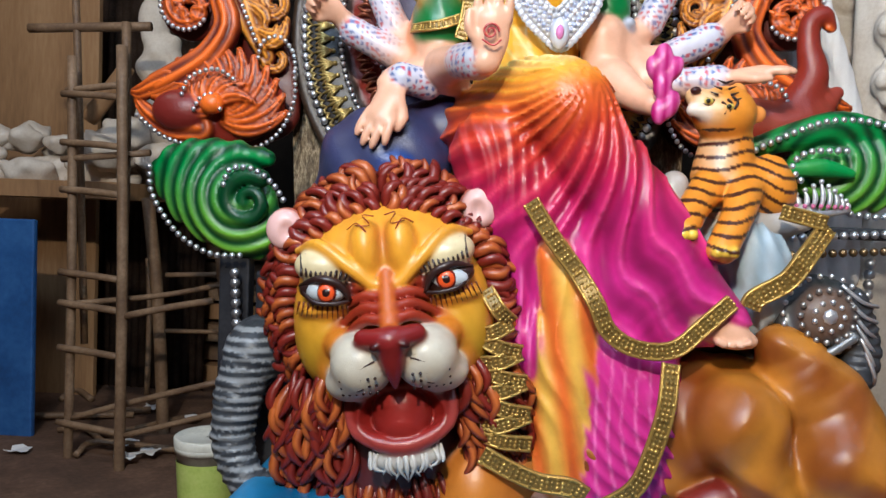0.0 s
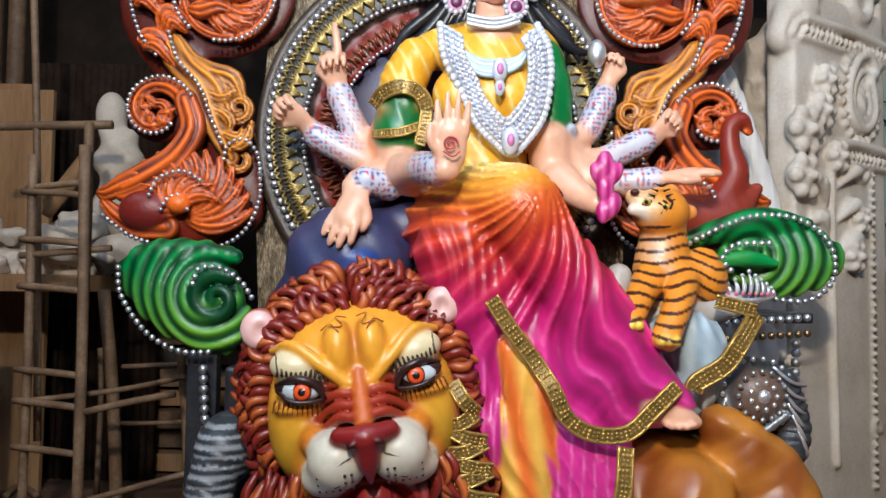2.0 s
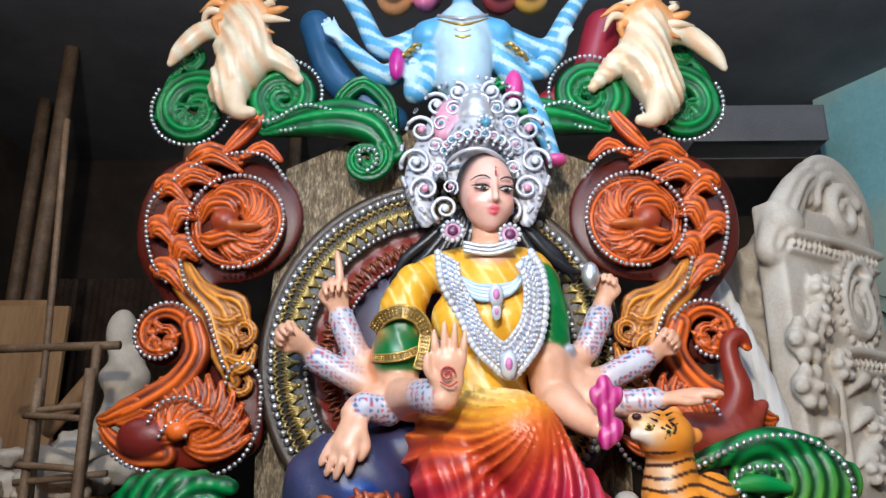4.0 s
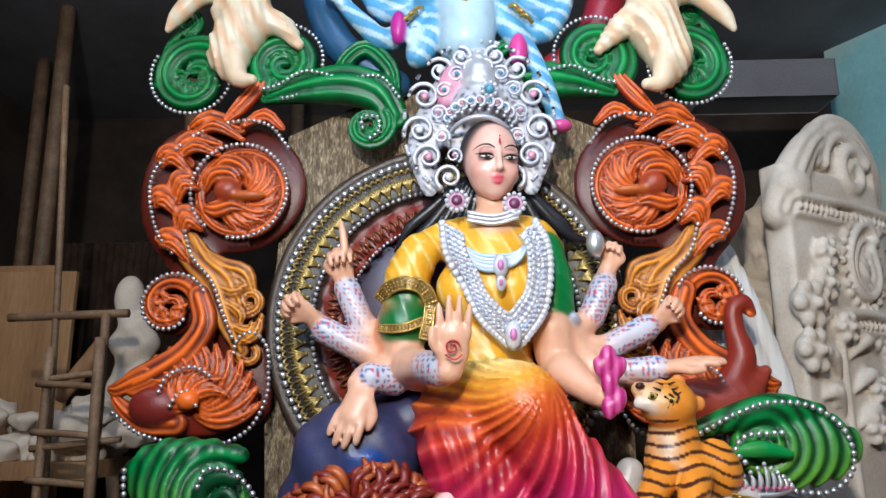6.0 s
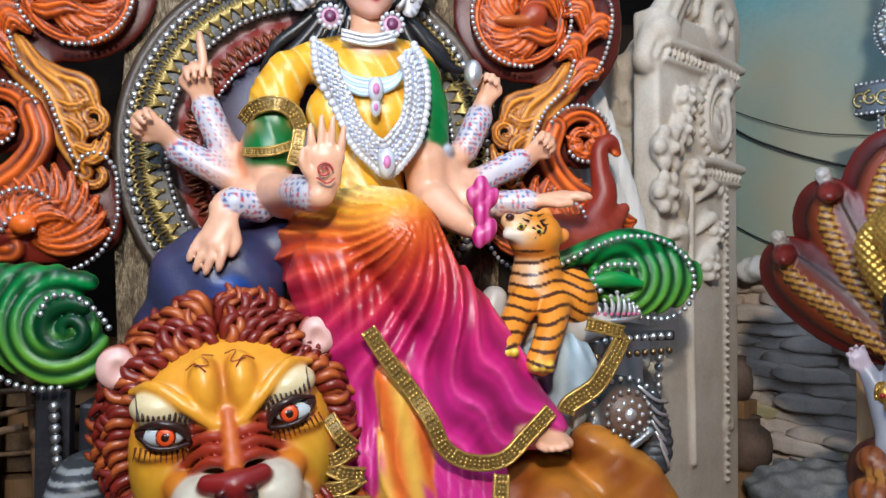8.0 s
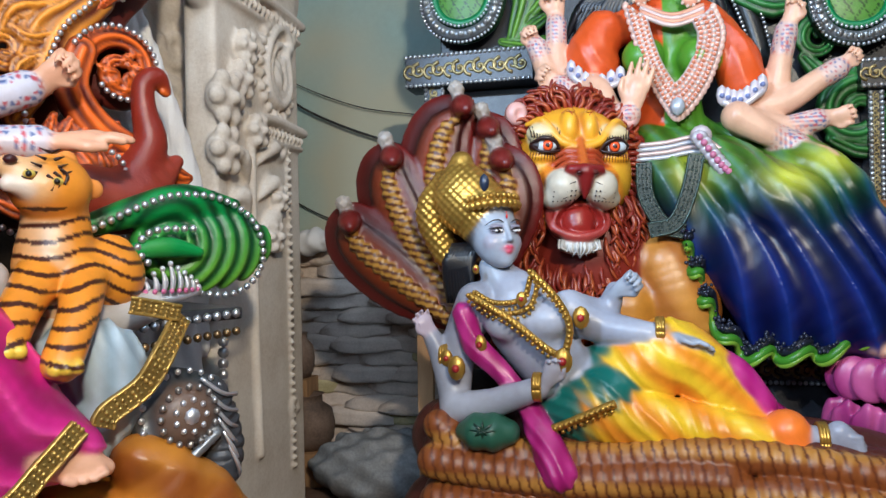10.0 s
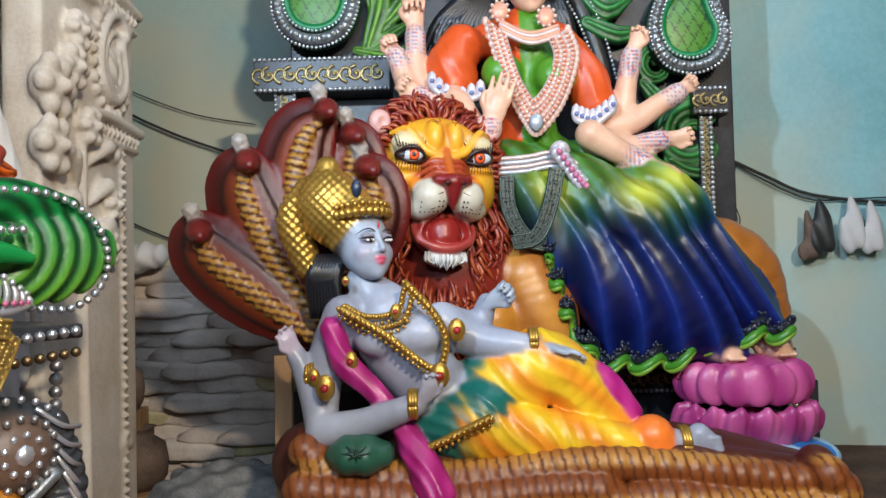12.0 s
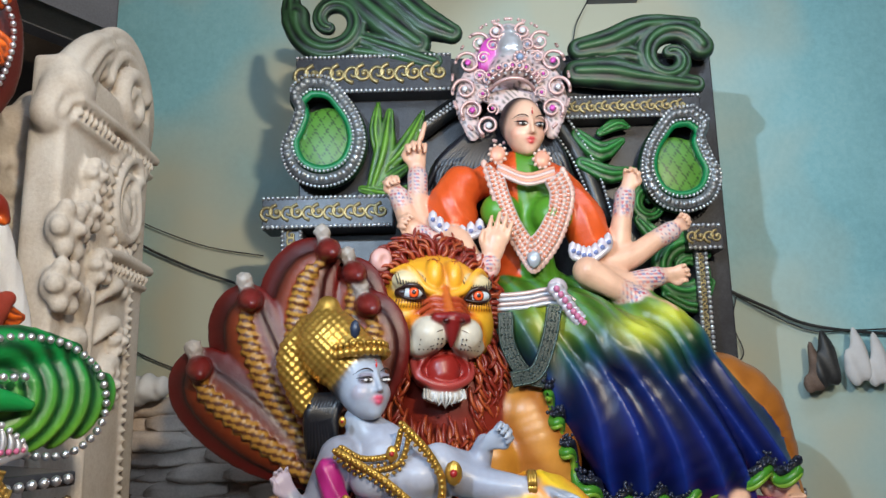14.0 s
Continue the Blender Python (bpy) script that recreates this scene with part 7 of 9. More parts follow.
tagged(bay(p.build("lotus_footstool", ENAMEL)), "magenta carved lotus footstool under the feet", "footstool")
p = Pile()
S = Sculpt(0.014)
S.ball((1.77, 4.25, 0.50), (0.42, 0.3, 0.16), lambda P_: np.where((np.sin(P_[:, 0] * 22 + 2 * np.sin(P_[:, 2] * 30)) > 0.4)[:, None], (0.35, 0.55, 0.75), (0.03, 0.16, 0.5)), 0.03, relief=lambda P_: 0.02 * np.sin(P_[:, 0] * 17) * np.sin(P_[:, 2] * 25))
S.ball(np.array((1.71, 4.30, 0.26)), (0.5, 0.35, 0.22), (0.04, 0.15, 0.4), 0.05)
S.limb([(0.86, 4.30, 0.84), (1.15, 4.30, 0.60), (1.40, 4.30, 0.53)], [0.08, 0.1, 0.06], (0.4, 0.02, 0.2), 0.03)
S.skin(p)
tagged(bay(p.build("water_base", ENAMEL)), "blue and white painted wave base below the lotus", "base")

# ---- second group: seated figure (one plain mesh) ----
p = Pile()
S = Sculpt(0.0118, 0.004)


def sari2(P_):
    """Lime lap that darkens through green into deep blue at the hem."""
    z = P_[:, 2] + 0.06 * np.sin(P_[:, 0] * 11)
    stops = np.array([0.5, 1.45, 1.75, 1.95, 2.1, 2.4])
    cols = np.array([(0.004, 0.008, 0.07), (0.005, 0.011, 0.11), (0.004, 0.012, 0.06), (0.012, 0.07, 0.03), (0.08, 0.2, 0.015), (0.1, 0.28, 0.02)])
    base = np.stack([np.interp(z, stops, cols[:, k]) for k in range(3)], 1)
    # shade painted between the folds, blue highlights along their crests
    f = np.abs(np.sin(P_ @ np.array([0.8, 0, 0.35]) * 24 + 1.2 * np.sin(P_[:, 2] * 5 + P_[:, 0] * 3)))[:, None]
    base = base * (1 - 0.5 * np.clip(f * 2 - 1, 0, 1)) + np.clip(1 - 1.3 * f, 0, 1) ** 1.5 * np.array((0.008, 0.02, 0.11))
    # yellow-lime highlights painted on both knees and the lap
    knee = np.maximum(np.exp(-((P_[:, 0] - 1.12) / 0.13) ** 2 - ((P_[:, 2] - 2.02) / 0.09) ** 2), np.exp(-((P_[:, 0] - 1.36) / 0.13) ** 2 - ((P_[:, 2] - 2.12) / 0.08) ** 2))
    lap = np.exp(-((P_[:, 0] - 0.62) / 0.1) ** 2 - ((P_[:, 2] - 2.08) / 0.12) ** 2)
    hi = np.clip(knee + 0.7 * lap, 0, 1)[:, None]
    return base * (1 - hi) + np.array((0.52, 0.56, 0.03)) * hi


ORB = (0.72, 0.1, 0.015)
SK2 = (0.82, 0.5, 0.34)
S.limb([(0.55, 4.68, 3.07), (0.56, 4.68, 2.86), (0.54, 4.68, 2.59), (0.54, 4.68, 2.34)], [0.19, 0.215, 0.19, 0.22], lambda P_: np.where((P_[:, 0] > 0.5)[:, None] & (P_[:, 0] < 0.82)[:, None], (0.1, 0.3, 0.02), ORB), 0.05, flat=((0, 1, 0), 0.75), relief=folds((0.9, 0, 0.4), 40, 0.008))
S.limb([(0.20, 4.68, 3.00), (0.39, 4.68, 3.09), (0.72, 4.68, 3.07), (0.86, 4.68, 2.95)], [0.1, 0.1, 0.1, 0.09], ORB, 0.05)
S.limb([(0.14, 4.62, 3.01), (0.08, 4.62, 2.87), (0.10, 4.62, 2.78)], [0.13, 0.16, 0.15], ORB, 0.04, relief=folds((0.8, 0, 0.6), 36, 0.008))
S.limb([(0.83, 4.62, 2.93), (0.92, 4.62, 2.76), (0.96, 4.62, 2.61)], [0.11, 0.14, 0.13], ORB, 0.04, relief=folds((0.8, 0, 0.6), 36, 0.008))
S.limb([(0.58, 4.70, 3.31), (0.57, 4.70, 3.17), (0.57, 4.70, 3.10)], [0.085, 0.085, 0.13], SK2, 0.03)
for q in [(0.38, 4.50, 2.80), (0.70, 4.50, 2.77)]:
    S.ball(q, (0.12, 0.1, 0.12), (0.1, 0.3, 0.02), 0.06)
LACE = (0.7, 0.55, 0.52)
# arms
arms = [([(0.04, 4.60, 2.67), (-0.12, 4.60, 2.74), (-0.14, 4.60, 2.93), (-0.14, 4.60, 3.10)], 0.09), ([(0.04, 4.55, 2.62), (-0.14, 4.55, 2.66), (-0.23, 4.55, 2.85), (-0.26, 4.55, 2.94)], 0.09), ([(0.08, 4.50, 2.63), (-0.03, 4.50, 2.61), (-0.12, 4.50, 2.67)], 0.09), ([(0.11, 4.45, 2.60), (0.21, 4.35, 2.44), (0.31, 4.30, 2.42)], 0.09),
        ([(0.97, 4.62, 2.46), (1.12, 4.62, 2.53), (1.17, 4.62, 2.75), (1.21, 4.62, 2.94)], 0.09), ([(0.96, 4.58, 2.44), (1.18, 4.58, 2.49), (1.37, 4.58, 2.61), (1.48, 4.58, 2.67)], 0.09), ([(0.95, 4.52, 2.39), (1.16, 4.52, 2.33), (1.37, 4.52, 2.37)], 0.09), ([(0.90, 4.45, 2.40), (1.07, 4.45, 2.29), (1.22, 4.45, 2.22)], 0.09)]
for pts, r in arms:
    S.limb(pts, np.linspace(r, 0.052, len(pts)), SK2, 0.03)
    a, b = np.array(pts[-2]), np.array(pts[-1])
    cuff(S, a + (b - a) * 0.25, a + (b - a) * 0.85, 0.066, LACE)
hand(S, (-0.14, 4.60, 3.10), (-0.15, 4.55, 3.40), (0.1, -1, 0), SK2, 0.8)
S.limb([(-0.11, 4.53, 3.31), (-0.08, 4.53, 3.41)], [0.02, 0.015], SK2, 0.005)
hand(S, (-0.26, 4.55, 2.92), (-0.35, 4.50, 3.12), (0.2, -1, 0), SK2, 0.85)
hand(S, (-0.12, 4.50, 2.67), (-0.31, 4.45, 2.81), (0.2, -1, 0), SK2, 0.8)
hand(S, (0.30, 4.30, 2.44), (0.39, 4.28, 2.74), (0, -1, 0.05), SK2, 0.0, 0.05)
hand(S, (1.21, 4.60, 2.93), (1.28, 4.57, 3.15), (-0.2, -1, 0), SK2, 0.6, thumb=-1)
hand(S, (1.48, 4.58, 2.67), (1.61, 4.50, 2.79), (-0.3, -0.8, -0.3), SK2, 0.7, thumb=-1)
hand(S, (1.37, 4.52, 2.37), (1.59, 4.45, 2.39), (-0.2, -0.8, -0.3), SK2, 0.5, thumb=-1)
hand(S, (1.22, 4.45, 2.22), (1.43, 4.38, 2.10), (-0.1, -0.3, -1), SK2, 0.1, thumb=-1)
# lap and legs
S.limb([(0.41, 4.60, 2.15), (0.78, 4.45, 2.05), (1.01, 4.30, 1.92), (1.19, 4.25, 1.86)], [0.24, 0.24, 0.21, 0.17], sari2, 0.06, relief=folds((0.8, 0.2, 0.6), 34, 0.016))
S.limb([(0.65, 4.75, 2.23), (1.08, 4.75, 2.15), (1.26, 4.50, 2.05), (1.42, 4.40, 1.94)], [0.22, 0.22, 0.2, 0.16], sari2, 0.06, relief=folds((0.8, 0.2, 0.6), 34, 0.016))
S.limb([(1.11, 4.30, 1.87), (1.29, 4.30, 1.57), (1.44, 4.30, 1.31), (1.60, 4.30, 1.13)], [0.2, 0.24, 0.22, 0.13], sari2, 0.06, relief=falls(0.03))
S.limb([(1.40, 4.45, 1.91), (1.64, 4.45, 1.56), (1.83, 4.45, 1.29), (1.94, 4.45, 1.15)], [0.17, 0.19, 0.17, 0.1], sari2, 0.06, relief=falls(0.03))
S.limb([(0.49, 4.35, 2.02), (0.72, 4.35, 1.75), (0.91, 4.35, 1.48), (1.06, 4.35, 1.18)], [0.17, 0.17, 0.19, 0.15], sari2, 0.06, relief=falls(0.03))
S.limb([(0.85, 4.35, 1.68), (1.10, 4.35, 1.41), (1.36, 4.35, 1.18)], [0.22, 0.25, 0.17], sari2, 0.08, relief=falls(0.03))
for q in ([(1.53, 4.20, 1.12), (1.61, 4.20, 1.09)], [(1.84, 4.35, 1.12), (1.96, 4.35, 1.09)]):
    S.limb(q, [0.055, 0.05], SK2, 0.02)
    for k in range(4):
        S.ball(np.array(q[-1]) + [0.02 - 0.025 * k + 0.02, -0.05, -0.01], (0.016, 0.03, 0.016), SK2, 0.006)
S.skin(p)
hem = smooth_line([(0.58, 4.20, 1.66), (0.64, 4.20, 1.49), (0.70, 4.20, 1.30), (0.85, 4.20, 1.08), (1.05, 4.20, 1.06), (1.28, 4.20, 1.07), (1.50, 4.20, 1.17), (1.72, 4.20, 1.20), (1.93, 4.20, 1.21)], 8)
k = np.arange(len(hem))
hem = hem + np.column_stack([0.012 * np.sin(k * 0.9), -0.035 * np.cos(k * 0.9), 0.034 * np.sin(k * 0.9)])
p.tube(hem, 0.028, (0.06, 0.22, 0.015), n=3)
p.tube(hem + [0, -0.012, -0.022], 0.016, (0.2, 0.36, 0.03), n=3)
p.tube(hem + [0.01, 0.02, 0.05], 0.026, (0.015, 0.018, 0.03), n=2)
rnd = random.Random(21)
for q in smooth_line(hem, 4):
    p.bead(q + [rnd.uniform(-0.02, 0.02), -0.012, rnd.uniform(0.04, 0.1)], rnd.uniform(0.008, 0.014), (0.03, 0.035, 0.06), 0.3, nu=6, nv=4)
for pts in ([(0.37, 4.18, 2.13), (0.38, 4.18, 1.94), (0.47, 4.18, 1.78), (0.58, 4.18, 1.74)], [(0.65, 4.16, 2.16), (0.61, 4.16, 1.97), (0.53, 4.16, 1.79), (0.39, 4.16, 1.75)]):
    trim(p, pts, 0.045, col=(0.07, 0.1, 0.09))
# belt and jewellery
for kk in range(4):
    p.tube([(0.33, 4.28, 2.24), (0.50, 4.28, 2.25), (0.68, 4.28, 2.27), (0.83, 4.28, 2.16)] + np.array([0, -0.004 * kk, -0.028 * kk]), 0.014, (0.6, 0.62, 0.68) if kk % 2 else LACE, 0.3)
for q in smooth_line([(0.67, 4.20, 2.26), (0.78, 4.20, 2.10), (0.87, 4.20, 2.02), (0.96, 4.20, 1.97)], 5):
    p.bead(q, 0.05, (0.62, 0.6, 0.66), 0.3, squash=(1, 0.4, 0.8))
    p.bead(q + [0, -0.02, 0], 0.02, (0.6, 0.2, 0.35), 0)
p.bead((0.68, 4.22, 2.27), 0.06, (0.66, 0.6, 0.64), 0.3, nu=12, nv=7, squash=(1, 0.4, 1))
PEACH = (0.75, 0.36, 0.24)
neck = np.array([(0.33, 4.42, 3.06), (0.38, 4.42, 2.87), (0.44, 4.42, 2.69), (0.51, 4.42, 2.55), (0.57, 4.42, 2.48), (0.67, 4.42, 2.58), (0.74, 4.42, 2.72), (0.78, 4.42, 2.88), (0.74, 4.42, 3.01)])
cen = np.array((0.54, 4.42, 2.87))
for g in (0.7, 0.8, 0.9, 1.0, 1.1):
    ln = cen + (neck - cen) * [g, 1, g]
    p.tube(ln, 0.021, PEACH if g in (0.8, 1.0) else LACE, 0.1, n=6)
    p.beads(ln + [0, -0.018, 0], 0.012, 0.028, (0.78, 0.68, 0.64) if g in (0.8, 1.0) else (0.72, 0.26, 0.14), 0.15)
for q in smooth_line(cen + (neck - cen) * [1.2, 1, 1.17], 5):
    p.bead(q, 0.022, (0.76, 0.5, 0.42), 0.1, squash=(1, 0.5, 1.3))
for kk in range(4):
    p.tube([(0.37, 4.46, 3.10), (0.55, 4.46, 3.02), (0.73, 4.46, 3.06)] + np.array([0, -0.02 - 0.005 * kk, -0.022 * kk]), 0.014, LACE if kk % 2 else PEACH, 0.1)
p.bead((0.57, 4.38, 2.47), 0.045, (0.5, 0.55, 0.62), 0.3, squash=(1, 0.5, 1.2))
for pts in ([(-0.04, 4.45, 2.71), (0.09, 4.45, 2.61), (0.25, 4.45, 2.65)], [(0.82, 4.45, 2.49), (0.92, 4.45, 2.46), (1.04, 4.45, 2.54)]):
    p.tube(pts, 0.022, (0.66, 0.62, 0.66), 0.2)
    for q in smooth_line(pts, 3):
        p.bead(q + [0, 0, 0.04], 0.04, (0.68, 0.62, 0.68), 0.2, squash=(0.8, 0.4, 1.5))
        p.bead(q + [0, -0.015, 0.035], 0.016, (0.2, 0.25, 0.5), 0)
H = Sculpt(0.0075, 0.004)
face(H, p, (0.57, 4.59, 3.365), 0.32, 16, (0.86, 0.54, 0.38), (0.7, 0.04, 0.06), nod=14)
H.skin(p)
for k in range(34):
    a = (k / 33 - 0.5) * 2
    c = np.array((0.50, 4.80, 3.51))
    p.tube([c + [a * 0.14, 0, 0.05], c + [a * 0.28 - 0.03, 0.0, -0.12], c + [a * 0.42 - 0.08, -0.02, -0.3], c + [a * 0.5 - 0.1 + 0.03 * math.sin(k * 2.1), 0.0, -0.5 - 0.05 * (k % 3)]],
           [0.035, 0.045, 0.04, 0.012], (0.012, 0.012, 0.018))
crown(p, (0.50, 4.66, 3.66), 0.37, (0.62, 0.5, 0.5), (0.76, 0.52, 0.5), (0.6, 0.08, 0.45), (0.3, 0.38, 0.55))
for q in [(0.38, 4.48, 3.17), (0.66, 4.48, 3.13)]:
    p.bead(q, 0.055, PEACH, 0.1, nu=12, nv=7, squash=(1, 0.35, 1.1))
    for k in range(10):
        p.bead(np.array(q) + [0.055 * math.cos(k * 0.63), -0.01, 0.06 * math.sin(k * 0.63)], 0.012, (0.8, 0.6, 0.5), 0.1)
tagged(bay(p.build("goddess_statue", ENAMEL)), "seated plaster statue in orange blouse and green-blue sari", "statue")

# ---- second group: the lion (one plain mesh) ----
p = Pile()
S = Sculpt(0.0105, 0.006)
LC = np.array((-0.03, 4.20, 2.11))
F = Sculpt(0.0078, 0.005)
lion_face(F, p, LC, 0.325, 17, 2, (0.86, 0.42, 0.02), (0.74, 0.24, 0.015), (0.38, 0.05, 0.015), 0.15, (0.7, 0.4, 0.36))
F.skin(p)
S.ball(LC + [0, 0.22, 0.05], (0.4, 0.26, 0.46), (0.2, 0.02, 0.01), 0.03)
S.ball(LC + [0.05, 0.2, -0.5], (0.4, 0.28, 0.55), (0.2, 0.02, 0.01), 0.08)
BROWN = lambda P_: np.array((0.4, 0.14, 0.02)) + np.outer(np.clip(np.sin(P_[:, 0] * 14 + P_[:, 2] * 9), 0, 1), (0.2, 0.12, 0.02))
S.limb([(0.49, 4.40, 1.55), (0.55, 4.40, 1.35), (0.57, 4.40, 1.09)], [0.22, 0.24, 0.2], BROWN, 0.06)
S.limb([(0.77, 4.75, 1.61), (1.32, 4.75, 1.67), (1.82, 4.75, 1.59), (1.98, 4.75, 1.30)], [0.3, 0.3, 0.26, 0.2], BROWN, 0.08)
S.limb([(1.77, 4.70, 1.77), (1.94, 4.70, 1.55), (2.03, 4.70, 1.27), (2.11, 4.70, 0.99)], [0.1, 0.12, 0.1, 0.08], BROWN, 0.05)
S.limb([LC + [-0.1, 0.1, -0.8], LC + [-0.1, 0.05, -1.7]], [0.17, 0.15], (0.5, 0.2, 0.02), 0.05)
S.limb([LC + [0.3, 0.1, -0.8], LC + [0.3, 0.05, -1.7]], [0.17, 0.15], (0.5, 0.2, 0.02), 0.05)
S.skin(p)
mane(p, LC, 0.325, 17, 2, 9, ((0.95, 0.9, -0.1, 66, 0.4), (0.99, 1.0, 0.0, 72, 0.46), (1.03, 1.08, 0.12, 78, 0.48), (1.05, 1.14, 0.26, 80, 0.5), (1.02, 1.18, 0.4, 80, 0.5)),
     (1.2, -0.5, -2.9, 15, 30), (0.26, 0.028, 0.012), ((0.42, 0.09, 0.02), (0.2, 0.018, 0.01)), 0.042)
tagged(bay(p.build("lion_statue", ENAMEL)), "roaring golden plaster lion with rust-red mane", "statue")

# ---- second group: the reclining blue figure (one plain mesh) ----
p = Pile()
S = Sculpt(0.0095, 0.0045)
GB = lambda P_: np.array((0.36, 0.38, 0.46)) + np.outer(np.clip(np.sin(P_[:, 0] * 9 - P_[:, 2] * 7), -1, 1), (0.06, 0.06, 0.06))
GBF = (0.36, 0.40, 0.48)
S.limb([(-0.33, 3.55, 1.50), (-0.25, 3.55, 1.34), (-0.15, 3.55, 1.18), (-0.03, 3.55, 1.02), (0.04, 3.55, 0.88)], [0.1, 0.19, 0.18, 0.165, 0.16], GB, 0.05, flat=((0.3, 1, 0), 0.8))
for q in [(-0.31, 3.42, 1.31), (-0.10, 3.42, 1.32)]:
    S.ball(q, (0.1, 0.075, 0.085), GB, 0.05)
S.ball((-0.21, 3.35, 1.29), (0.018, 0.012, 0.018), (0.14, 0.09, 0.12), 0.008)
S.limb([(-0.38, 3.55, 1.57), (-0.34, 3.55, 1.47)], [0.075, 0.085], GBF, 0.03)
S.limb([(-0.46, 3.50, 1.40), (-0.55, 3.50, 1.19), (-0.58, 3.50, 0.96), (-0.56, 3.50, 0.86)], [0.105, 0.09, 0.08, 0.07], GB, 0.03)
S.limb([(-0.56, 3.42, 0.89), (-0.37, 3.36, 0.93), (-0.16, 3.30, 1.01), (-0.10, 3.42, 1.01)], [0.08, 0.07, 0.055, 0.045], GB, 0.03)
S.limb([(-0.57, 3.45, 0.94), (-0.61, 3.45, 1.07), (-0.65, 3.45, 1.17), (-0.68, 3.45, 1.23)], [0.075, 0.065, 0.052, 0.045], GB, 0.03)
S.limb([(-0.01, 3.55, 1.36), (0.15, 3.55, 1.28), (0.36, 3.50, 1.25), (0.47, 3.55, 1.23)], [0.1, 0.085, 0.06, 0.048], GB, 0.03)
S.limb([(0.02, 3.60, 1.36), (0.16, 3.60, 1.35), (0.21, 3.60, 1.45)], [0.08, 0.065, 0.045], GB, 0.03)
hand(S, (-0.67, 3.44, 1.23), (-0.76, 3.40, 1.40), (0.6, -0.8, 0), (0.5, 0.42, 0.5), 0.35)
hand(S, (-0.10, 3.28, 1.03), (-0.02, 3.25, 1.21), (0.5, -0.8, 0), (0.42, 0.42, 0.5), 0.4, thumb=-1)
hand(S, (0.45, 3.50, 1.24), (0.67, 3.45, 1.18), (0, -0.4, -1), GBF, 0.1)
hand(S, (0.21, 3.55, 1.44), (0.38, 3.50, 1.56), (0.2, -0.9, 0), GBF, 0.7, thumb=-1)
# teal waist cloth, yellow wrapped legs, bare feet
TEAL = (0.01, 0.13, 0.11)
S.limb([(-0.07, 3.50, 0.89), (0.06, 3.50, 0.89), (0.17, 3.50, 0.94)], [0.13, 0.17, 0.17], TEAL, 0.04, relief=folds((0.4, 0, 0.9), 50, 0.012))
S.limb([(0.09, 3.60, 1.03), (0.20, 3.60, 1.08)], [0.13, 0.14], TEAL, 0.04)
DH = lambda P_: np.array((0.82, 0.42, 0.012)) + np.outer(np.clip(np.sin(P_[:, 0] * 26 + P_[:, 2] * 30), -1, 1), (0.03, 0.14, 0.0))
S.limb([(0.17, 3.60, 0.98), (0.37, 3.60, 1.11), (0.53, 3.60, 1.12), (0.71, 3.60, 0.94), (0.87, 3.60, 0.80)], [0.17, 0.19, 0.17, 0.11, 0.08], DH, 0.02, relief=folds((0.6, 0, 0.8), 50, 0.014, 0.5))
S.limb([(0.12, 3.48, 0.90), (0.35, 3.48, 0.84), (0.64, 3.48, 0.80), (0.92, 3.48, 0.78)], [0.16, 0.15, 0.12, 0.085], DH, 0.02, relief=folds((0.85, 0, 0.5), 48, 0.014, 0.5))
S.limb([(0.95, 3.48, 0.82), (0.97, 3.48, 0.74)], [0.1, 0.1], (0.85, 0.2, 0.02), 0.01)
S.limb([(0.97, 3.48, 0.78), (1.09, 3.48, 0.79), (1.18, 3.48, 0.79)], [0.07, 0.06, 0.05], GB, 0.02)
S.limb([(1.16, 3.46, 0.83), (1.21, 3.46, 0.78), (1.25, 3.46, 0.75)], [0.05, 0.05, 0.03], GB, 0.02)
for k in range(5):
    S.ball(np.array((1.22, 3.42, 0.82)) + [0.012 * k * 0.5, 0, -0.022 * k], (0.03, 0.02, 0.014), GB, 0.006)
SCARF = lambda P_: np.array((0.42, 0.02, 0.2)) + np.outer(np.sin(P_[:, 0] * 60), (0.06, 0.01, 0.04))
S.limb([(-0.51, 3.40, 1.36), (-0.45, 3.40, 1.20), (-0.32, 3.40, 1.07), (-0.20, 3.38, 0.92), (-0.11, 3.30, 0.77), (-0.04, 3.25, 0.64)], [0.05, 0.06, 0.05, 0.055, 0.075, 0.08], SCARF, 0.01, relief=folds((0.8, 0, 0.6), 60, 0.01))
S.limb([(0.59, 3.60, 1.16), (0.75, 3.60, 1.07), (0.88, 3.60, 0.91)], [0.05, 0.07, 0.06], SCARF, 0.02)
S.skin(p)
H = Sculpt(0.0065, 0.004)
face(H, p, (-0.35, 3.50, 1.72), 0.285, 40, GBF, (0.7, 0.05, 0.12), nod=-4)
GL = (0.55, 0.33, 0.06)
c = np.array((-0.52, 3.58, 1.91))
H.limb([c + [0.08, 0, -0.06], c + [0, 0, 0.02], c + [-0.03, 0.0, 0.14]], [0.16, 0.165, 0.08], GL, 0.03, leaf=0.75, relief=lambda P_, s, q: 0.004 * np.sin(P_[:, 0] * 150) * np.sin(P_[:, 2] * 150))
H.limb([c + [-0.13, 0.02, 0.12], c + [-0.2, 0.04, -0.05], c + [-0.13, 0.06, -0.26]], [0.05, 0.08, 0.07], GL, 0.03, leaf=0.75, relief=lambda P_, s, q: 0.005 * np.sin(P_[:, 0] * 140) * np.sin(P_[:, 2] * 140))
H.ball(c + [-0.02, 0, 0.2], (0.06, 0.06, 0.06), GL, 0.02, leaf=0.75)
H.skin(p)
T = np.array(Matrix.Rotation(radians(42), 3, "Z"))
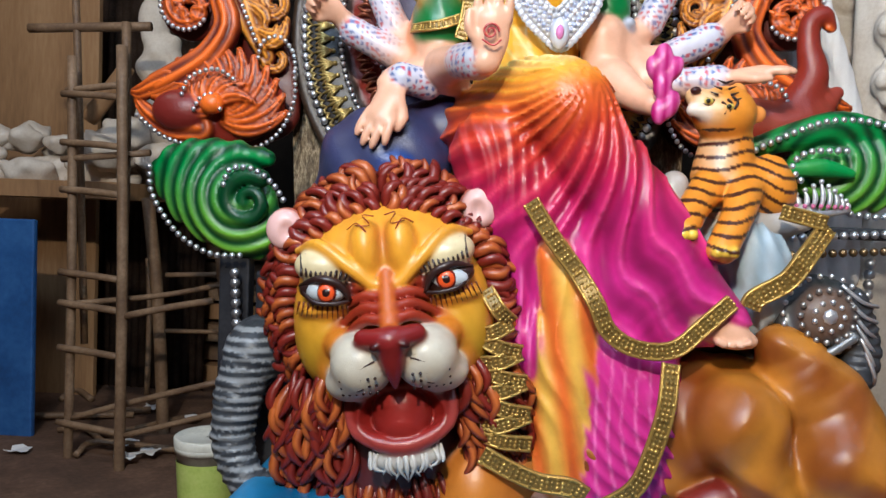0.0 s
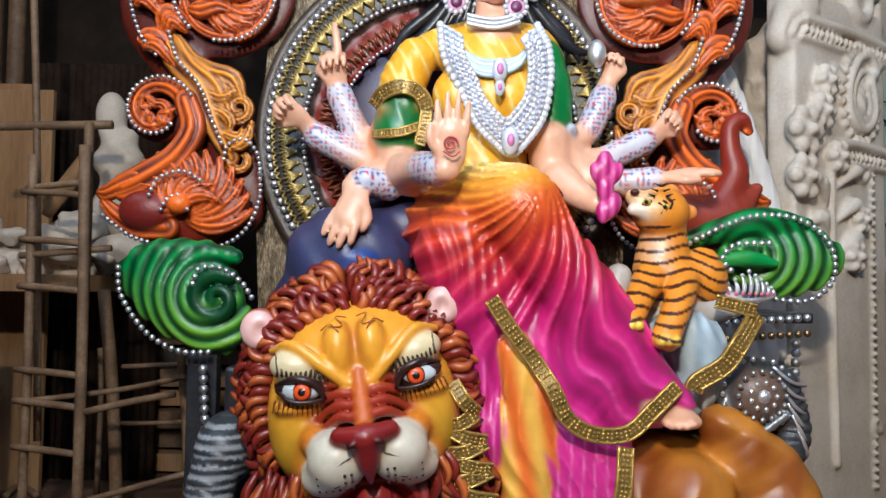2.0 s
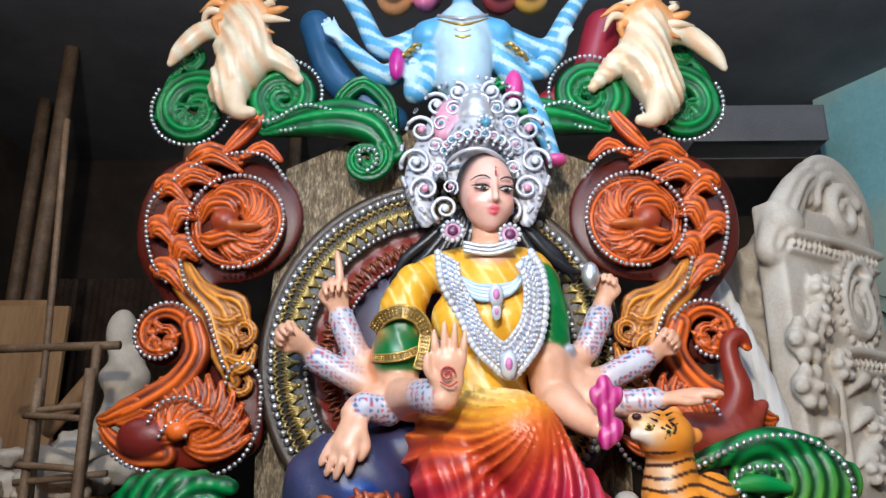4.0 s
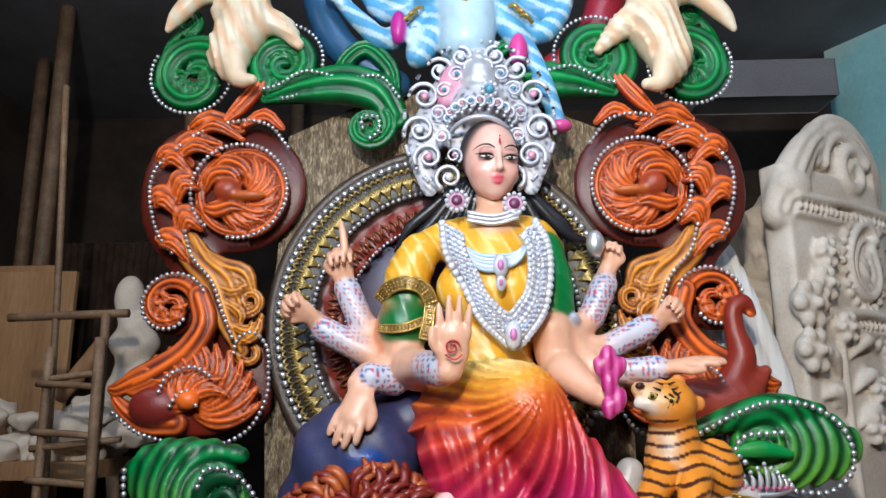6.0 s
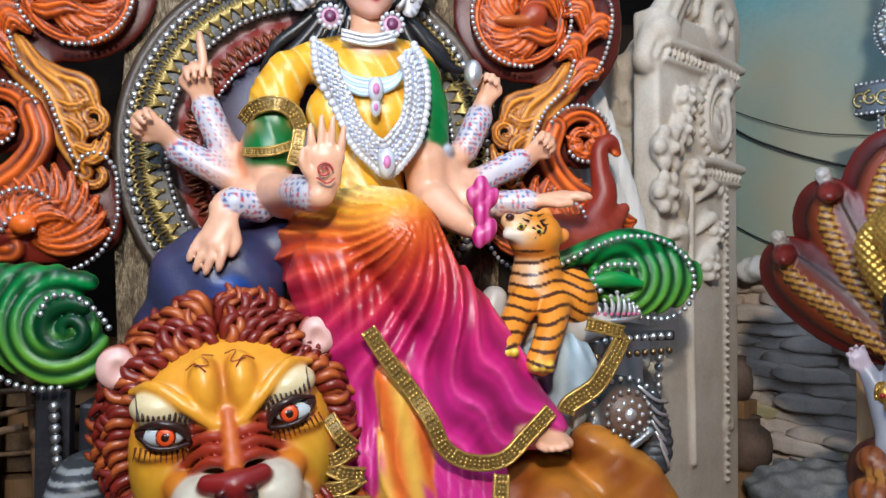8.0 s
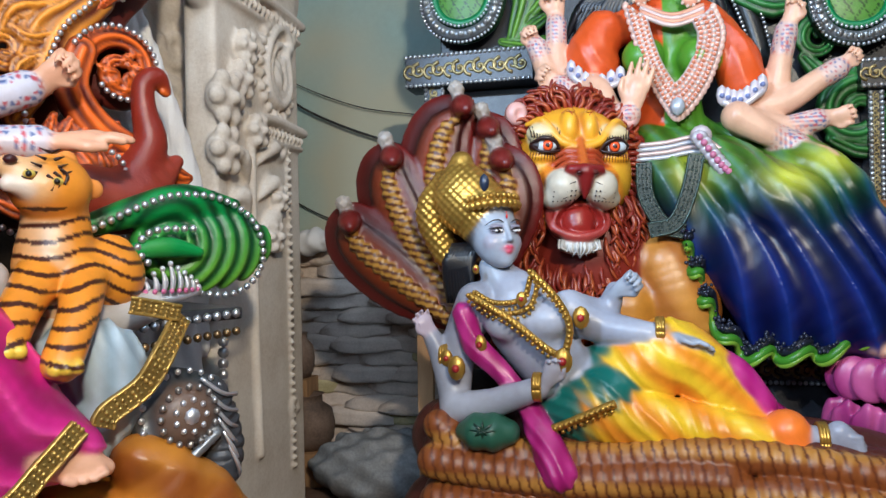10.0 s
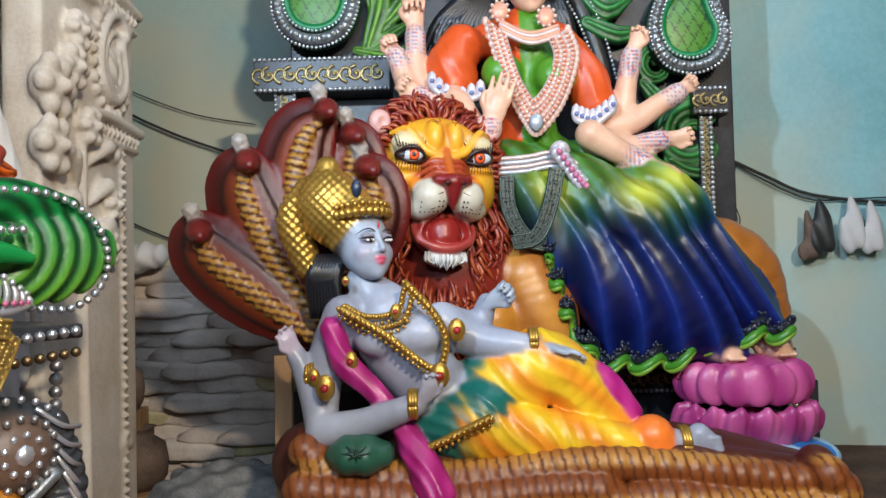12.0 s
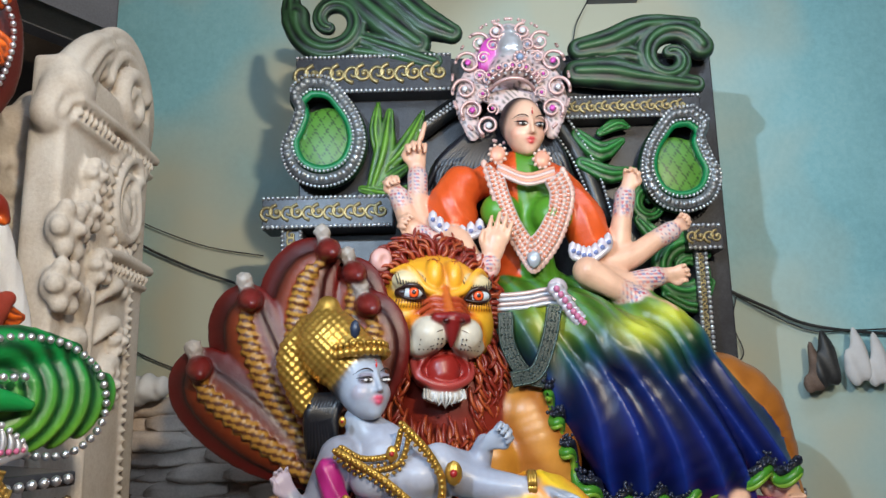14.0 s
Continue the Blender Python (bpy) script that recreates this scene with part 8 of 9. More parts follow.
for k in range(-6, 7):
    a = radians(k * 14)
    q = np.array((-0.37, 3.50, 1.85)) + T @ np.array([0.135 * math.sin(a), -0.13 * math.cos(a) + 0.02, 0.02 + 0.02 * math.cos(a)])
    p.bead(q, 0.024, GL, 0.75)
    p.bead(q + [0, -0.008, 0.035], 0.016, GL, 0.75)
g = np.array((-0.37, 3.30, 1.98))
p.bead(g, 0.035, (0.02, 0.03, 0.06), 0.1, squash=(0.7, 0.5, 1.2))
for k in range(26):
    a = k / 25
    c = np.array((-0.53, 3.62, 1.61))
    p.tube([c + [-0.08 + 0.15 * a, 0, 0.08], c + [-0.1 + 0.12 * a, -0.03, -0.02], c + [-0.12 + 0.16 * a, -0.05 * a, -0.16 - 0.03 * (k % 3)]], [0.03, 0.03, 0.008], (0.01, 0.01, 0.013))
# gold ornaments
for pts, r in (([(-0.44, 3.36, 1.46), (-0.34, 3.36, 1.41), (-0.21, 3.36, 1.43), (-0.17, 3.36, 1.53)], 0.014), ([(-0.45, 3.36, 1.43), (-0.34, 3.36, 1.36), (-0.18, 3.36, 1.39), (-0.13, 3.36, 1.53)], 0.012), ([(-0.46, 3.32, 1.45), (-0.26, 3.32, 1.33), (-0.11, 3.32, 1.21), (-0.03, 3.32, 1.16)], 0.018), ([(-0.17, 3.34, 1.56), (-0.05, 3.34, 1.43), (0.01, 3.34, 1.30), (-0.02, 3.34, 1.15)], 0.018),
               ([(-0.11, 3.30, 0.82), (0.01, 3.30, 0.87), (0.14, 3.30, 0.93), (0.21, 3.30, 0.96)], 0.02)):
    p.tube(pts, r, GL, 0.75, n=6)
    p.beads(np.array(pts) + [0, -r, 0], 0.012, 0.026, GL, 0.75)
    p.beads(np.array(pts) + [0, -0.005, -0.03], 0.01, 0.03, GL, 0.75)
for q, r in (((-0.21, 3.33, 1.43), 0.03), ((-0.02, 3.28, 1.15), 0.05), ((-0.53, 3.33, 1.10), 0.05), ((0.06, 3.36, 1.34), 0.045), ((-0.59, 3.38, 1.14), 0.035), ((-0.42, 3.36, 1.21), 0.04), ((-0.44, 3.40, 1.57), 0.02)):
    p.bead(q, r, GL, 0.75, nu=10, nv=6, squash=(0.9, 0.5, 1.2))
    p.bead(np.array(q) + [0, -r * 0.45, 0], r * 0.4, (0.35, 0.02, 0.02), 0)
for a, b, r in (((-0.15, 3.30, 1.00), (-0.13, 3.30, 1.05), 0.06), ((0.40, 3.50, 1.24), (0.43, 3.50, 1.30), 0.055), ((1.09, 3.48, 0.84), (1.10, 3.48, 0.74), 0.07), ((-0.64, 3.45, 1.12), (-0.59, 3.45, 1.16), 0.06)):
    a, b = np.array(a), np.array(b)
    for k in (0, 0.5, 1):
        m = a + (b - a) * 0.5 + np.array([0.012 * (k - 0.5) * 2, 0, 0])
        p.tube([m + [0, -r * math.cos(t), r * math.sin(t)] for t in np.linspace(0, 2 * math.pi, 9)], 0.011, GL, 0.75, n=2)
tagged(bay(p.build("reclining_statue", ENAMEL)), "reclining grey-blue plaster statue with gold crown and yellow wrap", "statue")

# ---- second group: the many-hooded serpent (one plain mesh) ----
p = Pile()
S = Sculpt(0.011, 0.006)
SN, SN_L = (0.07, 0.012, 0.008), (0.2, 0.05, 0.012)
hoods = [[(-0.66, 3.78, 1.30), (-0.96, 3.78, 1.53), (-1.21, 3.78, 1.74), (-1.24, 3.78, 1.84)], [(-0.65, 3.82, 1.35), (-0.91, 3.82, 1.76), (-1.03, 3.82, 2.06), (-1.00, 3.82, 2.19)], [(-0.60, 3.86, 1.41), (-0.77, 3.86, 1.94), (-0.74, 3.86, 2.30), (-0.60, 3.86, 2.45)], [(-0.55, 3.90, 1.40), (-0.48, 3.90, 1.91), (-0.48, 3.90, 2.21), (-0.47, 3.90, 2.33)], [(-0.51, 3.84, 1.41), (-0.39, 3.84, 1.84), (-0.37, 3.84, 2.02), (-0.39, 3.84, 2.15)]]
for h in hoods:
    h = np.array(h)
    S.limb(h + [0, 0.03, 0], [0.09, 0.21, 0.2, 0.08], SN, 0.012, flat=((0.1, 1, 0), 0.22), n=5, tones=((0.12, 0.005, 0.003), (0.03, 0.004, 0.003)))
    S.limb(h + [0.02, -0.015, -0.02], [0.05, 0.13, 0.115, 0.03], (0.3, 0.06, 0.012), 0.02, flat=((0.1, 1, 0), 0.25), n=5, tones=((0.025, 0.004, 0.003), (0.2, 0.03, 0.005)))
    S.limb(h + [0.03, -0.055, -0.03], [0.035, 0.046, 0.042, 0.016], lambda P_: np.where((np.sin(P_[:, 2] * 170 + P_[:, 0] * 40) > -0.2)[:, None], (0.44, 0.23, 0.035), (0.1, 0.03, 0.012)), 0.008, flat=((0, 1, 0), 0.5), relief=lambda P_, s, q: 0.006 * np.sin(s * 105), n=5)
    e = h[-1]
    S.limb([e + [0, 0.02, 0], e + [0.03, -0.08, -0.01], e + [0.06, -0.15, -0.04]], [0.06, 0.062, 0.03], (0.13, 0.01, 0.008), 0.02)
    S.ball(e + [0.04, -0.12, -0.02], (0.04, 0.04, 0.02), (0.25, 0.03, 0.02), 0.015)
    S.limb([e + [-0.01, -0.02, 0.05], e + [-0.02, -0.03, 0.1]], [0.035, 0.045], (0.4, 0.36, 0.32), 0.01, relief=lambda P_, s, q: 0.006 * np.sin(P_[:, 0] * 150) * np.sin(P_[:, 2] * 150))
coil_tone = lambda P_: np.where((np.sin(P_[:, 0] * 130 + P_[:, 2] * 30) > 0.75)[:, None], (0.12, 0.03, 0.01), np.array((0.24, 0.07, 0.015)) + np.outer(np.clip(np.sin(P_[:, 2] * 36 - 1), 0, 1), (0.26, 0.17, 0.03)))
for pts, r in (([(-0.63, 3.35, 0.82), (-0.49, 3.35, 0.71), (-0.19, 3.35, 0.69), (0.16, 3.35, 0.69), (0.51, 3.35, 0.73), (0.81, 3.35, 0.73), (1.26, 3.35, 0.68), (1.61, 3.35, 0.63)], 0.075), ([(-0.64, 3.30, 0.66), (-0.39, 3.30, 0.63), (0.01, 3.30, 0.60), (0.40, 3.30, 0.63), (0.65, 3.30, 0.63), (0.72, 3.30, 0.59)], 0.085),
               ([(0.72, 3.30, 0.55), (0.94, 3.30, 0.59), (1.24, 3.30, 0.55), (1.53, 3.30, 0.52), (1.71, 3.30, 0.59), (1.66, 3.30, 0.68)], 0.085), ([(-0.62, 3.30, 0.46), (-0.10, 3.30, 0.43), (0.49, 3.30, 0.45), (1.11, 3.30, 0.40), (1.68, 3.30, 0.42)], 0.1), ([(-0.61, 3.35, 0.24), (-0.01, 3.35, 0.21), (0.75, 3.35, 0.23), (1.69, 3.35, 0.20)], 0.11), ([(-0.62, 3.40, 0.02), (0.24, 3.40, -0.02), (1.71, 3.40, -0.03)], 0.12)):
    S.limb(pts, r, coil_tone, 0.012, n=5, relief=lambda P_, s, q: 0.004 * np.sin(s * 95))
    S.limb(np.array(pts) + [0, 0.1, 0.02], r, SN, 0.012, n=3)
S.limb([(-0.64, 3.62, 0.70), (0.15, 3.62, 0.70), (1.10, 3.62, 0.65), (1.69, 3.62, 0.55)], [0.2, 0.22, 0.2, 0.15], SN, 0.03)
S.limb([(-0.65, 3.62, 0.27), (0.13, 3.62, 0.25), (1.08, 3.62, 0.22), (1.67, 3.62, 0.20)], [0.26, 0.28, 0.28, 0.2], SN, 0.03)
S.skin(p)
tagged(bay(p.build("serpent_statue", ENAMEL_RELIEF)), "dark red plaster serpent with five hoods and banded coils", "statue")
S = Sculpt(0.01)
S.ball((-0.38, 3.30, 0.81), (0.15, 0.12, 0.09), (0.03, 0.11, 0.07), 0.02, relief=lambda P_: 0.005 * np.sin(P_[:, 0] * 60))
p = Pile()
S.skin(p)
q0 = np.array((-0.38, 3.18, 0.84))
for k in range(8):
    p.tube([q0, q0 + [0.06 * math.cos(k * 0.785), 0.01, 0.045 * math.sin(k * 0.785)]], [0.01, 0.003], (0.01, 0.04, 0.025), sides=5, n=1)
tagged(bay(p.build("elbow_cushion", ENAMEL)), "green painted cushion under the reclining elbow", "cushion")


# ---- raw plaster panels, gauze ----
def plaster_panel(name, w, h, m, seed, tall=True):
    """A carved plaster slab, w wide and h high: volute at the top, ledges, paisley, rosettes and scrolls."""
    rnd = random.Random(seed)
    S = Sculpt(0.016, 0.02)
    W = (0.5, 0.5, 0.5)

    def slab(P_):
        q = np.abs(P_ - np.array([w / 2, 0.1, h * 0.44])) - np.array([w / 2 - 0.04, 0.06, h * 0.44 - 0.02])
        return np.linalg.norm(np.maximum(q, 0), axis=1) + np.minimum(q.max(1), 0) - 0.03
    S.form(slab, (-0.03, 0, -0.03), (w + 0.03, 0.22, h * 0.88 + 0.03), W, 0.02)
    if tall:
        # crest: a hooked volute under a fan of concentric flutes
        c = np.array([w * 0.72, 0.06, h * 0.895])
        S.limb(spiral(c, 0.17, 0.045, 30, 1.35, 0.02), np.linspace(0.055, 0.035, 26), W, 0.012)
        S.ball(c + [0, 0.0, 0], (0.07, 0.06, 0.07), W, 0.01)
        for k, R in enumerate((0.25, 0.315, 0.375)):
            S.limb(spiral(c, R, R * 1.02, -50, 0.62, 0.05 + 0.012 * k), np.full(26, 0.04), W, 0.008)
        S.ball(c + [0, 0.08, 0.04], (0.4, 0.07, 0.36), W, 0.04)
        S.limb([(0.0, 0.08, h * 0.80), (w * 0.12, 0.06, h * 0.86), (w * 0.3, 0.06, h * 0.92), (w * 0.46, 0.08, h * 0.95)], [0.1, 0.12, 0.1, 0.08], W, 0.03, relief=flutes(9, 0.012), flat=((0, 1, 0), 0.7))
        S.ball((w * 0.1, 0.02, h * 0.845), (0.14, 0.08, 0.1), W, 0.02)
        # two ledges with dentils
        for z, x0 in ((0.825, 0.06), (0.645, 0.42)):
            S.limb([(w * x0, -0.02, h * z), (w * 0.6, -0.02, h * (z + 0.004)), (w - 0.02, -0.02, h * z)], 0.032, W, 0.008)
            S.limb([(w * x0, 0.0, h * z - 0.1), (w * 0.6, 0.0, h * z - 0.1), (w - 0.02, 0.0, h * z - 0.1)], 0.02, W, 0.008)
            for k in range(int((1 - x0) * 20)):
                S.ball((w * (x0 + 0.02 + 0.05 * k), -0.012, h * z - 0.055), (0.018, 0.03, 0.03), W, 0.006)
        # paisley boss with a stud row and a ribbed hollow
        ps = [(-0.1, 0.75), (0.25, 0.85), (0.5, 0.55), (0.3, 0.4), (0.42, 0.0), (0.38, -0.45), (0, -0.72), (-0.42, -0.5), (-0.52, 0.0), (-0.35, 0.45), (-0.1, 0.75)]
        S.limb([(w * 0.68 + 0.32 * x, -0.01, h * 0.735 + 0.3 * z) for x, z in ps], 0.03, W, 0.008)
        S.limb([(w * 0.68 + 0.2 * x, -0.005, h * 0.73 + 0.2 * z) for x, z in ps], 0.022, W, 0.008)
        q = smooth_line([(w * 0.68 + 0.44 * x, 0.0, h * 0.735 + 0.4 * z) for x, z in ps], 3)
        for o in q:
            S.ball(o, 0.03, W, 0.006)
        S.ball((w * 0.67, 0.02, h * 0.72), (0.075, 0.05, 0.13), W, 0.01, relief=lambda P_: 0.006 * np.sin(P_[:, 0] * 90 + P_[:, 2] * 60))
        # rosettes and lumps down the inner side, leaf sprays and a beaded edge below
        for cx, cz, r in ((0.27, 0.74, 0.08), (0.22, 0.69, 0.09), (0.38, 0.625, 0.08), (0.06, 0.655, 0.12), (0.05, 0.585, 0.11), (0.62, 0.53, 0.07), (0.55, 0.47, 0.08)):
            S.ball((w * cx, 0.0, h * cz), (r, 0.07, r * 0.9), W, 0.02)
            for j in range(6):
                S.ball((w * cx + r * 0.85 * math.cos(j * 1.05), -0.03, h * cz + r * 0.85 * math.sin(j * 1.05)), (r * 0.42, 0.04, r * 0.42), W, 0.008)
            S.ball((w * cx, -0.07, h * cz), r * 0.3, W, 0.008)
        for k in range(3):
            z = h * 0.58 - k * 0.2
            S.limb([(w * 0.42, 0.0, z), (w * 0.56, -0.02, z + 0.1), (w * 0.66, 0.0, z + 0.06)], [0.015, 0.045, 0.012], W, 0.008)
            S.limb([(w * 0.3, 0.0, z - 0.12), (w * 0.2, -0.02, z), (w * 0.12, 0.0, z - 0.04)], [0.015, 0.05, 0.012], W, 0.008)
        for x in (0.8,):
            for k in range(40):
                S.ball((w * x, -0.005, h * 0.62 - k * 0.05), 0.018, W, 0.006)
        S.limb([(w * 0.35, 0.0, h * 0.62), (w * 0.35, 0.0, h * 0.4), (w * 0.38, 0.0, h * 0.15)], 0.025, W, 0.01)
    else:
        for k in range(9):
            x = w * rnd.uniform(0.1, 0.9)
            z = h * rnd.uniform(0.35, 0.85)
            S.limb(spiral((x, 0.02, z), rnd.uniform(0.1, 0.17), 0.03, rnd.uniform(0, 360), 1.3, 0.02), np.linspace(0.05, 0.025, 26), W, 0.015)
        S.limb([(0, 0.1, h * 0.86), (w * 0.3, 0.1, h * 0.93), (w * 0.6, 0.1, h * 0.87), (w, 0.1, h * 0.93)], [0.12, 0.16, 0.1, 0.12], W, 0.03, relief=lambda P_, s, q: 0.01 * np.sin(s * 30))
    for k in range(10 if tall else 30):
        x, z = w * rnd.uniform(0.08, 0.92), h * rnd.uniform(0.12, 0.86)
        q = rnd.random()
        if q < 0.45:
            S.limb(spiral((x, 0.01, z), rnd.uniform(0.05, 0.1), 0.02, rnd.uniform(0, 360), rnd.choice((-1.2, 1.2)), 0.01, 14), np.linspace(0.026, 0.014, 14), W, 0.008, n=2)
        elif q < 0.75:
            a0 = rnd.uniform(0, 6.28)
            for j in range(5):
                S.ball((x + 0.05 * math.cos(a0 + j * 1.257), 0.01, z + 0.05 * math.sin(a0 + j * 1.257)), (0.03, 0.025, 0.03), W, 0.008)
        else:
            S.limb([(x - 0.1, 0.015, z), (x, 0.0, z + 0.06), (x + 0.1, 0.015, z + 0.02)], [0.012, 0.035, 0.01], W, 0.008)
    p = Pile()
    S.skin(p)
    ob = p.build(name, PLASTER)
    ob.matrix_world = m
    return tagged(ob, "unpainted carved plaster throne panel standing on the floor", "plaster casting", "plaster castings")


plaster_panel("plaster_casting", 1.05, 3.75, pose(1.95, 4.05, 0, 0, 0, 34), 3)
plaster_panel("plaster_casting", 0.75, 3.45, pose(1.45, 4.42, 0, 0, 0, 12), 5, False)

p = Pile()
S = Sculpt(0.014)
S.limb([(1.39, 4.05, 3.31), (1.41, 4.05, 2.83), (1.49, 4.05, 2.40), (1.58, 4.05, 1.98), (1.58, 4.05, 1.55)], [0.06, 0.12, 0.2, 0.26, 0.28], (0.5, 0.5, 0.5), 0.03, relief=lambda P_, s, q: -0.03 * np.abs(np.sin(P_[:, 0] * 26 + P_[:, 2] * 7)) - 0.01 * np.abs(np.sin(P_[:, 0] * 71)), flat=((0, 1, 0), 0.35), n=5)
S.limb([(1.64, 4.10, 1.74), (1.63, 4.10, 1.25), (1.62, 4.10, 0.78)], [0.26, 0.24, 0.2], (0.5, 0.5, 0.5), 0.03, relief=lambda P_, s, q: -0.03 * np.abs(np.sin(P_[:, 0] * 26 + P_[:, 2] * 7)), flat=((0, 1, 0), 0.35), n=5)
S.skin(p)
tagged(p.build("gauze_sheet", CLOTH), "white gauze sheet hanging in folds beside the throne", "cloth")

# ---- cement sacks stacked against the wall ----
def sack_mesh(seed):
    bm = bmesh.new()
    bmesh.ops.create_cube(bm, size=1)
    bmesh.ops.subdivide_edges(bm, edges=bm.edges, cuts=5, use_grid_fill=True)
    o = Vector((seed * 3.1, 0, 0))
    for v in bm.verts:
        x, y, z = v.co
        pinch = 1 - 0.55 * max(0, abs(x) * 2 - 0.62) / 0.38
        v.co = Vector((x * 0.62, y * 0.4 * (1 - 0.12 * (2 * x) ** 4), z * 0.16 * pinch * (1 - 0.35 * (2 * y) ** 4)))
        v.co += 0.022 * noise.noise_vector(v.co * 9 + o) + 0.01 * noise.noise_vector(v.co * 26 + o)
    me = bpy.data.meshes.new("cement_sack")
    bm.to_mesh(me)
    bm.free()
    me.polygons.foreach_set("use_smooth", np.ones(len(me.polygons), bool))
    return me


rnd = random.Random(2)
sack_meshes = [sack_mesh(k) for k in range(6)]
for k, me in enumerate(sack_meshes):
    me.materials.append(SACK_YELLOW if k == 5 else SACK)
x0, x1 = (-2.53, 5.60, 1.09)[0] - 0.5, (-1.15, 5.60, 1.05)[0]
for row in range(14):
    z = 0.08 + row * 0.118
    n = 5
    for k in range(n):
        x = x0 + 0.3 + (x1 - x0 - 0.3) * k / (n - 1) + (0.18 if row % 2 else 0) + rnd.uniform(-0.06, 0.06)
        ob = new("cement_sack", sack_meshes[rnd.choice((0, 1, 2, 3, 4, 0, 1, 2, 3, 5))])
        ob.matrix_world = G2 @ pose(x, 5.75 + rnd.uniform(-0.09, 0.07), z, rnd.uniform(-4, 4), rnd.uniform(-5, 5), rnd.uniform(-9, 9))
        tagged(ob, "dusty grey cement sack in a tall stack", "sack", "cement sacks")
p = Pile()
S = Sculpt(0.012)
c = np.array((-2.26, 5.40, 1.74))
S.ball(c, (0.2, 0.15, 0.1), (0.5, 0.5, 0.5), 0.03, relief=lambda P_: 0.015 * np.sin(P_[:, 0] * 40) * np.sin(P_[:, 2] * 35))
S.ball(c + [0.12, 0, 0.03], (0.12, 0.12, 0.09), (0.5, 0.5, 0.5), 0.03, relief=lambda P_: 0.015 * np.sin(P_[:, 0] * 50))
S.skin(p)
tagged(bay(p.build("crumpled_sheet", CLOTH)), "crumpled pale plastic sheet on the sack stack", "sheet")

# metal pots and rags on the floor before the sacks
for q, r, hgt in (((-2.04, 4.90, 0.41), 0.2, 0.35), ((-2.15, 5.00, 0.88), 0.12, 0.3)):
    q = np.array(q)
    p = Pile()
    prof = [(0.0, -0.5), (0.7, -0.5), (0.95, -0.3), (1.0, 0.0), (0.9, 0.3), (0.55, 0.45), (0.55, 0.6), (0.62, 0.62), (0.5, 0.6), (0.0, 0.5)]
    th = np.linspace(0, 2 * np.pi, 25)[:-1]
    v = np.array([[q[0] + r * a * math.cos(t), q[1] + r * a * math.sin(t), q[2] + hgt * b] for a, b in prof for t in th])
    f = [[i * 24 + j, i * 24 + (j + 1) % 24, (i + 1) * 24 + (j + 1) % 24, (i + 1) * 24 + j] for i in range(len(prof) - 1) for j in range(24)]
    p.add(v, np.array(f), (0.1, 0.1, 0.1))
    tagged(bay(p.build("metal_pot", RUSTY)), "dented dark metal pot standing by the sacks", "pot")
    sup = block("wooden_crate", (q[0] - r * 0.9, q[1] - r * 0.9, 0.0), (q[0] + r * 0.9, q[1] + r * 0.9, q[2] - hgt * 0.5), PLANK)
    tagged(bay(sup), "rough wooden crate under a metal pot", "crate")
p = Pile()
S = Sculpt(0.014)
S.ball((-1.38, 4.60, 0.26), (0.4, 0.25, 0.14), (0.5, 0.5, 0.5), 0.03, relief=lambda P_: 0.03 * np.sin(P_[:, 0] * 19) * np.sin(P_[:, 1] * 23 + P_[:, 2] * 30))
S.ball(((-1.38, 4.60, 0.26)[0], 4.65, 0.2), (0.5, 0.35, 0.24), (0.5, 0.5, 0.5), 0.05, relief=lambda P_: 0.03 * np.sin(P_[:, 0] * 19) * np.sin(P_[:, 1] * 23 + P_[:, 2] * 30))
S.skin(p)
tagged(bay(p.build("rag_heap", GREY_RAG)), "heap of grey rags on the floor", "rags")
pb = np.array([(-0.88, 3.85, 1.19), (-0.79, 3.85, 0.41)])
tagged(bay(block("plank", (pb[0][0], 3.85, 0.0), (pb[1][0], 3.89, pb[0][2]), PLANK)), "upright yellowish wooden plank behind the serpent", "plank")

# cables on the turquoise wall and the small bags on them
for pts, r in (([(-3.22, 6.42, 3.51), (-2.84, 6.42, 3.12), (-2.35, 6.42, 2.86), (-1.87, 6.42, 2.68), (-1.62, 6.42, 2.60)], 0.012), ([(-2.99, 6.44, 3.38), (-2.55, 6.44, 3.17), (-2.11, 6.44, 3.01), (-1.62, 6.44, 2.92)], 0.006), ([(-2.92, 6.44, 2.20), (-2.62, 6.44, 2.04), (-2.33, 6.44, 1.92)], 0.008), ([(2.19, 6.42, 2.65), (2.48, 6.42, 2.51), (2.82, 6.42, 2.34), (3.20, 6.42, 2.18), (3.98, 6.42, 2.09), (4.71, 6.42, 2.11)], 0.014),
               ([(2.40, 6.44, 2.60), (2.54, 6.44, 2.47), (3.11, 6.44, 2.16), (3.50, 6.44, 2.14), (3.99, 6.44, 2.15)], 0.007), ([(2.56, 6.44, 2.49), (2.50, 6.44, 2.22), (2.57, 6.44, 1.98), (2.51, 6.44, 1.88)], 0.006), ([(1.42, 6.44, 5.32), (1.30, 6.44, 5.09), (1.26, 6.44, 4.92)], 0.006)):
    tagged(bay(pole("cable", pts, r, CABLE, sides=6)), "black electric cable strung along the wall", "cable", "wall cables")
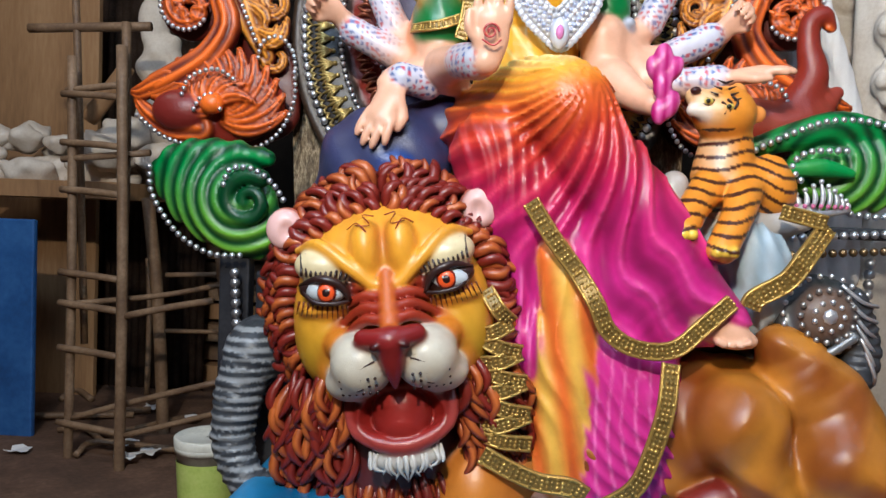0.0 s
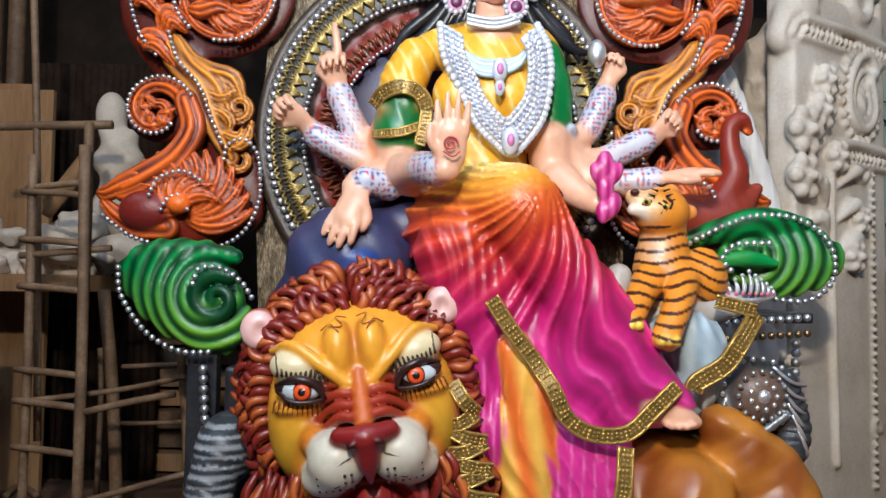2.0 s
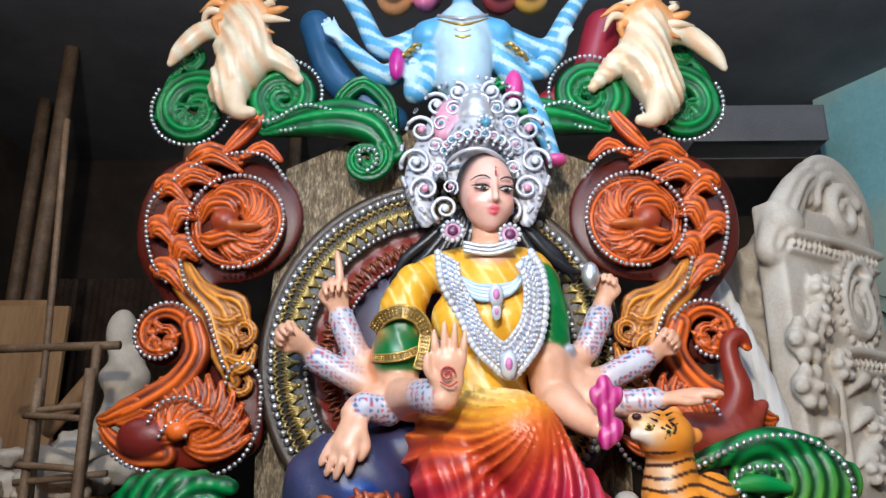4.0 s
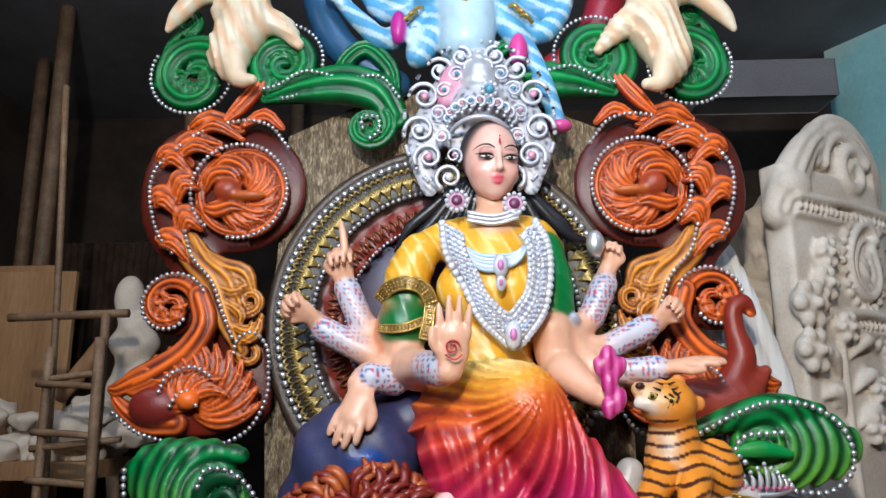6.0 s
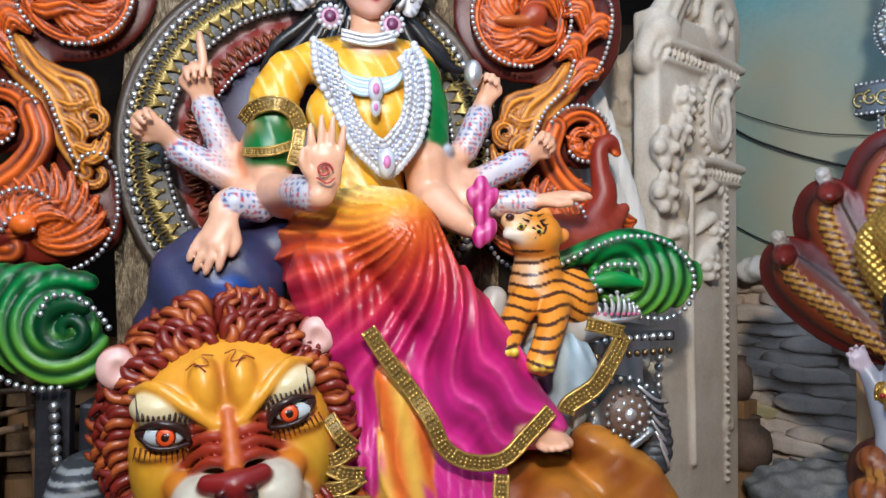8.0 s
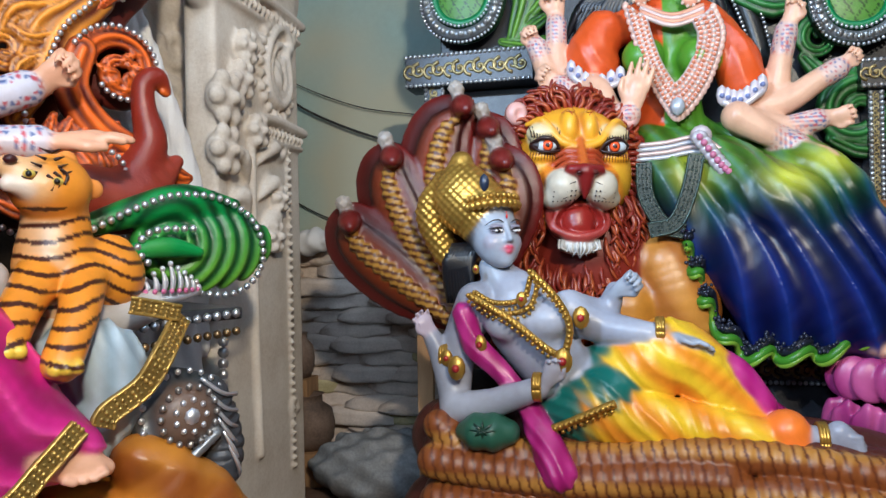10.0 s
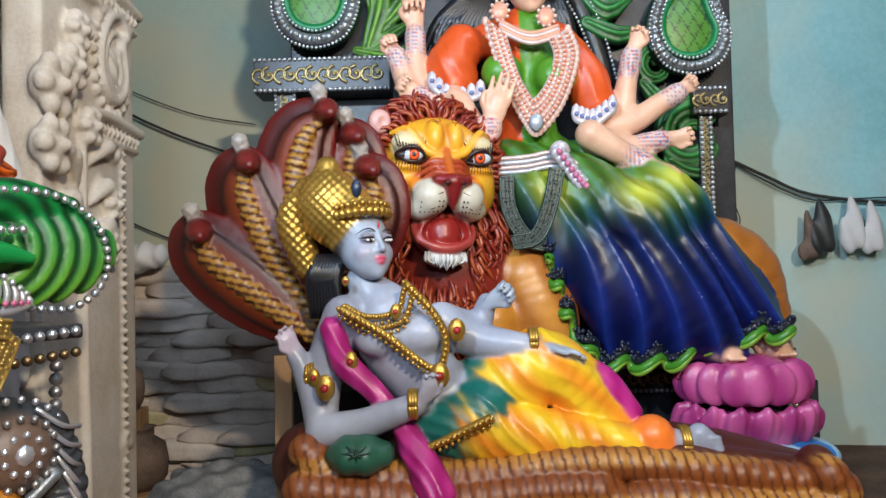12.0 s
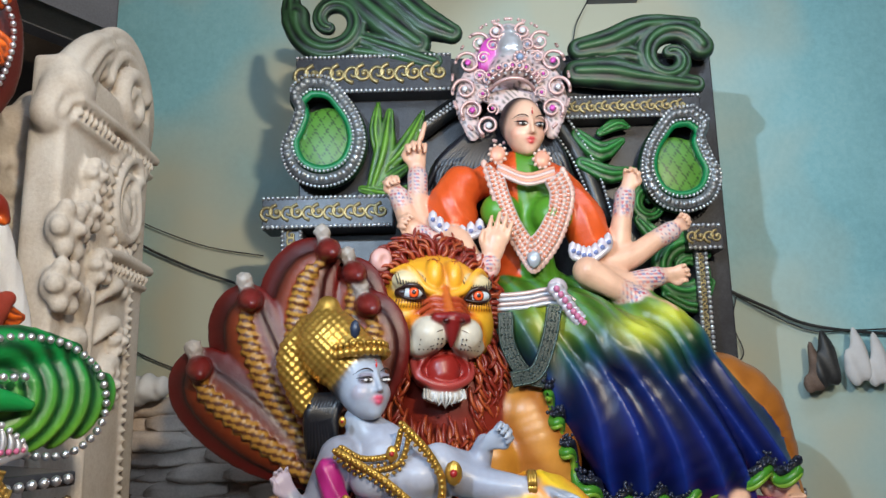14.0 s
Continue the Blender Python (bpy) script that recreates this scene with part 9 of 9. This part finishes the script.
for q, s, m, lab in (((3.20, 6.30, 1.92), 0.16, CABLE, "small black plastic bag hanging from the cable"), ((3.46, 6.30, 1.93), 0.15, CLOTH, "small clear plastic bag hanging from the cable"), ((3.63, 6.30, 1.90), 0.13, CLOTH, "small clear plastic bag hanging from the cable"), ((3.09, 6.30, 1.83), 0.1, RUSTY, "small brown packet hanging from the cable")):
    S = Sculpt(0.012)
    q = np.array(q)
    S.limb([q + [0, 0, 0.2], q + [0.01, 0, 0.05], q + [-0.01, 0, -0.14]], [0.015, s * 0.55, s * 0.75], (0.5, 0.5, 0.5), 0.02, flat=((0, 1, 0), 0.5), relief=lambda P_, a, b: 0.012 * np.sin(P_[:, 0] * 45 + P_[:, 2] * 12))
    p = Pile()
    S.skin(p)
    tagged(bay(p.build("hanging_bag", m)), lab, "bag", "bags on the cable")
tagged(bay(block("wall_vent", (1.42, 6.40, 5.48), (1.89, 6.52, 5.31), CEILING_M)), "dark vent opening frame high on the wall", "vent")

# ---- bamboo scaffold and store behind the first group ----
scaffold = tagged(empty("scaffold"), "old bamboo ladder scaffold with tied rungs", "scaffold")
for a, b, r in (((-2.33, 4.10, 2.26), (-2.32, 4.10, -0.07), 0.026), ((-1.99, 4.00, 2.30), (-1.96, 4.00, -0.10), 0.03), ((-2.53, 4.30, 3.99), (-2.35, 4.30, 0.92), 0.022), ((-2.02, 4.10, 2.45), (-2.02, 4.10, 0.96), 0.026),
                ((-2.18, 4.70, 1.50), (-2.03, 4.70, 0.03), 0.04), ((-2.42, 5.20, 1.08), (-2.41, 5.20, 0.36), 0.02), ((-1.50, 4.20, 1.18), (-1.42, 4.20, 0.15), 0.025)):
    a, b = np.array(a), np.array(b)
    pole("upright", [a, (a + b) / 2 + [0.012, 0, 0], b + [0, 0, -0.3]], r, BAMBOO, scaffold)
for y in (200, 285, 368, 515, 570, 650, 785):
    pole("rung", [(x, yy, z) for x, yy, z in ((-2.37, 4.08, 1.45 - (y - 391) / 1305 * 4.1), (-2.16, 4.04, 1.44 - (y - 391) / 1305 * 4.1), (-1.98, 4.02, 1.425 - (y - 391) / 1305 * 4.1))], 0.02, BAMBOO, scaffold)
for pts, r in (([(-2.33, 4.10, 0.88), (-1.80, 4.10, 0.95), (-1.43, 4.10, 1.03)], 0.016), ([(-1.95, 4.00, 0.84), (-1.70, 4.00, 0.90), (-1.45, 4.00, 0.95)], 0.02), ([(-2.31, 4.10, 0.23), (-1.96, 4.10, 0.34), (-1.40, 4.10, 0.50)], 0.018), ([(-1.95, 4.00, 0.18), (-1.61, 4.00, 0.28), (-1.32, 4.00, 0.37)], 0.016), ([(-2.00, 4.60, 1.02), (-1.67, 4.60, 1.04), (-1.57, 4.60, 1.05)], 0.016), ([(-2.00, 4.60, 0.67), (-1.67, 4.60, 0.68), (-1.57, 4.60, 0.70)], 0.014),
               ([(-2.72, 4.30, 2.46), (-2.38, 4.30, 2.47), (-1.98, 4.30, 2.48)], 0.028), ([(-2.36, 4.10, 2.07), (-2.04, 4.10, 2.11)], 0.02), ([(-2.38, 4.10, 1.69), (-1.87, 4.10, 1.74)], 0.02)):
    pole("brace", pts, r, BAMBOO, scaffold)
# shelf with rubble, boards, corrugated sheet
tagged(block("shelf_board", (-3.36, 4.60, 1.48), (-2.30, 5.30, 1.59), PLANK), "rough plank shelf holding plaster rubble", "shelf")
rnd = random.Random(7)
for k in range(26):
    x, y = rnd.uniform(-3.5, -1.95), rnd.uniform(4.65, 5.2)
    r = rnd.uniform(0.08, 0.2)
    S = Sculpt(0.025)
    S.ball((0, 0, 0), (r, r * 0.8, r * 0.6), (0.5, 0.5, 0.5), 0.02, (rnd.uniform(-20, 20), rnd.uniform(-20, 20), rnd.uniform(0, 90)), relief=lambda P_, k=k: 0.03 * np.sin(P_[:, 0] * 30 + k) * np.sin(P_[:, 2] * 33 + k) * np.cos(P_[:, 1] * 28))
    p = Pile()
    S.skin(p)
    ob = p.build("plaster_lump", PLASTER)
    ob.location = (x, y, (-3.37, 4.60, 1.57)[2] + r * 0.45 + 0.12 * (k % 3))
    tagged(ob, "broken lump of raw plaster piled on the shelf", "plaster lump", "plaster rubble")
for a, b, d in (((-3.98, 5.40, 2.97), (-2.93, 5.40, 1.71), 0.05), ((-3.79, 5.50, 3.04), (-3.13, 5.50, 1.88), 0.05)):
    a, b = np.array(a), np.array(b)
    tagged(block("plywood_board", (a[0], a[1], 0.0), (b[0], a[1] + d, a[2]), PLANK), "stained plywood board leaning in the store", "board", "stored boards")
bm = bmesh.new()
a, b = np.array((-3.30, 5.80, 3.29)), np.array((-2.24, 5.80, 2.27))
xs = np.linspace(a[0], b[0], 90)
top = [bm.verts.new((x, 5.8 + 0.018 * math.sin(k * 1.25), a[2])) for k, x in enumerate(xs)]
bot = [bm.verts.new((x, 5.8 + 0.018 * math.sin(k * 1.25), 0.0)) for k, x in enumerate(xs)]
for k in range(89):
    bm.faces.new((top[k], bot[k], bot[k + 1], top[k + 1]))
bmesh.ops.solidify(bm, geom=bm.faces[:], thickness=0.004)
tagged(part("corrugated_sheet", bm, RUSTY, smooth=True), "rusty corrugated iron sheet", "sheet")
tagged(pole("bamboo_stump", [(-2.59, 4.70, 1.99), (-2.48, 4.70, 2.12), (-2.33, 4.70, 2.33)], [0.06, 0.055, 0.05], PLANK, sides=10), "short yellow bamboo pole leaning on the shelf", "pole")
p = Pile()
S = Sculpt(0.016)
S.ball((-2.20, 4.90, 2.36), (0.16, 0.12, 0.24), (0.5, 0.5, 0.5), 0.03, relief=lambda P_: 0.02 * np.sin(P_[:, 0] * 25) * np.sin(P_[:, 2] * 30))
S.ball((-2.26, 4.90, 2.67), (0.1, 0.1, 0.16), (0.5, 0.5, 0.5), 0.05)
S.ball((-2.15, 4.90, 2.01), (0.2, 0.16, 0.2), (0.5, 0.5, 0.5), 0.05, relief=lambda P_: 0.02 * np.sin(P_[:, 0] * 25))
S.skin(p)
tagged(p.build("plaster_cast", PLASTER), "rough unfinished plaster cast stored behind the scaffold", "plaster cast")
bt = np.array([(-3.51, 4.40, 1.34), (-2.74, 4.40, 0.30)])
tagged(block("blue_tarpaulin", (bt[0][0], 4.4, 0.0), (bt[1][0], 4.44, bt[0][2]), BLUE_TARP, bevel=0.012), "dark blue tarpaulin sheet standing beside the scaffold", "tarpaulin")
for k in range(14):
    x, y = rnd.uniform(-3.4, -1.3), rnd.uniform(4.0, 7.0)
    pole_ob = pole("timber_scrap", [(x, y, 0.03), (x + rnd.uniform(-0.3, 0.3), y + rnd.uniform(-0.2, 0.2), 0.05), (x + rnd.uniform(-0.7, 0.7), y + rnd.uniform(-0.5, 0.5), 0.03)], rnd.uniform(0.015, 0.03), BAMBOO)
    tagged(pole_ob, "loose bamboo offcut lying on the earth floor", "offcut", "floor offcuts")
for k in range(9):
    bm = bmesh.new()
    bmesh.ops.create_grid(bm, x_segments=3, y_segments=3, size=0.05)
    for v in bm.verts:
        v.co.z = rnd.uniform(0, 0.02)
        v.co.x *= rnd.uniform(0.7, 1.3)
    bmesh.ops.solidify(bm, geom=bm.faces[:], thickness=0.003)
    ob = part("paper_scrap", bm, CLOTH)
    ob.location = (rnd.uniform(-2.6, -1.3), rnd.uniform(3.4, 5.2), 0.035)
    tagged(ob, "scrap of pale paper on the earth floor", "paper scrap", "floor scraps")
# dark posts and stacked timber deep in the store
for x, y in ((-2.6, 6.6), (-3.6, 6.0), (-1.7, 7.2), (-4.4, 7.0)):
    tagged(pole("roof_post", [(x, y, 0), (x + 0.02, y, 2.8), (x, y, 5.6)], 0.07, BAMBOO), "dark timber roof post in the store", "post", "roof posts")
for k in range(7):
    tagged(block("stored_timber", (-4.6 + 0.1 * (k % 3), 6.0 + 0.1 * (k % 2), 0.02 + k * 0.17), (-1.4 + 0.15 * (k % 2), 6.4 + 0.1 * (k % 2), 0.16 + k * 0.17), PLANK if k % 3 == 0 else BAMBOO), "stacked dark timber beam in the store", "timber", "stored timber")

# paint bucket by the throne
bucket = tagged(empty("paint_bucket"), "white plastic paint bucket with lime green label", "bucket")
q = np.array((-1.22, 3.42, 0.40))


def lathe(prof, c, n=28):
    th = np.linspace(0, 2 * np.pi, n + 1)[:-1]
    v = np.array([[c[0] + a * math.cos(t), c[1] + a * math.sin(t), b] for a, b in prof for t in th])
    f = np.array([[i * n + j, i * n + (j + 1) % n, (i + 1) * n + (j + 1) % n, (i + 1) * n + j] for i in range(len(prof) - 1) for j in range(n)])
    return v, f


zt = q[2]
for nm, prof, m in (("shell", [(0.01, 0.02), (0.115, 0.02), (0.125, 0.04), (0.14, zt - 0.03), (0.15, zt - 0.03), (0.15, zt - 0.06), (0.142, zt - 0.06)], BUCKET_W), ("lid", [(0.151, zt - 0.035), (0.153, zt), (0.145, zt + 0.006), (0.13, zt - 0.004), (0.01, zt - 0.006)], BUCKET_W),
                    ("label", [(0.1295, 0.1), (0.1415, zt - 0.1)], BUCKET_G)):
    p = Pile()
    p.add(*lathe(prof, q), (0.5, 0.5, 0.5))
    p.build(nm, m, bucket)
